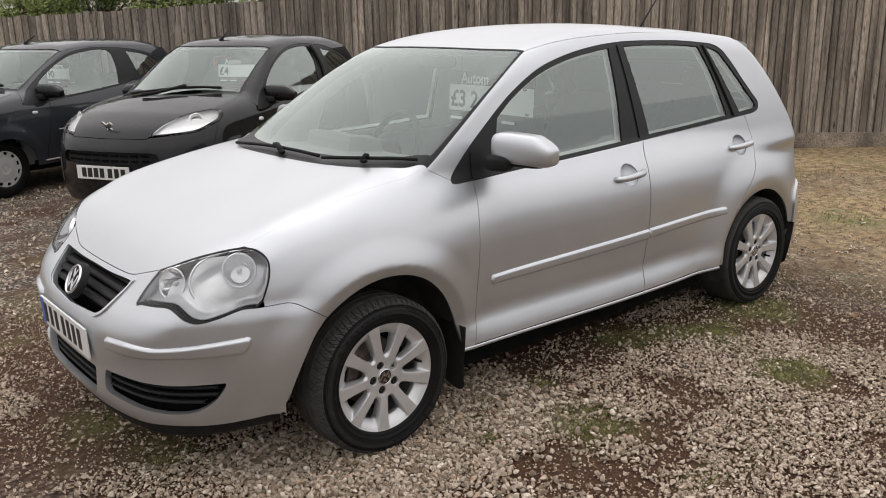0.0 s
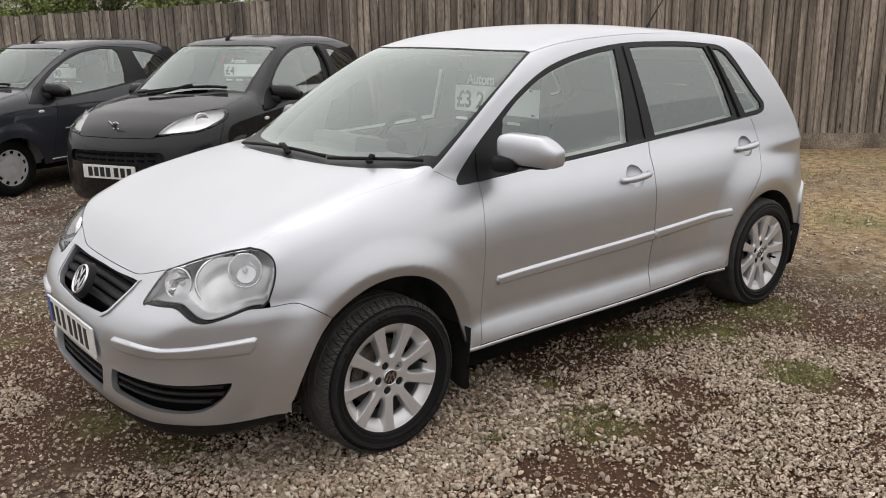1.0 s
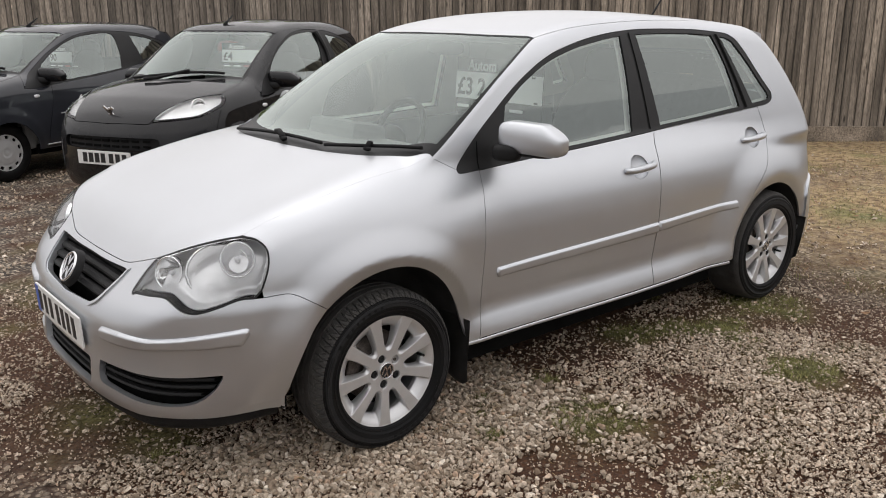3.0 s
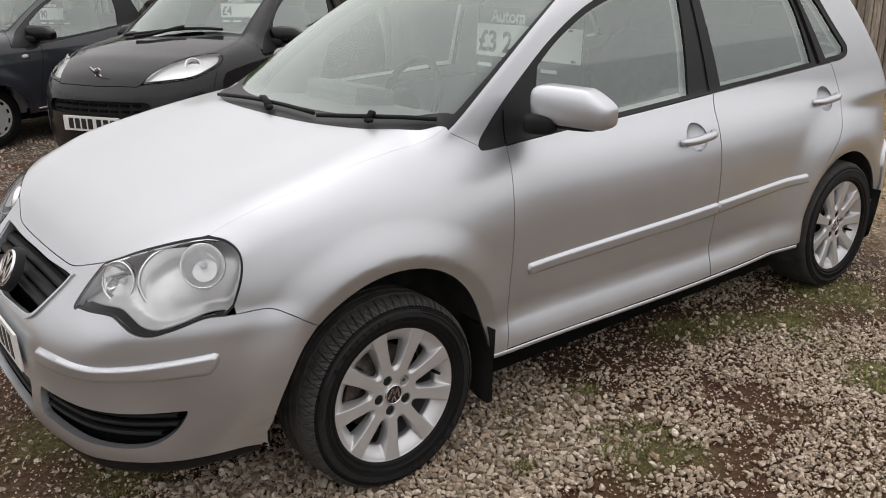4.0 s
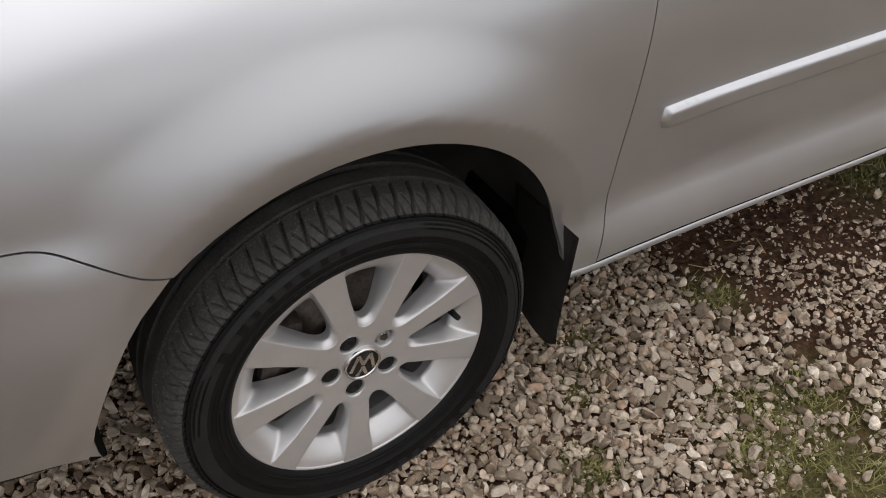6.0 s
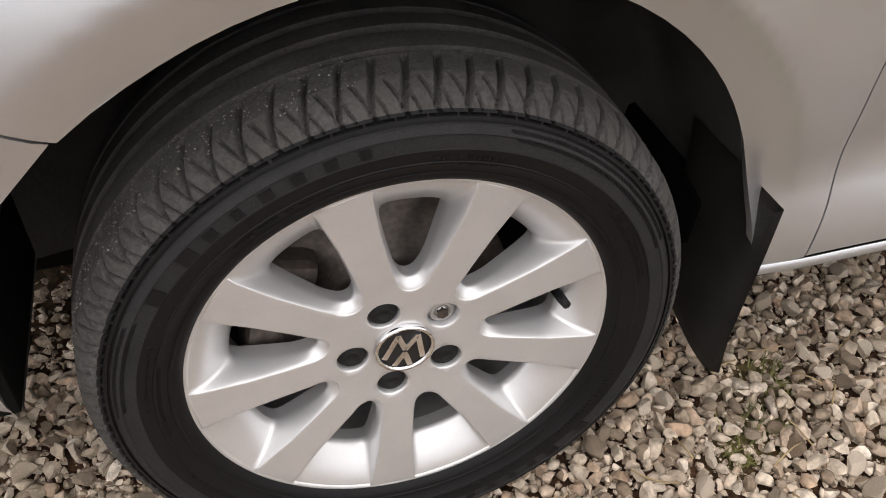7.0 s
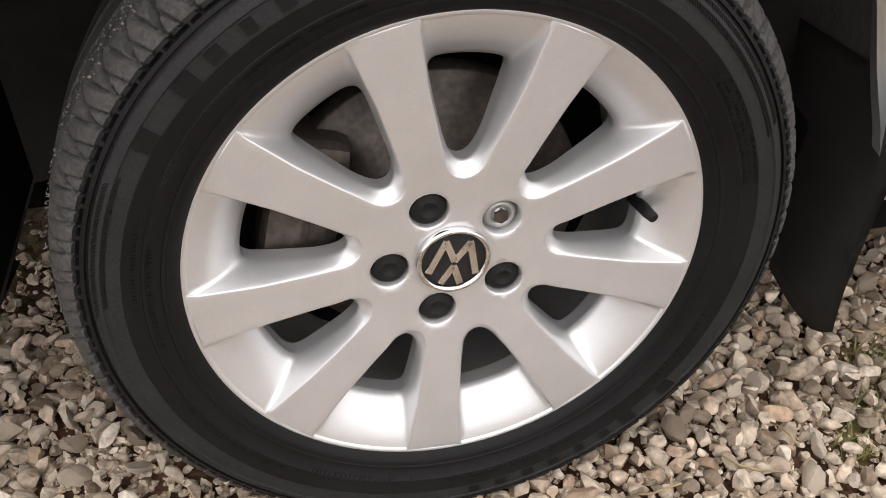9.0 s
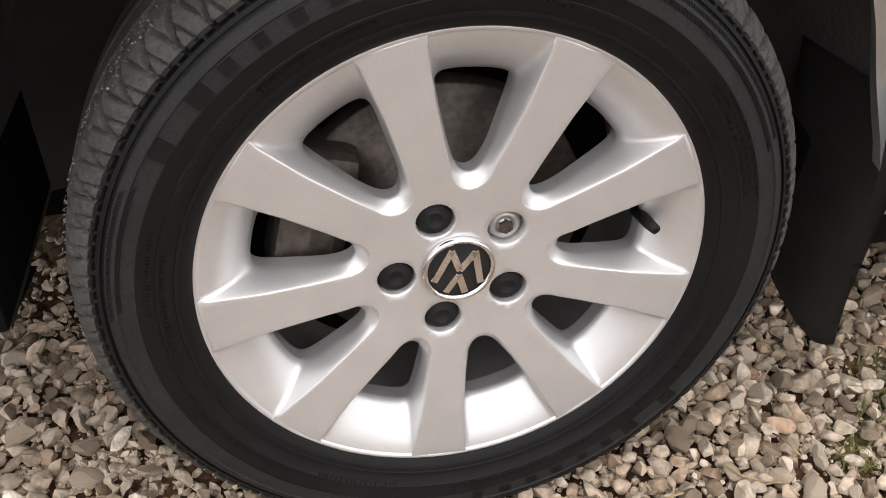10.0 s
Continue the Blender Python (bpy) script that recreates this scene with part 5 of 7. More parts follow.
# added near-black sheet that stands for the shade between bumper and tyre
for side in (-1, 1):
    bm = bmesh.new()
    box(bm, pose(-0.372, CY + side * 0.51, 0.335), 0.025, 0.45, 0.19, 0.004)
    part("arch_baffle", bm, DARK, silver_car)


# ---- silver hatchback: mirrors, wipers, cabin ----
def blob(at, a, b, c, p=2.6, n=28, m=18):
    """Verts and faces of a rounded block with half sizes a, b, c."""
    v, f = [], []
    for i in range(m + 1):
        t = -math.pi / 2 + math.pi * i / m
        for j in range(n):
            u = 2 * math.pi * j / n
            sg = lambda q: math.copysign(abs(q) ** (2 / p), q)
            v.append(at @ Vector((a * sg(math.cos(t)) * sg(math.cos(u)), b * sg(math.cos(t)) * sg(math.sin(u)), c * sg(math.sin(t)))))
    for i in range(m):
        for j in range(n):
            f.append((i * n + j, i * n + (j + 1) % n, (i + 1) * n + (j + 1) % n, (i + 1) * n + j))
    return v, f


def door_mirror(parent, at, paint, size=1.0):
    """A door mirror whose arm starts at the origin of at and reaches out along -y."""
    bm = bmesh.new()
    bmesh.ops.create_uvsphere(bm, u_segments=40, v_segments=24, radius=1)
    for v in bm.verts:
        x, y, z = v.co
        p = 2 / 4.6
        x, y, z = (math.copysign(abs(q) ** p, q) for q in (x, y, z))
        tall = (0.062 * (1.0 - 0.58 * min(1.0, max(0.0, (-y - 0.40) / 0.60)) ** 1.1)) if z > 0 else 0.054
        v.co = Vector((0.052 * x * (1 - 0.22 * z * z) + 0.022 * (1 - y) * 0.5 - 0.02, 0.128 * y, tall * z + 0.008 * y))
    bmesh.ops.bisect_plane(bm, geom=bm.verts[:] + bm.edges[:] + bm.faces[:], plane_co=(0.036, 0, 0), plane_no=(1, -0.1, 0), clear_outer=True)
    for f in bm.faces:
        f.smooth = True
    bm.transform(at @ pose(0.065, -0.124, 0.056) @ Matrix.Scale(size, 4))
    shell = part("mirror_shell", bm, paint, parent, "rounded door mirror shell")
    v, f = blob(at @ pose(0.072, -0.125, 0.004) @ Matrix.Scale(size, 4), 0.044, 0.085, 0.014, 3.0)
    part_mesh("mirror_base", mesh_of("mirror_base", v, f), PLASTIC, shell)
    v, f = blob(at @ pose(0.045, -0.022, 0.006, 0, 0, 20) @ Matrix.Scale(size, 4), 0.066, 0.055, 0.034, 3.2)
    part_mesh("mirror_arm", mesh_of("mirror_arm", v, f), PLASTIC, shell)
    v, f = blob(at @ pose(0.105, -0.118, 0.058) @ Matrix.Scale(size, 4), 0.004, 0.095, 0.040, 3.0)
    part_mesh("mirror_glass", mesh_of("mirror_glass", v, f), CHROME, shell)
    return shell


door_mirror(silver_car, pose(0.540, 0.030, 0.990, 0, 0, 14), SILVER)
flip = Matrix.Translation((0, 2 * CY, 0)) @ Matrix.Diagonal((1, -1, 1, 1))
door_mirror(silver_car, flip @ pose(0.540, 0.030, 0.990, 0, 0, 14), SILVER)


def wiper(parent, foot, tip, arm_from, lift=0.018):
    """A wiper: a blade between two places on the glass, and an arm with a cap at its foot."""
    a, b = np.array(foot), np.array(tip)
    line = snap(whole, np.linspace(a, b, 9)) + (0, 0, lift)
    line[:, 1] += CY
    v, f = tube(line, 0.0068, 8)
    blade = part_mesh("wiper_blade", mesh_of("wiper_blade", v, f), PLASTIC, parent, "black wiper blade")
    q = snap(whole, np.array([arm_from]))[0] + (0, CY, 0.012)
    mid = line[4]
    v, f = tube([q, (q + mid) / 2 + (0, 0, 0.018), mid + (0, 0, 0.010)], [0.014, 0.010, 0.007], 8)
    part_mesh("wiper_arm", mesh_of("wiper_arm", v, f), PLASTIC, blade)
    v, f = blob(Matrix.Translation(q), 0.013, 0.017, 0.009, 2.4, 16, 10)
    part_mesh("wiper_cap", mesh_of("wiper_cap", v, f), PLASTIC, blade)


wiper(silver_car, (0.285, -0.655, 1.01), (0.092, -0.30, 1.012), (0.165, -0.48, 1.0), 0.013)
wiper(silver_car, (0.098, -0.27, 1.01), (0.080, 0.40, 1.012), (0.060, -0.05, 1.0), 0.013)
# roof aerial
v, f = tube([(2.42, CY + 0.02, 1.430), (2.44, CY + 0.02, 1.465), (2.62, CY + 0.02, 1.66)], [0.012, 0.006, 0.003], 8)
part_mesh("aerial", mesh_of("aerial", v, f), PLASTIC, silver_car, "thin black roof aerial")

# cabin
panel("headliner", backed(whole, 0.035), mirror_loop(np.vstack([screen_top[::-1], roof_seam[::-1][1:], roof_rear[::-1][1:]])), ("tilt", 90), LINING, silver_car, "pale grey roof lining", step=0.08, gap=0.01, fold=0)
for side in (-1, 1):
    panel("pillar_lining", backed(whole, 0.032), frame_out, ("tilt", 12), LINING, silver_car, "pale grey pillar lining", step=0.05, gap=-0.03, fold=0.0, holes=(front_glass, rear_glass, quarter_glass), hole_gap=-0.012, sides=(side,))
    bm = bmesh.new()
    box(bm, pose(1.40, CY + side * 0.665, 0.655), 1.85, 0.035, 0.56, 0.01)
    part("door_lining", bm, CABIN, silver_car)
bm = bmesh.new()
box(bm, pose(0.46, CY, 0.80, 0, 6, 0), 0.62, 1.38, 0.30, 0.06)
box(bm, pose(0.62, CY + 0.36, 0.945, 0, 12, 0), 0.20, 0.40, 0.12, 0.04)
box(bm, pose(0.75, CY, 0.62), 0.28, 0.26, 0.50, 0.03)
part("dashboard", bm, CABIN, silver_car, "dark grey dashboard")
ring = [(0.92 + 0.185 * math.sin(a) * 0.42, CY + 0.36 + 0.185 * math.cos(a), 0.90 + 0.185 * math.sin(a) * 0.9) for a in np.linspace(0, 2 * math.pi, 33)]
v, f = tube(ring, 0.016, 8)
sw = part_mesh("steering_wheel", mesh_of("steering_wheel", v, f), PLASTIC, silver_car, "black steering wheel")
v, f = blob(pose(0.90, CY + 0.36, 0.90, 0, -25, 0), 0.03, 0.075, 0.06)
part_mesh("horn_pad", mesh_of("horn_pad", v, f), PLASTIC, sw)
for yy in (CY - 0.36, CY + 0.36):
    v, f = blob(pose(1.22, yy, 0.56, 0, -6, 0), 0.28, 0.25, 0.09, 3.2)
    seat = part_mesh("front_seat", mesh_of("front_seat", v, f), SEAT, silver_car, "dark grey cloth front seat")
    v, f = blob(pose(1.53, yy, 0.86, 0, 16, 0), 0.085, 0.25, 0.33, 3.0)
    part_mesh("seat_back", mesh_of("seat_back", v, f), SEAT, seat)
    v, f = blob(pose(1.63, yy, 1.24, 0, 10, 0), 0.05, 0.125, 0.085, 3.0)
    part_mesh("headrest", mesh_of("headrest", v, f), SEAT, seat)
v, f = blob(pose(2.12, CY, 0.58), 0.24, 0.62, 0.09, 3.4)
bench = part_mesh("rear_seat", mesh_of("rear_seat", v, f), SEAT, silver_car, "dark grey cloth rear seat")
v, f = blob(pose(2.40, CY, 0.86, 0, 18, 0), 0.08, 0.62, 0.30, 3.4)
part_mesh("seat_back", mesh_of("seat_back", v, f), SEAT, bench)
for yy in (CY - 0.36, CY + 0.36):
    v, f = blob(pose(2.50, yy, 1.17, 0, 12, 0), 0.045, 0.12, 0.07, 3.0)
    part_mesh("headrest", mesh_of("headrest", v, f), SEAT, bench)
v, f = blob(pose(0.93, CY + 0.0, 1.335, 0, 0, 6), 0.012, 0.115, 0.032, 3.0)
part_mesh("rear_view_mirror", mesh_of("rear_view_mirror", v, f), TRIM, silver_car, "black rear-view mirror")


def writing(text, m, size, mat, parent):
    """Flat letters in the built-in font, as a mesh."""
    cu = bpy.data.curves.new("letters", "FONT")
    cu.body, cu.size, cu.extrude, cu.offset = text, size, 0.0006, size * 0.022
    ob = bpy.data.objects.new("letters", cu)
    me = bpy.data.meshes.new_from_object(ob)
    bpy.data.objects.remove(ob)
    o = part_mesh("lettering", me, mat, parent)
    o.matrix_basis = m
    return o


def price_sign(m, parent_label, price, w=0.52):
    """A hanging price board: dark strip with white word, white card with black digits, small print bars."""
    sign = empty("price_sign", m, label=parent_label, category="sign")
    bm = bmesh.new()
    box(bm, pose(0, 0, -0.005), w, 0.004, 0.235, 0.001)
    board = part("board", bm, INK, sign)
    bm = bmesh.new()
    box(bm, pose(0, -0.004, -0.002), w, 0.003, 0.112, 0.001)
    part("card", bm, CARD, sign)
    writing("Autom", pose(-w / 2 + 0.075, -0.0045, 0.062, 90, 0, 0), 0.062, WHITE, sign)
    writing(price, pose(-w / 2 + 0.012, -0.0072, -0.040, 90, 0, 0), 0.100, INK, sign)
    for k in range(4):
        bm = bmesh.new()
        box(bm, pose(-w / 2 + 0.05 + 0.11 * k, -0.0045, -0.090), 0.075, 0.003, 0.012)
        part("print_bar", bm, CARD if k != 2 else RED, sign)
    for dx, dz in ((0.05, -0.050), (w / 2 - 0.03, -0.050), (w / 2 - 0.05, 0.048)):
        bm = bmesh.new()
        box(bm, pose(dx, -0.0065, dz), 0.018, 0.003, 0.007)
        part("clip", bm, INK, sign)
    tagged(sign, group="price signs in the parked cars")
    return sign


price_sign(pose(0.995, 0.517, 1.174, -4, 0, -90) @ Matrix.Scale(1.06, 4), "white price card on a dark board inside the windscreen", "£3 2")


# ---- black city cars beside the fence ----
def city_wheel(parent, at):
    """A steel wheel with a notched silver plastic cover, its face towards -y."""
    wheel = empty("wheel")
    wheel.parent = parent
    wheel.matrix_basis = at
    v, f = lathe([(0.172, -0.002), (0.178, 0.012), (0.20, 0.022), (0.235, 0.026), (0.262, 0.018), (0.274, 0.0), (0.279, -0.02), (0.279, -0.12), (0.262, -0.15), (0.18, -0.15)], 56)
    part_mesh("tyre", mesh_of("tyre", v, f), RUBBER, wheel)
    outer = ring_pts(0, 0, 0.180, 72)
    slots = []
    for k in range(11):
        mid, half = 2 * math.pi * k / 11, radians(8.6)
        corners = [(0.136, -half), (0.166, -half), (0.168, 0.0), (0.166, half), (0.136, half)]
        slots.append(np.array([(r * math.cos(mid + q), r * math.sin(mid + q)) for r, q in corners]))
    vs, fs, rings = fill(outer, slots, (0.012, 0.012))
    dome = lambda r: 0.018 - 0.012 * (r / 0.178) ** 2 + 0.007 * math.exp(-((r - 0.052) / 0.007) ** 2) - 0.006 * math.exp(-((r - 0.034) / 0.012) ** 2) - 0.007 * math.exp(-((r - 0.118) / 0.010) ** 2) + 0.005 * math.exp(-((r - 0.173) / 0.006) ** 2)
    verts = [(x, -dome(math.hypot(x, z)), z) for x, z in vs]
    faces = [tuple(q) for q in fs]
    for loop in rings:
        base, n = len(verts), len(loop)
        verts += [(verts[i][0], verts[i][1] + 0.02, verts[i][2]) for i in loop]
        faces += [(loop[i], loop[(i + 1) % n], base + (i + 1) % n, base + i) for i in range(n)]
    part_mesh("wheel_cover", mesh_of("wheel_cover", verts, faces), COVER, wheel, "silver plastic wheel cover with notches")
    v, f = lathe([(0.0, -0.012), (0.176, -0.012), (0.178, 0.0)], 40)
    part_mesh("steel_wheel", mesh_of("steel_wheel", v, f), DARK, wheel)
    return wheel


SMALL_FRONT, SMALL_TAIL = ("ring", 0.2), ("tail", 1.8)


def city_car(m, paint, dx, label, doors, price):
    car = empty("city_car", m, label=label, category="car")
    f = small_car
    sp = lambda *pts: snap(f, places(*pts, step=0.02))
    side = lambda pts, step=0.02: cast(f, ("tilt", 0), smooth(pts, step))

    def sheet(name, form, loop, proj, mat, parent=car, **kw):
        return panel(name, form, loop, proj, mat, parent, centre=0.0, **kw)
    front_edge = sp((-0.650, 0, 0.722), (-0.640, -0.15, 0.722), (-0.614, -0.347, 0.722), (-0.598, -0.373, 0.730))
    lamp_t = sp((-0.598, -0.373, 0.730), (-0.426, -0.454, 0.846), (-0.251, -0.542, 0.896), (-0.150, -0.610, 0.912), (-0.080, -0.660, 0.914))
    lamp_b = sp((-0.080, -0.660, 0.914), (-0.075, -0.702, 0.892), (-0.120, -0.728, 0.855), (-0.20, -0.737, 0.820), (-0.379, -0.68, 0.767), (-0.50, -0.55, 0.742), (-0.598, -0.373, 0.730))
    hood_side = sp((-0.080, -0.660, 0.914), (0.10, -0.655, 0.95), (0.20, -0.64, 0.97), (0.33, -0.60, 1.01))
    hood_back = sp((0.33, -0.60, 1.01), (0.25, -0.45, 1.01), (0.088, -0.235, 0.996), (0.02, 0.0, 0.99))
    sheet("hood", f, mirror_loop(np.vstack([front_edge, lamp_t[1:], hood_side[1:], hood_back[1:]])), ("tilt", 90), paint, step=0.035)
    lamp = np.vstack([lamp_t[:-1], lamp_b[:-1]])
    for s in (-1, 1):
        lens = sheet("headlamp_lens", f, lamp, SMALL_FRONT, LENS, step=0.03, gap=0.003, sides=(s,), label="clear pointed headlamp")[0]
        lens.visible_shadow = False
        sheet("reflector", backed(f, 0.03), lamp, SMALL_FRONT, REFLECTOR_SOFT, lens, step=0.03, gap=0.004, fold=-0.02, sides=(s,))
        at = Matrix.Translation((-0.285, s * 0.60, 0.835)) @ pose(0, 0, 0, -20, 0, -35 if s < 0 else -145)
        v, fc = lathe([(0.062, 0.012), (0.058, 0.016), (0.05, 0.005), (0.03, -0.015), (0.002, -0.02)], 24)
        part_mesh("lamp_bowl", mesh_of("lamp_bowl", [at @ Vector(x) for x in v], fc), REFLECTOR, lens)
    arch_f = cast(f, ("tilt", 0), arc(0.0, 0.310, 0.295, 3, 177, 30) - (0, 0.015))
    arch_r = cast(f, ("tilt", 0), arc(2.34, 0.310, 0.295, 3, 177, 30) - (0, 0.015))
    seam_n = side([(-0.200, 0.818), (-0.275, 0.70), (-0.300, 0.58), (-0.300, 0.40), (-0.309, 0.30)])
    low_lamp = lamp_b[(lamp_b[:, 0] < -0.195) & (lamp_b[:, 2] < 0.83)]
    bump = np.vstack([front_edge, low_lamp[::-1], seam_n[1:], sp((-0.33, -0.76, 0.20), (-0.52, -0.62, 0.19), (-0.66, -0.3, 0.19), (-0.69, 0, 0.19))])
    opening = snap(f, mirror_loop(places((-0.69, 0, 0.622), (-0.67, -0.30, 0.622), (-0.62, -0.43, 0.615), (-0.60, -0.46, 0.58), (-0.62, -0.45, 0.535), (-0.66, -0.36, 0.528), (-0.70, 0, 0.524), step=0.02)))
    sheet("front_bumper", f, mirror_loop(bump), SMALL_FRONT, paint, step=0.03, holes=(opening,), fold=0.03)
    back = sheet("grille", backed(f, 0.03), opening, SMALL_FRONT, PLASTIC, step=0.05, gap=-0.02, fold=0)[0]
    for row in range(2):
        for k in range(9):
            bm = bmesh.new()
            w0 = -0.36 + 0.09 * k
            x0 = float(cast(f, SMALL_FRONT, np.array([[math.atan2(-w0, 0.2 + 0.67), 0.575]]))[0, 0])
            box(bm, pose(x0 + 0.024, w0, 0.595 - 0.042 * row, 0, 0, 0), 0.012, 0.065, 0.018, 0.003)
            part("grille_slot", bm, DARK, back)
    plate = bmesh.new()
    box(plate, pose(-0.722, 0, 0.462), 0.012, 0.52, 0.108, 0.003)
    plate = part("number_plate", plate, PLATE, car, "white number plate with black bars")
    for w0 in (0.185, 0.125, 0.065, 0.005, -0.075, -0.14, -0.205):
        bm = bmesh.new()
        box(bm, pose(-0.7295, w0, 0.462), 0.003, 0.042, 0.074)
        part("bar", bm, INK, plate)
    # plain badge: a silver upright shape of a few strokes
    bmark = pose(-0.592, 0.0, 0.800, 0, -32, 0)
    bm = bmesh.new()
    for y0, z0, turn, ln in ((0.0, 0.0, 25, 0.075), (0.012, 0.022, -30, 0.05), (-0.014, -0.022, -25, 0.045), (0.018, -0.024, 30, 0.04), (-0.016, 0.026, 60, 0.04)):
        box(bm, bmark @ pose(-0.008, y0 * 1.5, z0 * 1.5, turn, 0, 0), 0.008, 0.028, ln * 1.5, 0.003)
    part("badge", bm, CHROME, car, "small plain silver badge")
    # flank
    pillar = sp((0.33, -0.60, 1.01), (0.30, -0.66, 0.955), (0.26 + dx, -0.735, 0.885))
    win = [(0.254 + dx, 0.872), (0.33 + dx, 0.945), (0.463 + dx, 1.045), (0.687 + dx * 0.9, 1.192), (0.86 + dx * 0.8, 1.275), (1.017 + dx * 0.7, 1.330), (1.17 + dx * 0.6, 1.362), (1.36 + dx * 0.5, 1.380), (1.56 + dx * 0.5, 1.376)]
    win_t = side(win)
    tail_top = side([(1.56 + dx * 0.5, 1.376), (1.84 + dx * 0.3, 1.352), (2.10, 1.30), (2.28, 1.235), (2.33, 1.18), (2.28, 1.12)])
    belt_l = side([(2.28, 1.12), (2.05, 1.065), (1.84, 1.025), (1.65, 0.985)])
    belt_d = side([(1.65, 0.985), (1.30, 0.945), (0.90, 0.910), (0.56, 0.880)])
    belt_n = side([(0.56, 0.880), (0.374 + dx * 0.5, 0.862), (0.254 + dx, 0.872)])
    seam_f = side([(0.56, 0.880), (0.545, 0.78), (0.50, 0.62), (0.45, 0.45), (0.42, 0.27)])
    seam_d = side([(1.65, 0.985), (1.72, 0.88), (1.74, 0.72), (1.72, 0.5), (1.68, 0.27)])
    fender = np.vstack([lamp_b[(lamp_b[:, 0] >= -0.20)][:8], seam_n, arch_f[::-1], side([(0.312, 0.27), (0.42, 0.27)]), seam_f[::-1][1:], belt_n[1:], pillar[::-1][1:], hood_side[::-1][1:]])
    sheet("front_fender", f, fender, ("tilt", 30), paint, step=0.03, sides=(-1, 1))
    sheet("front_door", f, np.vstack([seam_f, side([(0.42, 0.27), (1.0, 0.265), (1.68, 0.27)])[1:], seam_d[::-1][1:], belt_d[1:-1]]), ("tilt", 0), paint, step=0.04, sides=(-1, 1))
    rear_line = snap(f, places((2.56, -0.70, 0.27), (2.60, -0.68, 0.6), (2.58, -0.64, 0.9), (2.48, -0.56, 1.15), (2.36, -0.50, 1.33), step=0.03))
    rail = cast(f, ("tilt", 90), smooth([(2.30, -0.50), (1.8, -0.53), (1.2, -0.535), (0.955, -0.54)], 0.03))
    screen_s = sp((0.33, -0.60, 1.01), (0.36, -0.605, 1.03), (0.633, -0.565, 1.195), (0.955, -0.54, 1.355))
    quarter = np.vstack([pillar, win_t[1:], tail_top[1:], belt_l[1:], seam_d[1:], side([(1.68, 0.27), (2.03, 0.27)])[1:], arch_r[::-1], rear_line, rail, screen_s[::-1][1:-1]])
    sheet("body_side", f, quarter, ("tilt", 38), paint, step=0.03, sides=(-1, 1), gap=0.001)
    top_f = cast(f, ("tilt", 90), smooth([(0.955, -0.54), (0.87, -0.33), (0.83, -0.15), (0.82, 0)], 0.03))
    top_r = cast(f, ("tilt", 90), smooth([(2.32, 0), (2.31, -0.3), (2.30, -0.50)], 0.03))
    sheet("roof", f, mirror_loop(np.vstack([top_f[::-1], rail[::-1][1:], top_r[::-1][1:]])), ("tilt", 90), paint, step=0.05, gap=0.001)
    tail = np.vstack([places((2.36, 0, 1.36), (2.36, -0.5, 1.33), step=0.05), rear_line[::-1][1:], places((2.56, -0.70, 0.27), (2.7, 0, 0.26), step=0.05)[1:]])
    sheet("tailgate", f, mirror_loop(tail), SMALL_TAIL, paint, step=0.05)
    # glass
    door_g = np.vstack([side([(0.50 + dx, 0.905), (0.52 + dx, 1.02), (0.56 + dx, 1.085)]), side([(0.56 + dx, 1.085), (0.70 + dx * 0.9, 1.175), (0.87 + dx * 0.8, 1.257), (1.03 + dx * 0.7, 1.310), (1.18 + dx * 0.6, 1.340), (1.36 + dx * 0.5, 1.357), (1.52 + dx * 0.5, 1.352), (1.575 + dx * 0.4, 1.31)])[1:], side([(1.575 + dx * 0.4, 1.31), (1.575, 1.15), (1.535, 0.985)])[1:], side([(1.535, 0.985), (1.0, 0.935), (0.50 + dx, 0.905)])[1:-1]])
    rear_g = np.vstack([side([(1.80, 1.325), (2.05, 1.285), (2.22, 1.225), (2.25, 1.19)]), side([(2.25, 1.19), (2.22, 1.135), (2.05, 1.09), (1.88, 1.055)])[1:], side([(1.88, 1.055), (1.84, 1.18), (1.80, 1.325)])[1:-1]])
    opening2 = np.vstack([win_t[:-1], tail_top[:-1], belt_l[:-1], belt_d[:-1], belt_n[:-1]])
    for s in (-1, 1):
        fr = sheet("window_frame", f, opening2, ("tilt", 12), TRIM, step=0.05, gap=0.002, lift=-0.003, holes=(door_g, rear_g), sides=(s,))[0]
        for nm, lp in (("door_glass", door_g), ("side_glass", rear_g)):
            g = sheet(nm, backed(f, 0.008), lp, ("tilt", 12), GLASS, fr, step=0.06, gap=-0.003, fold=0.003, sides=(s,))[0]
            g.visible_shadow = False
    low = sp((0.355, -0.575, 1.03), (0.30, -0.43, 1.03), (0.155, -0.23, 1.02), (0.10, 0, 1.02))
    edge = sp((0.355, -0.575, 1.03), (0.633, -0.548, 1.20), (0.95, -0.52, 1.355))
    top_i = cast(f, ("tilt", 90), smooth([(0.95, -0.52), (0.86, -0.32), (0.82, -0.15), (0.81, 0)], 0.03))
    pane = mirror_loop(np.vstack([low[::-1], edge[1:], top_i[1:]]))
    sheet("screen_seal", f, mirror_loop(np.vstack([hood_back[::-1], screen_s[1:], top_f[1:]])), ("tilt", 85), TRIM, step=0.05, lift=-0.004, gap=0, holes=(pane,))
    ws = sheet("windscreen", f, pane, ("tilt", 85), SCREEN_GLASS, step=0.06, lift=-0.005, gap=-0.002, fold=0.003, label="green-tinted windscreen")[0]
    ws.visible_shadow = False
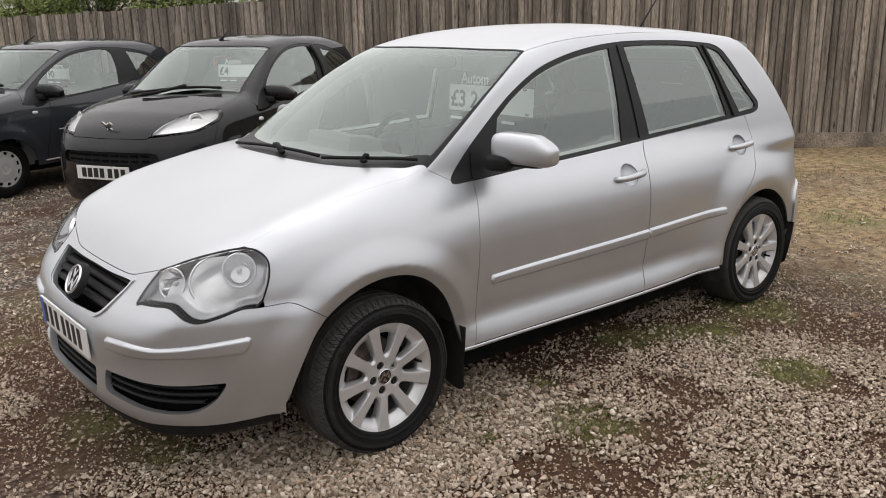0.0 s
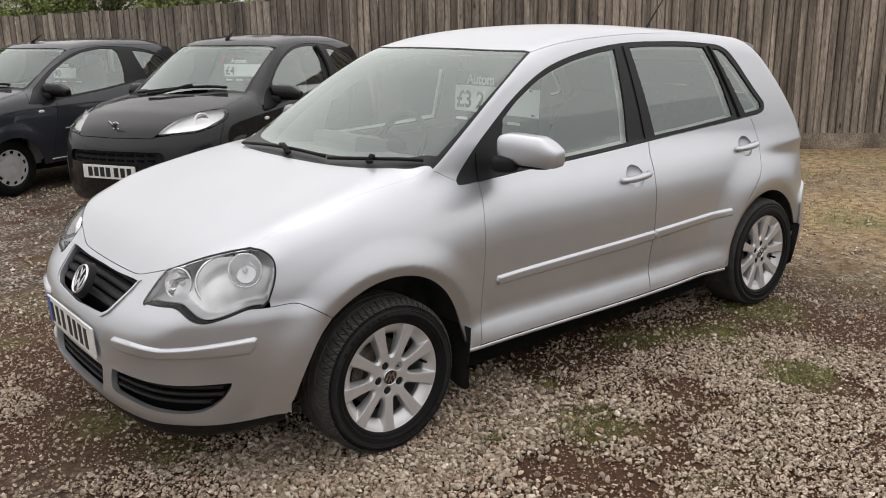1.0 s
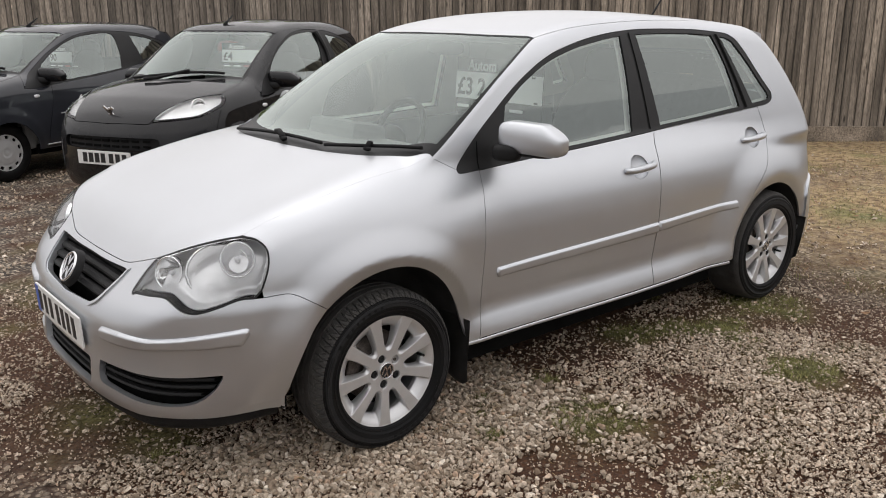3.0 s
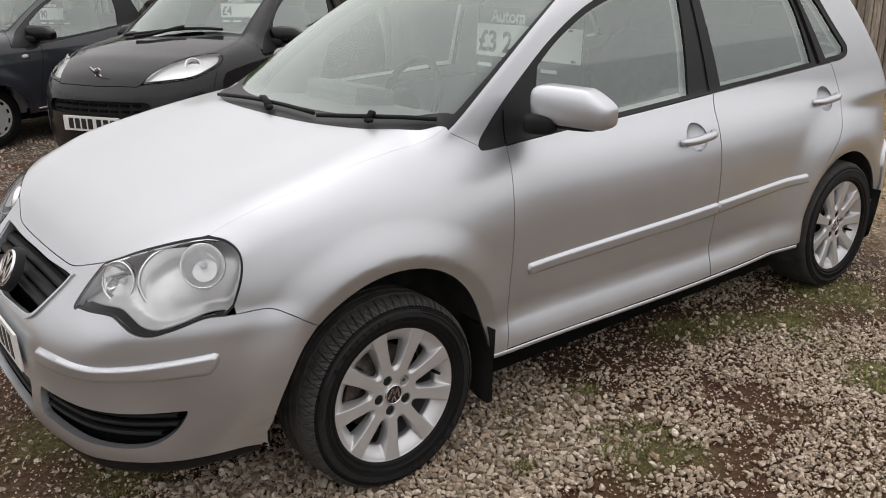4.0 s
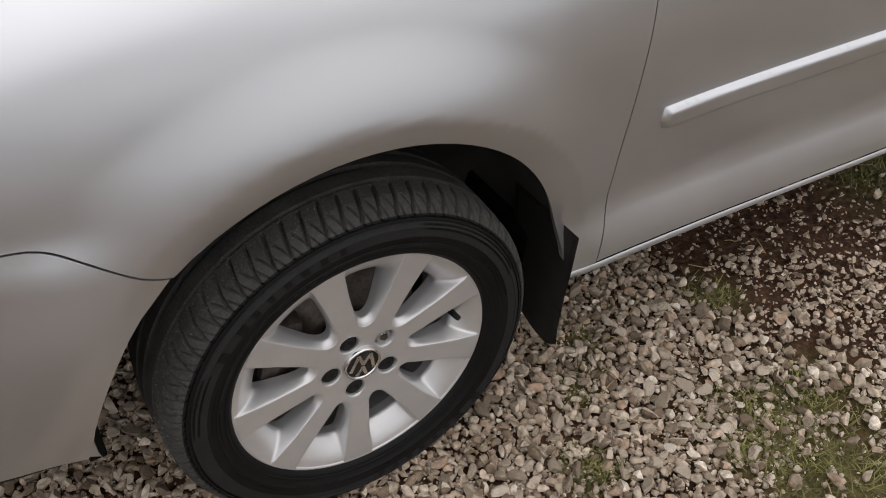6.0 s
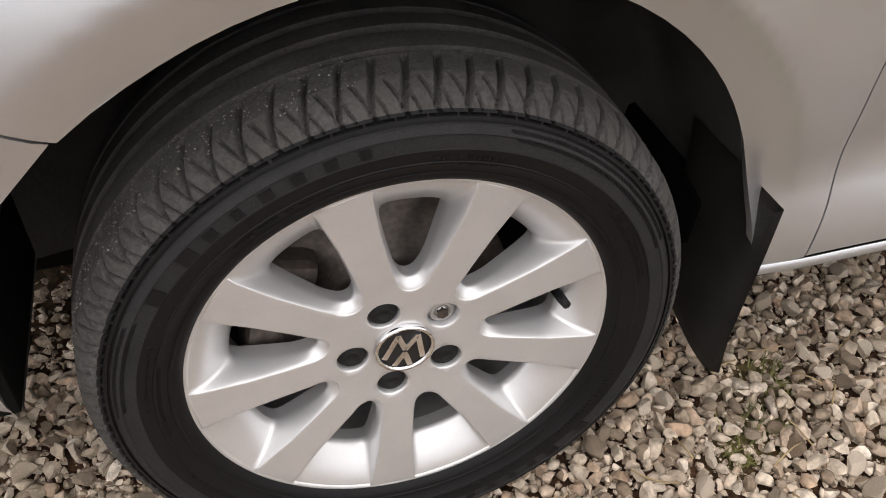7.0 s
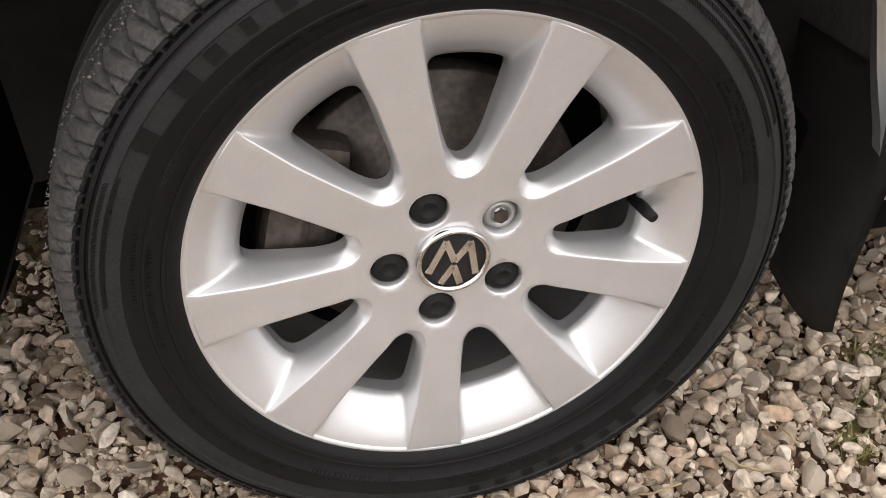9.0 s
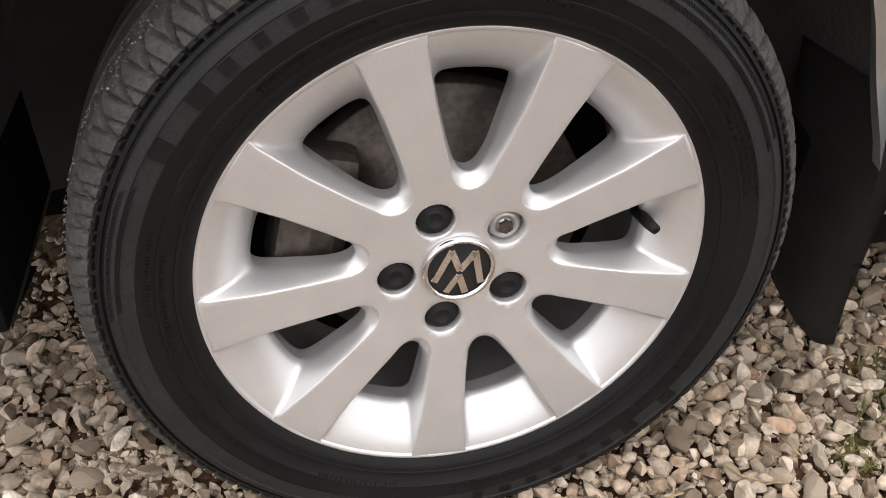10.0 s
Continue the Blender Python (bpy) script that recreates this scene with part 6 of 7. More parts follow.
    # wiper, aerial, mirrors, marker lamp, door strip
    line = snap(f, np.linspace((0.30, -0.44, 1.04), (0.09, 0.36, 1.03), 9)) + (0, 0, 0.02)
    v, fc = tube(line, 0.012, 6)
    wp = part_mesh("wiper", mesh_of("wiper", v, fc), PLASTIC, car, "single black wiper")
    v, fc = tube([line[3] + (0, 0, 0.02), (0.02, 0.05, 1.02), (-0.0, 0.16, 1.01)], [0.012, 0.014, 0.018], 6)
    part_mesh("wiper_arm", mesh_of("wiper_arm", v, fc), PLASTIC, wp)
    v, fc = tube([(0.96, 0, 1.425), (0.99, 0, 1.455), (1.09, 0, 1.515)], [0.022, 0.012, 0.005], 8)
    part_mesh("aerial", mesh_of("aerial", v, fc), PLASTIC, car, "short black roof aerial")
    for s in (-1, 1):
        mm = pose(0.47 + dx, -0.70, 0.925, 0, 0, 10)
        door_mirror(car, mm if s < 0 else Matrix.Diagonal((1, -1, 1, 1)) @ mm, BLACK_PAINT, 1.08)
    y0 = float(cast(f, ("tilt", 0), np.array([[0.36, 0.79]]))[0, 1])
    v, fc = blob(pose(0.36, y0, 0.79), 0.035, 0.012, 0.016, 2.2, 16, 10)
    part_mesh("marker_lamp", mesh_of("marker_lamp", v, fc), BULB, car, "small clear side marker lamp")
    strip = side([(0.60, 0.60), (1.1, 0.625), (1.62, 0.65)], 0.05) - (0, 0.006, 0)
    v, fc = tube(strip, 0.006, 6)
    part_mesh("door_strip", mesh_of("door_strip", v, fc), ALLOY_DULL if doors == 3 else TRIM, car)
    sill = side([(0.40, 0.31), (1.0, 0.315), (1.70, 0.32)], 0.05) - (0, 0.006, 0)
    v, fc = tube(sill, 0.008, 6)
    part_mesh("sill_strip", mesh_of("sill_strip", v, fc), ALLOY_DULL if doors == 3 else TRIM, car)
    if doors == 5:
        gap = side([(1.62, 1.36), (1.68, 1.15), (1.65, 0.985)], 0.05) - (0, 0.012, 0)
        v, fc = tube(gap, 0.02, 6)
        part_mesh("pillar", mesh_of("pillar", v, fc), TRIM, car)
    for x0, w0, turn in ((0, -0.705, 0), (2.34, -0.705, 0), (0, 0.705, 180), (2.34, 0.705, 180)):
        city_wheel(car, pose(x0, w0, 0.277, 0, 17 * (x0 + 1), turn))
    # dark inside and cabin
    for s in (-1, 1):
        bm = bmesh.new()
        box(bm, pose(1.05, s * 0.66, 0.58), 1.60, 0.05, 0.62, 0.02)
        part("door_lining", bm, CABIN, car)
    # near-black boxes keep the underside and arches as dark as their shade
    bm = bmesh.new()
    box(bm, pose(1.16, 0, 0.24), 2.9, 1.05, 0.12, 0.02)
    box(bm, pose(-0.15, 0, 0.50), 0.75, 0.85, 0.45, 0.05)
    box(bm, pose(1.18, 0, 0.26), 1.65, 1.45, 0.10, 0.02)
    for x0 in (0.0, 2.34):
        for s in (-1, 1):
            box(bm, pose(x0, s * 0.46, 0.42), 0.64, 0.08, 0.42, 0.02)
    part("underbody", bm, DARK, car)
    bm = bmesh.new()
    box(bm, pose(0.48, 0, 0.82, 0, 8, 0), 0.50, 1.30, 0.26, 0.05)
    part("dashboard", bm, CABIN, car)
    for yy in (-0.34, 0.34):
        v, fc = blob(pose(1.35, yy, 0.82, 0, 14, 0), 0.08, 0.23, 0.36, 3.0)
        st = part_mesh("front_seat", mesh_of("front_seat", v, fc), SEAT, car, "cloth front seat")
        v, fc = blob(pose(1.15, yy, 0.55), 0.25, 0.23, 0.08, 3.0)
        part_mesh("cushion", mesh_of("cushion", v, fc), SEAT, st)
        v, fc = blob(pose(1.46, yy, 1.19), 0.05, 0.12, 0.08, 3.0)
        part_mesh("headrest", mesh_of("headrest", v, fc), SEAT if doors == 3 or yy < 0 else RED, st)
    v, fc = blob(pose(2.1, 0, 0.78, 0, 14, 0), 0.08, 0.58, 0.28, 3.0)
    part_mesh("rear_seat", mesh_of("rear_seat", v, fc), SEAT, car)
    panel("headliner", backed(f, 0.035), mirror_loop(np.vstack([top_f[::-1], rail[::-1][1:], top_r[::-1][1:]])), ("tilt", 90), LINING, car, step=0.1, gap=0.01, fold=0, centre=0.0)
    price_sign(m @ (pose(0.86, -0.25, 1.160, -4, 0, -90) if doors == 5 else pose(1.02, -0.38, 1.12, -4, 0, -90)), "white price card inside a black car", price, 0.46 if doors == 5 else 0.34)
    tagged(car, group="city cars parked beside the fence")
    return car


COVER = material("silver_plastic_cover", (0.48, 0.48, 0.48), 0.45, 0.2, spread=0.08, scale=12)
REFLECTOR_SOFT = material("bright_lamp_reflector", (0.95, 0.95, 0.95), 0.22, 0.55, spread=0.06, scale=30)
city_car(pose(1.19, 4.89, -0.066, 0, 0, 28.5), BLACK_PAINT, 0.10, "small black five-door car parked beside the fence", 5, "£4")
city_car(pose(0.06, 7.40, -0.090, 0, 0, 23.2), GREY_PAINT, 0.0, "small dark three-door car with silver wheel covers", 3, "90")


# ---- ground ----
def ground_z(x, y):
    return -0.10 * ease(2.6, 6.6, 0.35 * x + 0.94 * y)


MOSS_SPOTS = ((0.70, -0.33, 0.18), (0.34, -0.18, 0.055), (0.46, 0.0, 0.035), (1.76, 0.03, 0.13), (1.95, -0.08, 0.13), (1.74, -0.62, 0.15), (0.82, 0.03, 0.07), (1.55, 0.14, 0.14), (0.415, -0.03, 0.03), (0.52, 0.07, 0.035), (0.60, -0.30, 0.06), (-0.62, 0.55, 0.14), (-0.72, 0.95, 0.16), (2.4, 0.0, 0.2))
SOIL_SPOTS = ((0.62, 0.22, 0.09), (0.95, 0.20, 0.13), (1.55, 0.22, 0.14), (2.51, -0.33, 0.32), (2.29, -0.02, 0.28), (0.88, -0.53, 0.08), (0.34, -0.42, 0.10), (0.46, -0.66, 0.15), (1.75, -0.82, 0.16), (2.40, -0.64, 0.22), (1.10, 0.12, 0.12), (1.30, 0.17, 0.15), (-0.82, 2.05, 0.40), (-0.95, 1.10, 0.18), (-0.70, 0.70, 0.16), (0.82, 0.10, 0.10), (3.40, 0.0, 0.50), (1.25, -0.52, 0.07), (0.70, -0.72, 0.07), (-0.75, 1.45, 0.14), (1.85, 0.14, 0.17), (2.05, 0.06, 0.16), (2.15, -0.20, 0.16), (1.20, 0.04, 0.09), (0.72, 0.10, 0.09), (1.30, -0.36, 0.06), (2.35, -0.42, 0.18))
STONY_SPOTS = ((1.78, -0.18, 0.16), (1.18, -0.75, 0.2), (1.07, -0.20, 0.14), (0.95, -0.38, 0.18), (0.64, -0.56, 0.12), (1.55, -0.35, 0.28), (1.95, -0.35, 0.20), (2.1, -0.75, 0.25), (0.99, -0.88, 0.22), (1.43, -0.17, 0.24), (1.07, -1.14, 0.25), (0.54, -0.08, 0.12), (1.12, -0.10, 0.16), (-0.12, -0.20, 0.20), (-0.84, 0.45, 0.14), (0.20, -0.30, 0.16), (1.95, -0.95, 0.25), (1.45, -0.95, 0.22), (0.75, -1.05, 0.2), (2.25, -1.1, 0.3), (-1.05, 1.35, 0.25))


def cloudy(x, y, scale, seed):
    """Smooth chance values in about -1 to 1, for arrays."""
    rng = np.random.default_rng(seed)
    v = np.zeros_like(x, dtype=float)
    for k in range(14):
        a, f, ph = rng.uniform(0, 2 * np.pi), scale * rng.uniform(0.5, 2.2), rng.uniform(0, 2 * np.pi)
        v += np.sin(f * (x * np.cos(a) + y * np.sin(a)) + ph) / 14 * 2.6
    return v


def spots(x, y, places_of):
    """How near a place lies to the middle of any of some rounded spots, 1 to 0, with ragged edges."""
    v = np.zeros_like(x, dtype=float)
    for px, py, r in places_of:
        v = np.maximum(v, np.exp(-((x - px) ** 2 + (y - py) ** 2) / r ** 2))
    return np.clip(v * (1.0 + 0.45 * cloudy(x, y, 16.0, 31) + 0.25 * cloudy(x, y, 45.0, 33)), 0, 1)


def mossy(x, y):
    wild = cloudy(x, y, 2.2, 3) * 0.6 + cloudy(x, y, 8.0, 13) * 0.6
    return np.clip(spots(x, y, MOSS_SPOTS) * 1.15 + 0.5 * ease(0.40, 0.95, wild), 0, 1)


def stony(x, y):
    """The share of the ground that loose stones hide, 0 to 1."""
    rough = 0.55 * cloudy(x, y, 2.4, 5) + 0.40 * cloudy(x, y, 7.0, 15) + 0.35 * cloudy(x, y, 20.0, 25)
    rough = rough + 1.15 * spots(x, y, STONY_SPOTS) - 1.2 * spots(x, y, SOIL_SPOTS) - 1.0 * spots(x, y, MOSS_SPOTS)
    return ease(-0.62, 0.50, rough)


def ground_material():
    m = bpy.data.materials.new("gravelly_soil")
    m.use_nodes = True
    n, l = m.node_tree.nodes, m.node_tree.links
    b = n["Principled BSDF"]
    b.inputs["Roughness"].default_value = 0.95
    co = n.new("ShaderNodeTexCoord").outputs["Object"]

    def noise_at(scale, detail=6.0):
        t = n.new("ShaderNodeTexNoise")
        t.inputs["Scale"].default_value, t.inputs["Detail"].default_value = scale, detail
        l.new(co, t.inputs["Vector"])
        return t.outputs["Fac"]

    def mixed(fac, a, c):
        t = n.new("ShaderNodeMix")
        t.data_type = "RGBA"
        for val, nm in ((a, "A"), (c, "B")):
            if isinstance(val, tuple):
                t.inputs[nm].default_value = (*val, 1)
            else:
                l.new(val, t.inputs[nm])
        l.new(fac, t.inputs["Factor"])
        return t.outputs["Result"]

    def span(v, a, c):
        t = n.new("ShaderNodeMapRange")
        t.inputs["From Min"].default_value, t.inputs["From Max"].default_value = a, c
        l.new(v, t.inputs["Value"])
        return t.outputs[0]

    def attr(nm):
        t = n.new("ShaderNodeAttribute")
        t.attribute_name = nm
        return t.outputs["Fac"]
    soil = mixed(span(noise_at(130, 9.0), 0.35, 0.65), (0.032, 0.0135, 0.0066), (0.100, 0.042, 0.018))
    cells = n.new("ShaderNodeTexVoronoi")
    cells.inputs["Scale"].default_value = 42
    l.new(co, cells.inputs["Vector"])
    pebble = mixed(span(cells.outputs["Color"], 0.1, 0.9), (0.10, 0.076, 0.054), (0.50, 0.42, 0.325))
    pebble = mixed(span(cells.outputs["Distance"], 0.35, 0.6), pebble, (0.045, 0.035, 0.028))
    base = mixed(span(noise_at(3.0), 0.36, 0.58), soil, pebble)
    near = mixed(attr("far"), soil, base)
    moss = mixed(span(noise_at(70), 0.3, 0.7), (0.062, 0.054, 0.016), (0.170, 0.145, 0.048))
    col = mixed(attr("moss"), near, moss)
    straw = mixed(span(noise_at(14), 0.35, 0.65), (0.15, 0.092, 0.050), (0.48, 0.355, 0.19))
    straw = mixed(span(noise_at(1.1, 3.0), 0.52, 0.66), straw, mixed(span(noise_at(24), 0.3, 0.7), (0.08, 0.088, 0.028), (0.28, 0.26, 0.10)))
    straw = mixed(span(noise_at(80), 0.62, 0.72), straw, (0.42, 0.33, 0.22))
    col = mixed(attr("straw"), col, straw)
    l.new(col, b.inputs["Base Color"])
    bp = n.new("ShaderNodeBump")
    bp.inputs["Strength"].default_value, bp.inputs["Distance"].default_value = 0.8, 0.012
    h = n.new("ShaderNodeMath")
    h.operation = "SUBTRACT"
    l.new(noise_at(60), h.inputs[0])
    l.new(cells.outputs["Distance"], h.inputs[1])
    l.new(h.outputs[0], bp.inputs["Height"])
    l.new(bp.outputs[0], b.inputs["Normal"])
    return m


GROUND = ground_material()


def axis(fine_lo, fine_hi, step, far):
    inner = np.arange(fine_lo, fine_hi + 1e-6, step)
    grow = step * 1.25 ** np.arange(1, 60)
    out = np.cumsum(grow)
    out = out[out < far]
    return np.concatenate([(fine_lo - out)[::-1], inner, fine_hi + out])


gx, gy = axis(-1.8, 4.2, 0.04, 1500), axis(-2.2, 3.4, 0.04, 1500)
X, Y = np.meshgrid(gx, gy, indexing="ij")
near_zone = ease(9, 6, np.hypot(X - 1, Y))
Z = ground_z(X, Y) + near_zone * (0.006 * cloudy(X, Y, 3.0, 8) + 0.004 * cloudy(X, Y, 15.0, 9)) - 0.008
nu, nv = X.shape
me = bpy.data.meshes.new("ground")
i, j = np.meshgrid(np.arange(nu - 1), np.arange(nv - 1), indexing="ij")
quads = np.stack([i * nv + j, (i + 1) * nv + j, (i + 1) * nv + j + 1, i * nv + j + 1], 2).reshape(-1, 4)
me.from_pydata(np.stack([X, Y, Z], 2).reshape(-1, 3).tolist(), [], quads.tolist())
me.update()
me.shade_smooth()
moss_here = mossy(X, Y)
straw_here = np.clip(np.maximum(ease(2.7, 4.2, X) * ease(-2.6, -0.9, Y), ease(6.5, 9.0, Y) * 0.6) * (0.85 + 0.4 * cloudy(X, Y, 1.6, 77)), 0, 1)
for nm, val in (("moss", moss_here), ("straw", straw_here), ("far", ease(-0.9, 0.1, np.maximum(np.abs(X - 0.8) - 2.5, np.abs(Y - 0.4) - 2.5) + 0.3 * cloudy(X, Y, 2.5, 91)))):
    at = me.attributes.new(nm, "FLOAT", "POINT")
    at.data.foreach_set("value", val.astype(np.float32).ravel())
ground = part_mesh("ground", me, GROUND)
tagged(ground, "brown soil with gravel, moss and dry grass", "ground", kind="structure")


def stone_material(single=False):
    """Limestone whose tone differs from stone to stone; single: for stones that are objects of their own."""
    m = bpy.data.materials.new("crushed_limestone")
    m.use_nodes = True
    n, l = m.node_tree.nodes, m.node_tree.links
    b = n["Principled BSDF"]
    b.inputs["Roughness"].default_value = 0.85
    isl = n.new("ShaderNodeObjectInfo").outputs["Random"] if single else n.new("ShaderNodeNewGeometry").outputs["Random Per Island"]
    ramp = n.new("ShaderNodeValToRGB")
    cols = [(0.0, (0.19, 0.134, 0.089)), (0.25, (0.34, 0.268, 0.196)), (0.5, (0.49, 0.402, 0.310)), (0.76, (0.63, 0.532, 0.424)), (0.86, (0.44, 0.302, 0.205)), (1.0, (0.78, 0.688, 0.576))]
    while len(ramp.color_ramp.elements) < len(cols):
        ramp.color_ramp.elements.new(0.5)
    for e, (p, c) in zip(ramp.color_ramp.elements, cols):
        e.position, e.color = p, (*c, 1)
    l.new(isl, ramp.inputs[0])
    co = n.new("ShaderNodeTexCoord").outputs["Object"]
    t = n.new("ShaderNodeTexNoise")
    t.inputs["Scale"].default_value, t.inputs["Detail"].default_value = 95, 9
    l.new(co, t.inputs["Vector"])
    r = n.new("ShaderNodeMapRange")
    r.inputs["From Min"].default_value, r.inputs["From Max"].default_value = 0.3, 0.7
    r.inputs["To Min"].default_value, r.inputs["To Max"].default_value = 0.56, 1.28
    l.new(t.outputs["Fac"], r.inputs["Value"])
    mul = n.new("ShaderNodeVectorMath")
    mul.operation = "SCALE"
    l.new(ramp.outputs[0], mul.inputs[0])
    l.new(r.outputs[0], mul.inputs["Scale"])
    l.new(mul.outputs[0], b.inputs["Base Color"])
    bp = n.new("ShaderNodeBump")
    bp.inputs["Strength"].default_value, bp.inputs["Distance"].default_value = 0.65, 0.003
    t2 = n.new("ShaderNodeTexNoise")
    t2.inputs["Scale"].default_value, t2.inputs["Detail"].default_value = 320, 5
    l.new(co, t2.inputs["Vector"])
    l.new(t2.outputs["Fac"], bp.inputs["Height"])
    l.new(bp.outputs[0], b.inputs["Normal"])
    return m


STONE = stone_material()


def base_stones(level, count, seed):
    """Chipped angular stones about the origin, one unit across."""
    out = []
    rng = np.random.default_rng(seed)
    for _ in range(count):
        bm = bmesh.new()
        bmesh.ops.create_icosphere(bm, subdivisions=level, radius=0.5)
        v = np.array([x.co for x in bm.verts])
        # cut by chance planes for facets
        for _k in range(9):
            nrm = rng.normal(size=3)
            nrm /= np.linalg.norm(nrm)
            h = rng.uniform(0.16, 0.39)
            over = np.maximum(v @ nrm - h, 0)
            v = v - over[:, None] * nrm
        v += rng.normal(scale=0.011, size=v.shape)
        f = np.array([[x.index for x in q.verts] for q in bm.faces])
        bm.free()
        out.append((v, f))
    return out


def scatter(name, px, py, size, shapes, seed, lift, sharp=38, tall=1.0):
    """Stones at the given places joined into one mesh."""
    rng = np.random.default_rng(seed)
    which = rng.integers(0, len(shapes), len(px))
    verts, faces, base = [], [], 0
    for w, (sv, sf) in enumerate(shapes):
        m = which == w
        k = int(m.sum())
        if not k:
            continue
        a, t1, t2 = rng.uniform(0, 2 * np.pi, k), rng.normal(0, 0.45, k), rng.normal(0, 0.45, k)
        s = size[m]
        v = sv[None] * np.stack([s * rng.uniform(0.9, 1.4, k), s * rng.uniform(0.75, 1.1, k), s * tall * rng.uniform(0.60, 0.95, k)], 1)[:, None]
        y, z = v[..., 1] * np.cos(t1)[:, None] - v[..., 2] * np.sin(t1)[:, None], v[..., 1] * np.sin(t1)[:, None] + v[..., 2] * np.cos(t1)[:, None]
        v[..., 1], v[..., 2] = y, z
        x, z = v[..., 0] * np.cos(t2)[:, None] + v[..., 2] * np.sin(t2)[:, None], -v[..., 0] * np.sin(t2)[:, None] + v[..., 2] * np.cos(t2)[:, None]
        v[..., 0], v[..., 2] = x, z
        x, y = v[..., 0] * np.cos(a)[:, None] - v[..., 1] * np.sin(a)[:, None], v[..., 0] * np.sin(a)[:, None] + v[..., 1] * np.cos(a)[:, None]
        v[..., 0], v[..., 1] = x + px[m][:, None], y + py[m][:, None]
        v[..., 2] += (ground_z(px[m], py[m]) + lift[m] * s)[:, None]
        verts.append(v.reshape(-1, 3))
        faces.append((sf[None] + (base + np.arange(k) * len(sv))[:, None, None]).reshape(-1, 3))
        base += k * len(sv)
    v, f = np.vstack(verts), np.vstack(faces)
    me = bpy.data.meshes.new(name)
    me.vertices.add(len(v))
    me.vertices.foreach_set("co", v.astype(np.float32).ravel())
    me.loops.add(f.size)
    me.loops.foreach_set("vertex_index", f.astype(np.int32).ravel())
    me.polygons.add(len(f))
    me.polygons.foreach_set("loop_start", np.arange(0, f.size, 3, dtype=np.int32))
    me.update(calc_edges=True)
    me.set_sharp_from_angle(angle=radians(sharp))
    ob = part_mesh(name, me, STONE)
    return tagged(ob, "loose grey crushed limestone gravel on the ground", "gravel", kind="stuff")


def spread_stones(rng, lo, hi, per_m2, keep):
    n = int((hi[0] - lo[0]) * (hi[1] - lo[1]) * per_m2)
    x, y = rng.uniform(lo[0], hi[0], n), rng.uniform(lo[1], hi[1], n)
    ok = keep(x, y) > rng.uniform(0, 1, n)
    return x[ok], y[ok]


def settle(x, y, size, taken=(), near=0.31):
    """Which stones find room: the large ones first, none lying inside another."""
    cell, grid, keep = 0.04, collections.defaultdict(list), []
    for px, py, ps in taken:
        grid[int(px // cell), int(py // cell)].append((px, py, ps))
    for i in np.argsort(-size):
        cx, cy, r = int(x[i] // cell), int(y[i] // cell), size[i]
        if all((x[i] - px) ** 2 + (y[i] - py) ** 2 > (near * (r + ps)) ** 2 for u in (-1, 0, 1) for v in (-1, 0, 1) for px, py, ps in grid[cx + u, cy + v]):
            grid[cx, cy].append((x[i], y[i], r))
            keep.append(i)
    return np.array(keep, int)


def stone_share(x, y):
    return np.clip(stony(x, y), 0.14, 1)


rng = np.random.default_rng(11)
in_close = lambda x, y: ease(0.0, -0.25, np.maximum(np.abs(x - 0.15) - 0.90, np.abs(y + 0.20) - 0.65) + 0.06 * cloudy(x, y, 6.0, 63))
in_mid = lambda x, y: ease(0.1, -0.9, np.maximum(np.abs(x - 0.8) - 2.5, np.abs(y - 0.4) - 2.5) + 0.3 * cloudy(x, y, 2.5, 91))
# bare soil behind the bumper; fewer pale stones also imitate its shade
shaded_bare = lambda x, y: np.exp(-((x + 0.29) ** 2 + (y - 0.08) ** 2) / 0.11 ** 2)
in_tight = lambda x, y: ease(0.0, -0.14, np.maximum(np.abs(x - 0.125) - 0.725, np.abs(y) - 0.42) + 0.03 * cloudy(x, y, 9.0, 61))
rng_s = random.Random(12)
SINGLES = []
for k in range(900):
    x0, y0 = rng_s.uniform(0.10, 0.80), rng_s.uniform(-0.30, 0.34)
    if k % 4 == 0:
        x0, y0 = rng_s.uniform(-0.55, -0.05), rng_s.uniform(0.10, 0.36)
    size = rng_s.uniform(0.018, 0.033)
    if math.hypot(x0, max(0.0, abs(y0 - 0.08) - 0.10)) > 0.11 and all((x0 - a) ** 2 + (y0 - b) ** 2 > (0.5 * (size + c)) ** 2 for a, b, c in SINGLES) and len(SINGLES) < 290:
        SINGLES.append((x0, y0, size))
x, y = spread_stones(rng, (-0.60, -0.42), (0.85, 0.42), 30000, in_tight)
s = 0.008 + 0.024 * rng.beta(1.3, 2.4, len(x))
kept = settle(x, y, s, SINGLES)
kept = kept[rng.uniform(size=len(kept)) < np.maximum(stone_share(x[kept], y[kept]), 0.92 - 0.80 * mossy(x[kept], y[kept])) * (1 - 0.5 * shaded_bare(x[kept], y[kept]))]
scatter("gravel_tight", x[kept], y[kept], s[kept], base_stones(2, 14, 7), 32, rng.uniform(0.05, 0.42, len(kept)))
x, y = spread_stones(rng, (-0.60, -0.42), (0.85, 0.42), 9000, lambda a, b: in_tight(a, b) * (1 - 0.6 * mossy(a, b)))
scatter("gravel_bed", x, y, rng.uniform(0.010, 0.020, len(x)), base_stones(1, 12, 8), 35, rng.uniform(-0.15, 0.05, len(x)), 24)
x, y = spread_stones(rng, (-0.60, -0.42), (0.85, 0.42), 7000, in_tight)
scatter("gravel_chips", x, y, 0.004 + 0.006 * rng.beta(1.4, 2.0, len(x)), base_stones(1, 12, 6), 31, rng.uniform(0.0, 0.25, len(x)), 22)
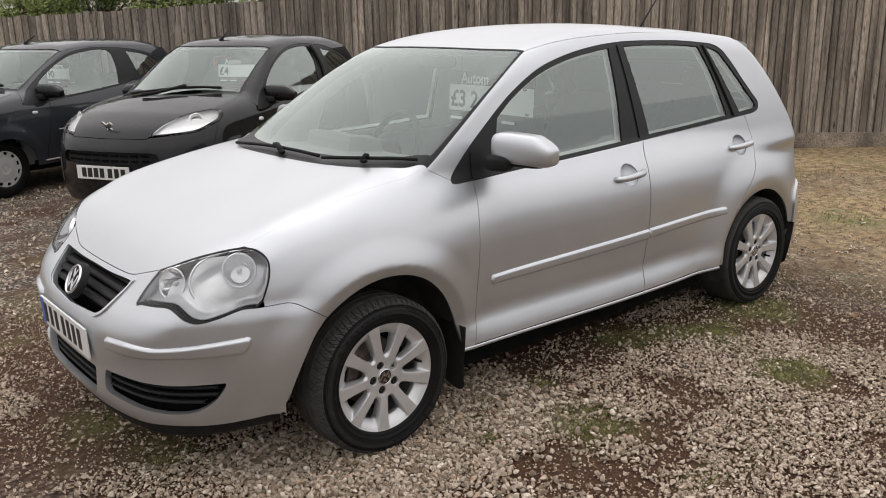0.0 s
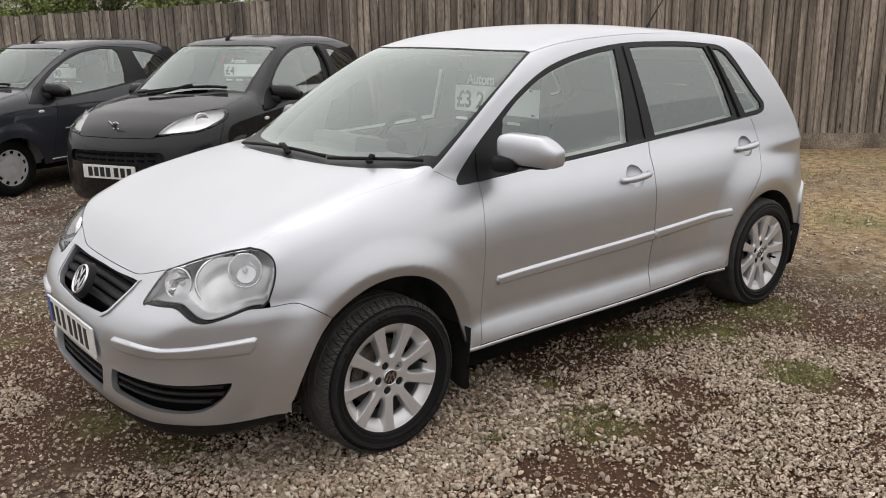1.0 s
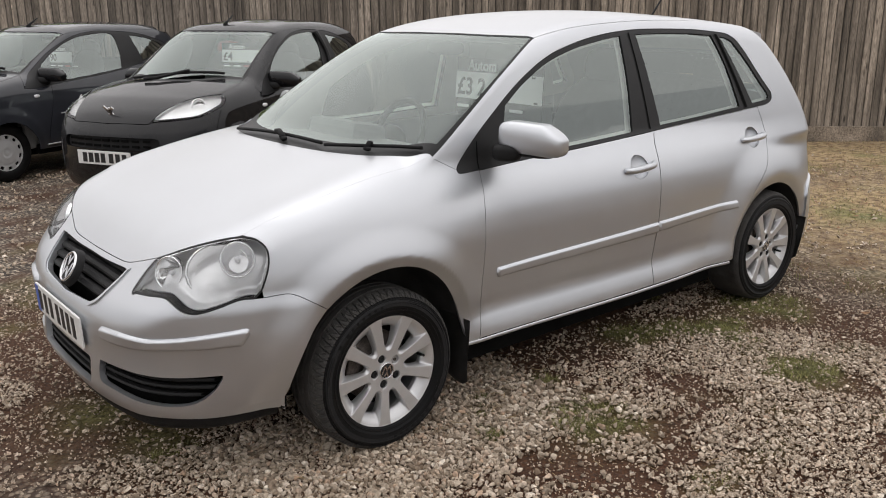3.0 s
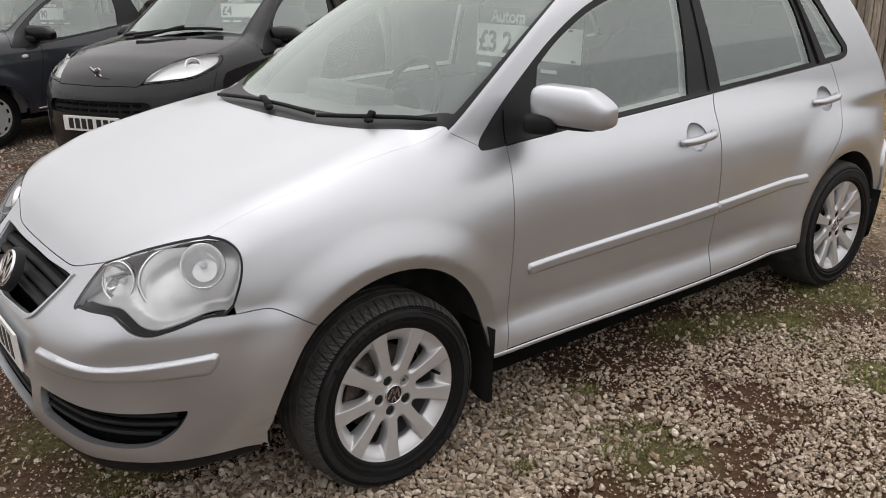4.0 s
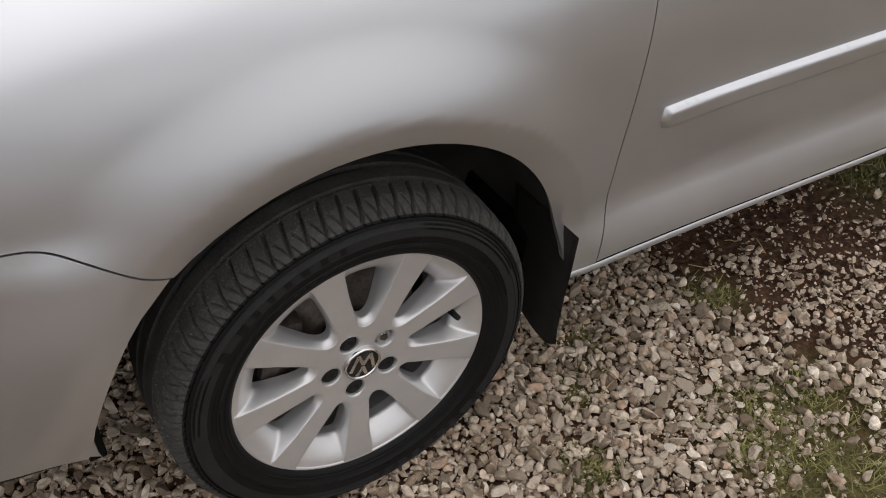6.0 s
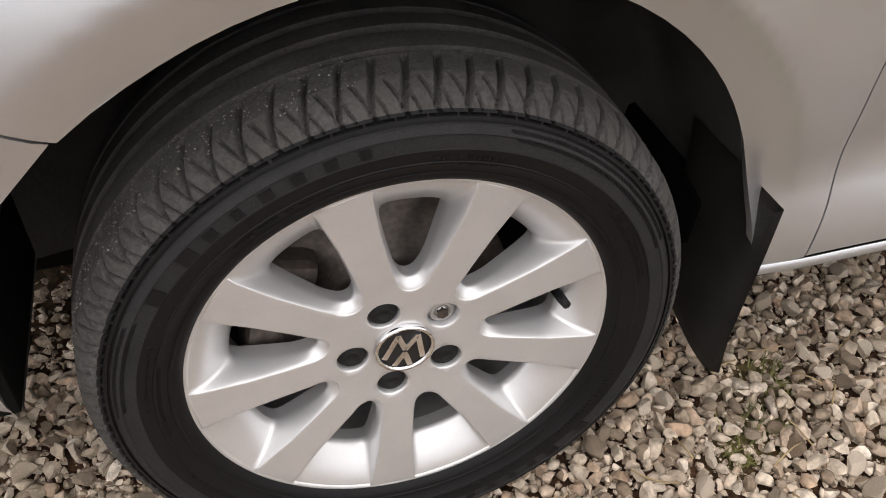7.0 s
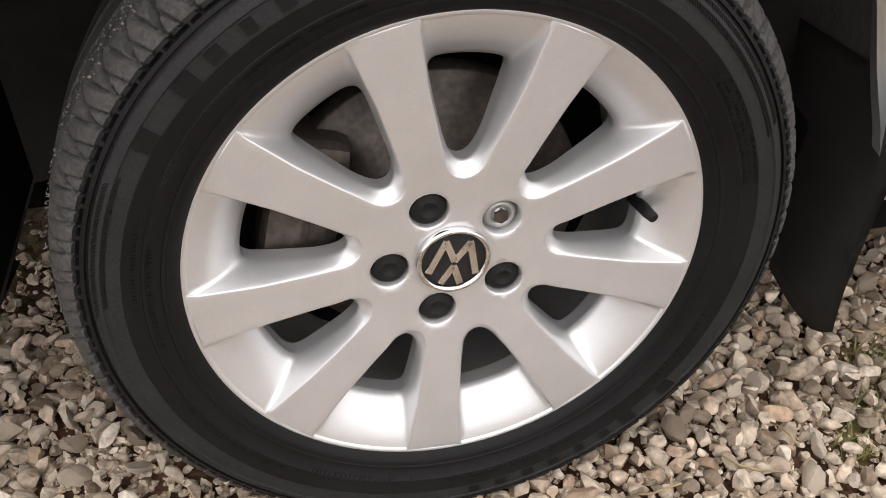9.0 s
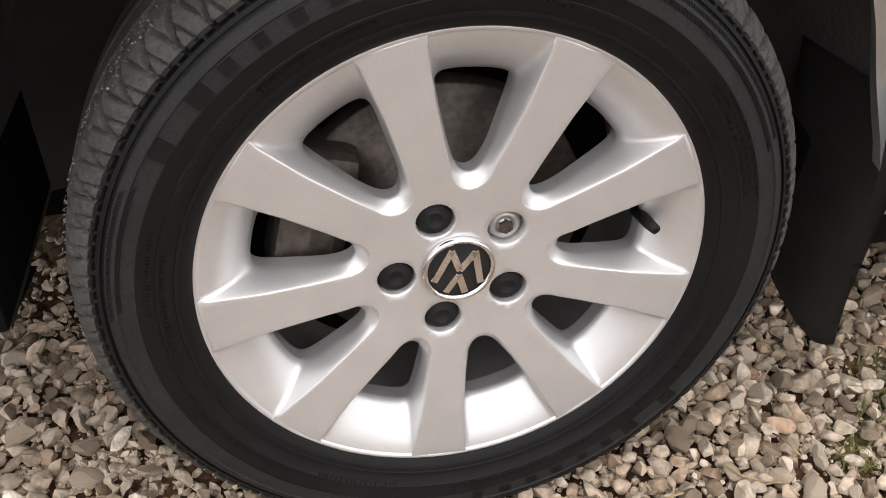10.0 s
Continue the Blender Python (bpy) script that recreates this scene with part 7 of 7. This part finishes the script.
x, y = spread_stones(rng, (-0.75, -0.85), (1.05, 0.45), 12000, lambda a, b: (1 - in_tight(a, b)) * in_close(a, b))
s = 0.010 + 0.026 * rng.beta(1.3, 2.6, len(x))
kept = settle(x, y, s)
kept = kept[rng.uniform(size=len(kept)) < stone_share(x[kept], y[kept])]
scatter("gravel_close", x[kept], y[kept], s[kept], base_stones(2, 10, 1), 21, rng.uniform(-0.05, 0.4, len(kept)))
x, y = spread_stones(rng, (-1.7, -2.1), (3.3, 2.9), 6200, lambda a, b: stone_share(a, b) * (1 - in_close(a, b)) * in_mid(a, b) * np.where((a > 0.2) & (a < 2.3) & (b > 0.35) & (b < 1.3), 0.15, 1))
s = 0.010 + 0.027 * rng.beta(1.2, 2.7, len(x))
scatter("gravel_mid", x, y, s, base_stones(1, 12, 2), 22, rng.uniform(0.0, 0.4, len(x)), 22, 0.78)
x, y = spread_stones(rng, (-1.7, -1.7), (3.3, 2.6), 5200, lambda a, b: np.clip(0.50 + 0.50 * stony(a, b) - 0.5 * mossy(a, b), 0.15, 1) * (1 - in_tight(a, b)) * in_mid(a, b) * np.where((a > 0.2) & (a < 2.3) & (b > 0.35) & (b < 1.3), 0.0, 1))
scatter("gravel_fine", x, y, 0.005 + 0.008 * rng.beta(1.3, 2.0, len(x)), base_stones(1, 10, 6), 25, rng.uniform(0.0, 0.3, len(x)), 22, 0.8)
x, y = spread_stones(rng, (-4.0, -4.0), (8.0, 7.0), 260, lambda a, b: stone_share(a, b) * (1 - in_mid(a, b)) * (1 - 0.85 * ease(3.2, 4.6, a)) * ease(9.0, 6.0, np.hypot(a - 0.5, b - 2)))
s = 0.018 + 0.028 * rng.beta(2.0, 3.0, len(x))
scatter("gravel_far", x, y, s, base_stones(1, 8, 3), 23, rng.uniform(0.0, 0.4, len(x)))


STONE_SINGLE = stone_material(True)
single_meshes = []
for sv, sf in base_stones(3, 12, 77):
    me = bpy.data.meshes.new("stone")
    me.from_pydata((sv * [1.25, 0.95, 0.75]).tolist(), [], sf.tolist())
    me.set_sharp_from_angle(angle=radians(34))
    me.materials.append(STONE_SINGLE)
    single_meshes.append(me)
for x0, y0, size in SINGLES:
    st = new("stone", rng_s.choice(single_meshes))
    st.parent = ground
    st.matrix_basis = pose(x0, y0, 0.003 + size * rng_s.uniform(0.15, 0.40), rng_s.uniform(-35, 35), rng_s.uniform(-35, 35), rng_s.uniform(0, 360)) @ Matrix.Scale(size, 4)


# short moss and grass blades, and dry stalks
def blades(name, px, py, tall, thick, lean, mat, seed, label, category):
    rng = np.random.default_rng(seed)
    v, f = [], []
    for x, y in zip(px, py):
        a, ln = rng.uniform(0, 2 * np.pi), tall * rng.uniform(0.4, 1.3)
        dx, dy = np.cos(a), np.sin(a)
        z = float(ground_z(np.array(x), np.array(y))) - 0.004
        k = len(v)
        b = lean * rng.uniform(0.2, 1.6)
        tx, ty = -dy * thick, dx * thick
        v += [(x - tx, y - ty, z), (x + tx, y + ty, z), (x + dx * b * ln * 0.4 + tx * 0.7, y + dy * b * ln * 0.4 + ty * 0.7, z + ln * 0.6), (x + dx * b * ln * 0.4 - tx * 0.7, y + dy * b * ln * 0.4 - ty * 0.7, z + ln * 0.6), (x + dx * b * ln, y + dy * b * ln, z + ln)]
        f += [(k, k + 1, k + 2, k + 3), (k + 3, k + 2, k + 4)]
    return tagged(part_mesh(name, mesh_of(name, v, f, False), mat), label, category, kind="stuff")


GRASS = material("short_green_grass", (0.175, 0.168, 0.055), 0.7, spread=0.5, scale=14, fine=0.3, fine_scale=90)
STRAW = material("dry_straw", (0.34, 0.25, 0.13), 0.8, spread=0.3, scale=20)
x, y = spread_stones(rng, (-0.8, -1.2), (3.0, 0.5), 22000, lambda a, b: np.clip(mossy(a, b) * 1.5 - 0.45, 0, 1))
blades("moss_blades", x, y, 0.017, 0.0014, 1.3, GRASS, 31, "short green moss and grass among the stones", "grass")
x, y = spread_stones(rng, (2.9, -1.5), (9.0, 3.6), 900, lambda a, b: np.clip(cloudy(a, b, 1.5, 41) * 1.2, 0.04, 1))
blades("grass_blades", x, y, 0.022, 0.0022, 1.1, GRASS, 32, "thin short grass near the fence", "grass")
x, y = spread_stones(rng, (2.9, -1.5), (9.0, 3.6), 900, lambda a, b: np.clip(0.6 + 0.6 * cloudy(a, b, 1.2, 43), 0.05, 1))
blades("dry_grass_blades", x, y, 0.018, 0.0024, 2.6, STRAW, 33, "dry yellow grass near the fence", "grass")
v, f = [], []
for k in range(80):
    x0, y0 = rng.uniform(-0.6, 2.4), rng.uniform(-1.0, 0.35)
    if k < 8:
        x0, y0 = rng.uniform(0.15, 0.6), rng.uniform(-0.15, 0.12)
    a, ln = rng.uniform(0, 2 * np.pi), rng.uniform(0.02, 0.075)
    pts = [(x0 + np.cos(a) * ln * s, y0 + np.sin(a) * ln * s, 0.016 + 0.008 * np.sin(3 * s + k) + rng.uniform(0, 0.003)) for s in np.linspace(0, 1, 4)]
    tv, tf = tube(pts, 0.0011, 5)
    f += [tuple(q + len(v) for q in face) for face in tf]
    v += tv
LITTER = material("dry_brown_leaf", (0.20, 0.115, 0.060), 0.8, spread=0.6, scale=6, fine=0.2, fine_scale=60)
lx, ly = spread_stones(rng, (2.6, -1.5), (9.5, 4.0), 55, lambda a, b: np.clip(0.6 + 0.7 * cloudy(a, b, 0.9, 47), 0.1, 1))
lv, lf = [], []
for x0, y0 in zip(lx, ly):
    a, ln, k = rng.uniform(0, 2 * np.pi), rng.uniform(0.010, 0.026), len(lv)
    z0 = float(ground_z(np.array(x0), np.array(y0))) + rng.uniform(0.002, 0.012)
    ux, uy = np.cos(a) * ln, np.sin(a) * ln
    lv += [(x0 - ux, y0 - uy, z0 + rng.uniform(0, 0.012)), (x0 - uy * 0.55, y0 + ux * 0.55, z0 + rng.uniform(0, 0.01)), (x0 + ux, y0 + uy, z0 + rng.uniform(0, 0.014)), (x0 + uy * 0.55, y0 - ux * 0.55, z0)]
    lf += [(k, k + 1, k + 3), (k + 1, k + 2, k + 3)]
tagged(part_mesh("leaf_litter", mesh_of("leaf_litter", lv, lf, False), LITTER), "dry brown fallen leaves on the ground", "leaves", kind="stuff")
tagged(part_mesh("dry_stalks", mesh_of("dry_stalks", v, f), STRAW), "broken dry straw stalks lying on the gravel", "straw", kind="stuff")


# ---- fence and what stands behind it ----
WOOD = material("weathered_fence_board", (0.255, 0.215, 0.175), 0.85, spread=0.60, scale=4, fine=0.5, fine_scale=60, per_object=0.36, bump=0.4, bump_scale=70, tint=(0.12, 0.10, 0.08))


def streaked(m):
    """Stretches a board's stains along its length; paints shade on its edges, and knots."""
    n, l = m.node_tree.nodes, m.node_tree.links
    co = [x for x in n if x.bl_idname == "ShaderNodeTexCoord"][0]
    mp = n.new("ShaderNodeMapping")
    mp.inputs["Scale"].default_value = (3.0, 3.0, 0.22)
    info = n.new("ShaderNodeObjectInfo")
    add = n.new("ShaderNodeVectorMath")
    add.operation = "MULTIPLY_ADD"
    add.inputs[1].default_value = (37.0, 11.0, 53.0)
    l.new(info.outputs["Random"], add.inputs[0])
    targets = [k.to_socket for k in list(co.outputs["Object"].links)]
    l.new(co.outputs["Object"], mp.inputs["Vector"])
    l.new(mp.outputs[0], add.inputs[2])
    for t in targets:
        l.new(add.outputs[0], t)
    # shade of the overlaps, painted as darker colour along the two long edges
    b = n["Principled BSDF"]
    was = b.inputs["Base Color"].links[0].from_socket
    sep, side, edge, seam_shade = n.new("ShaderNodeSeparateXYZ"), n.new("ShaderNodeMath"), n.new("ShaderNodeMapRange"), n.new("ShaderNodeVectorMath")
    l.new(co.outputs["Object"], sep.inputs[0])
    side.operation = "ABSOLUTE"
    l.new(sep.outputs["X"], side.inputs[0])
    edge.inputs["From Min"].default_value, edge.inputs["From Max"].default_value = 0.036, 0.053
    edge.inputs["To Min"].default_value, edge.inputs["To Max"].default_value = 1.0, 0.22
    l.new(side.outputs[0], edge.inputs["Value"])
    seam_shade.operation = "SCALE"
    l.new(was, seam_shade.inputs[0])
    l.new(edge.outputs[0], seam_shade.inputs["Scale"])
    cells, knot, dark = n.new("ShaderNodeTexVoronoi"), n.new("ShaderNodeMapRange"), n.new("ShaderNodeVectorMath")
    squeeze, shift = n.new("ShaderNodeMapping"), n.new("ShaderNodeVectorMath")
    squeeze.inputs["Scale"].default_value = (9.0, 1.0, 3.2)
    l.new(co.outputs["Object"], squeeze.inputs["Vector"])
    shift.operation = "MULTIPLY_ADD"
    shift.inputs[1].default_value = (17.0, 0.0, 29.0)
    l.new(info.outputs["Random"], shift.inputs[0])
    l.new(squeeze.outputs[0], shift.inputs[2])
    cells.inputs["Scale"].default_value = 1.0
    l.new(shift.outputs[0], cells.inputs["Vector"])
    knot.inputs["From Min"].default_value, knot.inputs["From Max"].default_value = 0.07, 0.17
    knot.inputs["To Min"].default_value, knot.inputs["To Max"].default_value = 0.25, 1.0
    l.new(cells.outputs["Distance"], knot.inputs["Value"])
    dark.operation = "SCALE"
    l.new(seam_shade.outputs[0], dark.inputs[0])
    l.new(knot.outputs[0], dark.inputs["Scale"])
    l.new(dark.outputs[0], b.inputs["Base Color"])


RAIL = WOOD.copy()
RAIL.name = "weathered_fence_rail"
for node in RAIL.node_tree.nodes:
    if node.bl_idname == "ShaderNodeRGB":
        node.outputs[0].default_value = (0.33, 0.27, 0.21, 1)
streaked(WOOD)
FENCE_AT, FENCE_ANGLE = Vector((8.35, 3.02, 0)), -43.0
fdir = Vector((math.cos(radians(FENCE_ANGLE)), math.sin(radians(FENCE_ANGLE)), 0))
fnorm = Vector((-fdir.y, fdir.x, 0))  # away from the camera
fence = empty("wooden_fence", label="weathered brown close-board wooden fence", category="fence")


def fence_top(s):
    return 2.00 + 0.034 * s - 0.0006 * min(s + 2.0, 0.0) ** 2


def board_mesh(w, h, t, seed):
    rng = random.Random(seed)
    bm = bmesh.new()
    n = 6
    rows = []
    for k in range(n + 1):
        z = h * k / n
        e = rng.uniform(-0.003, 0.003)
        rows.append([bm.verts.new(p) for p in ((-w / 2 + e, 0, z), (w / 2 + e, t * 0.5, z), (w / 2 + e, t, z), (-w / 2 + e, t * 1.4, z))])
    for a, b in zip(rows, rows[1:]):
        for i in range(4):
            bm.faces.new((a[i], a[(i + 1) % 4], b[(i + 1) % 4], b[i]))
    bm.faces.new(rows[-1])
    bm.faces.new(rows[0][::-1])
    me = bpy.data.meshes.new("board")
    bm.to_mesh(me)
    bm.free()
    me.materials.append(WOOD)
    return me


BOARDS = [board_mesh(0.112, 1.75, 0.016, k) for k in range(8)]
rng_f = random.Random(7)
pitch, s = 0.088, -14.5
while s < 5.5:
    b = new("board", rng_f.choice(BOARDS))
    p = FENCE_AT + fdir * s
    gz = float(ground_z(np.array(p.x), np.array(p.y)))
    top = fence_top(s) + rng_f.uniform(-0.012, 0.010)
    b.parent = fence
    b.matrix_basis = Matrix.Translation((p.x, p.y, gz + 0.14)) @ pose(0, 0, 0, 0, rng_f.gauss(0, 0.30), FENCE_ANGLE) @ pose(0, rng_f.uniform(-0.004, 0.004), 0) @ Matrix.Diagonal((rng_f.uniform(0.94, 1.06), 1, (top - gz - 0.14) / 1.75, 1))
    s += pitch
for k in range(9):
    s0 = -14.5 + k * 2.4
    mid = FENCE_AT + fdir * (s0 + 1.2)
    gz = float(ground_z(np.array(mid.x), np.array(mid.y)))
    bm = bmesh.new()
    box(bm, Matrix.Translation((mid.x, mid.y, gz + 0.075)) @ pose(0, 0, 0, 0, 0, FENCE_ANGLE), 2.39, 0.035, 0.185, 0.004)
    part("gravel_board", bm, RAIL, fence)
    for h in (0.45, 1.05, 1.55):
        bm = bmesh.new()
        q = mid + fnorm * 0.05
        box(bm, Matrix.Translation((q.x, q.y, gz + h)) @ pose(0, 0, 0, 0, 0, FENCE_ANGLE), 2.39, 0.05, 0.08)
        part("rail", bm, RAIL, fence)
    bm = bmesh.new()
    q = FENCE_AT + fdir * s0 + fnorm * 0.07
    box(bm, Matrix.Translation((q.x, q.y, fence_top(s0) / 2 - 0.12)), 0.1, 0.1, fence_top(s0) + 0.12, 0.005)
    part("post", bm, RAIL, fence)

LEAF = material("dull_green_leaf", (0.165, 0.205, 0.055), 0.6, spread=0.5, scale=3.0, fine=0.4, fine_scale=25)
LEAF_DARK = material("dark_green_leaf", (0.095, 0.140, 0.040), 0.6, spread=0.5, scale=3.0, fine=0.4, fine_scale=25)
BARK = material("grey_brown_bark", (0.09, 0.07, 0.055), 0.9, spread=0.3, scale=8, bump=0.6, bump_scale=30)


def tree(name, at, height, spread, seed, leaf, label, leaves=2600, low=0.25, size=0.16):
    """A tapered trunk with limbs and a loose crown of small leaves."""
    rng = np.random.default_rng(seed)
    thing = empty(name, Matrix.Translation(at), label=label, category="tree" if name == "tree" else "bush")
    v, f = tube([(0, 0, -0.1), (0.03, 0.02, height * 0.3), (0.0, 0.05, height * 0.75)], [0.11, 0.08, 0.02], 8)
    clumps = []
    for k in range(22):
        a, h = rng.uniform(0, 2 * np.pi), rng.uniform(low, 1.0)
        r = spread * rng.uniform(0.3, 1.0) * (1.15 - 0.55 * h)
        c = np.array([r * np.cos(a), r * np.sin(a), height * h])
        clumps.append((c, spread * rng.uniform(0.20, 0.42)))
        tv, tf = tube([(0, 0.02, height * h * 0.55), c * [0.5, 0.5, 0.9], c], [0.035, 0.02, 0.006], 5)
        f += [tuple(q + len(v) for q in face) for face in tf]
        v += tv
    part_mesh("trunk", mesh_of("trunk", v, f), BARK, thing)
    lv, lf = [], []
    for k in range(leaves):
        c, r = clumps[rng.integers(len(clumps))]
        d = rng.normal(size=3)
        d *= r * rng.uniform(0.4, 1.0) / np.linalg.norm(d)
        p = c + d * [1, 1, 0.75]
        u = rng.normal(size=3)
        u /= np.linalg.norm(u)
        w = np.cross(u, rng.normal(size=3))
        w /= np.linalg.norm(w)
        s = size * rng.uniform(0.5, 1.1)
        b = len(lv)
        lv += [p - u * s * 0.5, p + w * s * 0.28, p + u * s * 0.5, p - w * s * 0.28]
        lf += [(b, b + 1, b + 2, b + 3)]
    part_mesh("crown", mesh_of("crown", lv, lf, False), leaf, thing)
    tagged(thing, group="bushes behind the fence" if name == "bush" else "distant trees")
    return thing


for k, (s, back, h, sp, lf) in enumerate(((-14.0, 2.2, 3.4, 1.5, LEAF), (-12.6, 1.5, 2.6, 1.2, LEAF_DARK), (-11.4, 1.8, 2.6, 1.2, LEAF), (-10.2, 1.6, 2.45, 1.1, LEAF), (-9.2, 1.6, 2.5, 1.1, LEAF_DARK), (-8.0, 1.5, 2.45, 1.1, LEAF), (-6.8, 1.4, 2.35, 0.9, LEAF), (-16.0, 3.0, 4.5, 2.0, LEAF_DARK))):
    p = FENCE_AT + fdir * s + fnorm * back
    tree("bush", (p.x, p.y, -0.1), h, sp, 50 + k, lf, "leafy green bush growing behind the fence", 12000, 0.35, 0.062)
for k, (x0, y0, h) in enumerate(((-14, -34, 4.5), (-7, -37, 3.6), (0, -36, 4.2), (7, -37, 3.8), (14, -35, 4.6), (22, -32, 4.0), (-22, -28, 4.0))):
    tree("tree", (x0, y0, -0.1), h, h * 0.42, 80 + k, LEAF_DARK, "distant leafy tree seen mirrored in the windows", 1500, 0.2, 0.5)

RENDER = material("pale_house_render", (0.55, 0.53, 0.50), 0.9, spread=0.08, scale=2)
TILE = material("brown_roof_tile", (0.16, 0.09, 0.065), 0.8, spread=0.3, scale=3)
house_at = FENCE_AT + fdir * (-17.5) + fnorm * 16
hm = Matrix.Translation((house_at.x, house_at.y, -0.2)) @ pose(0, 0, 0, 0, 0, FENCE_ANGLE)
far_house = empty("far_house", hm, label="pale rendered house far behind the fence", category="house")
bm = bmesh.new()
box(bm, pose(0, 0, 1.4), 7, 6, 2.8, 0.02)
part("wall", bm, RENDER, far_house)
bm = bmesh.new()
rv = [bm.verts.new(p) for p in ((-3.8, -3.4, 2.7), (3.8, -3.4, 2.7), (3.8, 3.4, 2.7), (-3.8, 3.4, 2.7), (-3.8, 0, 4.6), (3.8, 0, 4.6))]
for q in ((0, 1, 5, 4), (2, 3, 4, 5), (0, 4, 3), (1, 2, 5), (0, 3, 2, 1)):
    bm.faces.new([rv[k] for k in q])
part("roof", bm, TILE, far_house)
for wx in (-2.2, 0.2, 2.4):
    bm = bmesh.new()
    box(bm, pose(wx, -3.02, 1.7), 1.0, 0.08, 1.1, 0.01)
    win = part("window", bm, WHITE, far_house)
    bm = bmesh.new()
    box(bm, pose(wx, -3.07, 1.7), 0.84, 0.03, 0.94)
    part("pane", bm, INK, win)
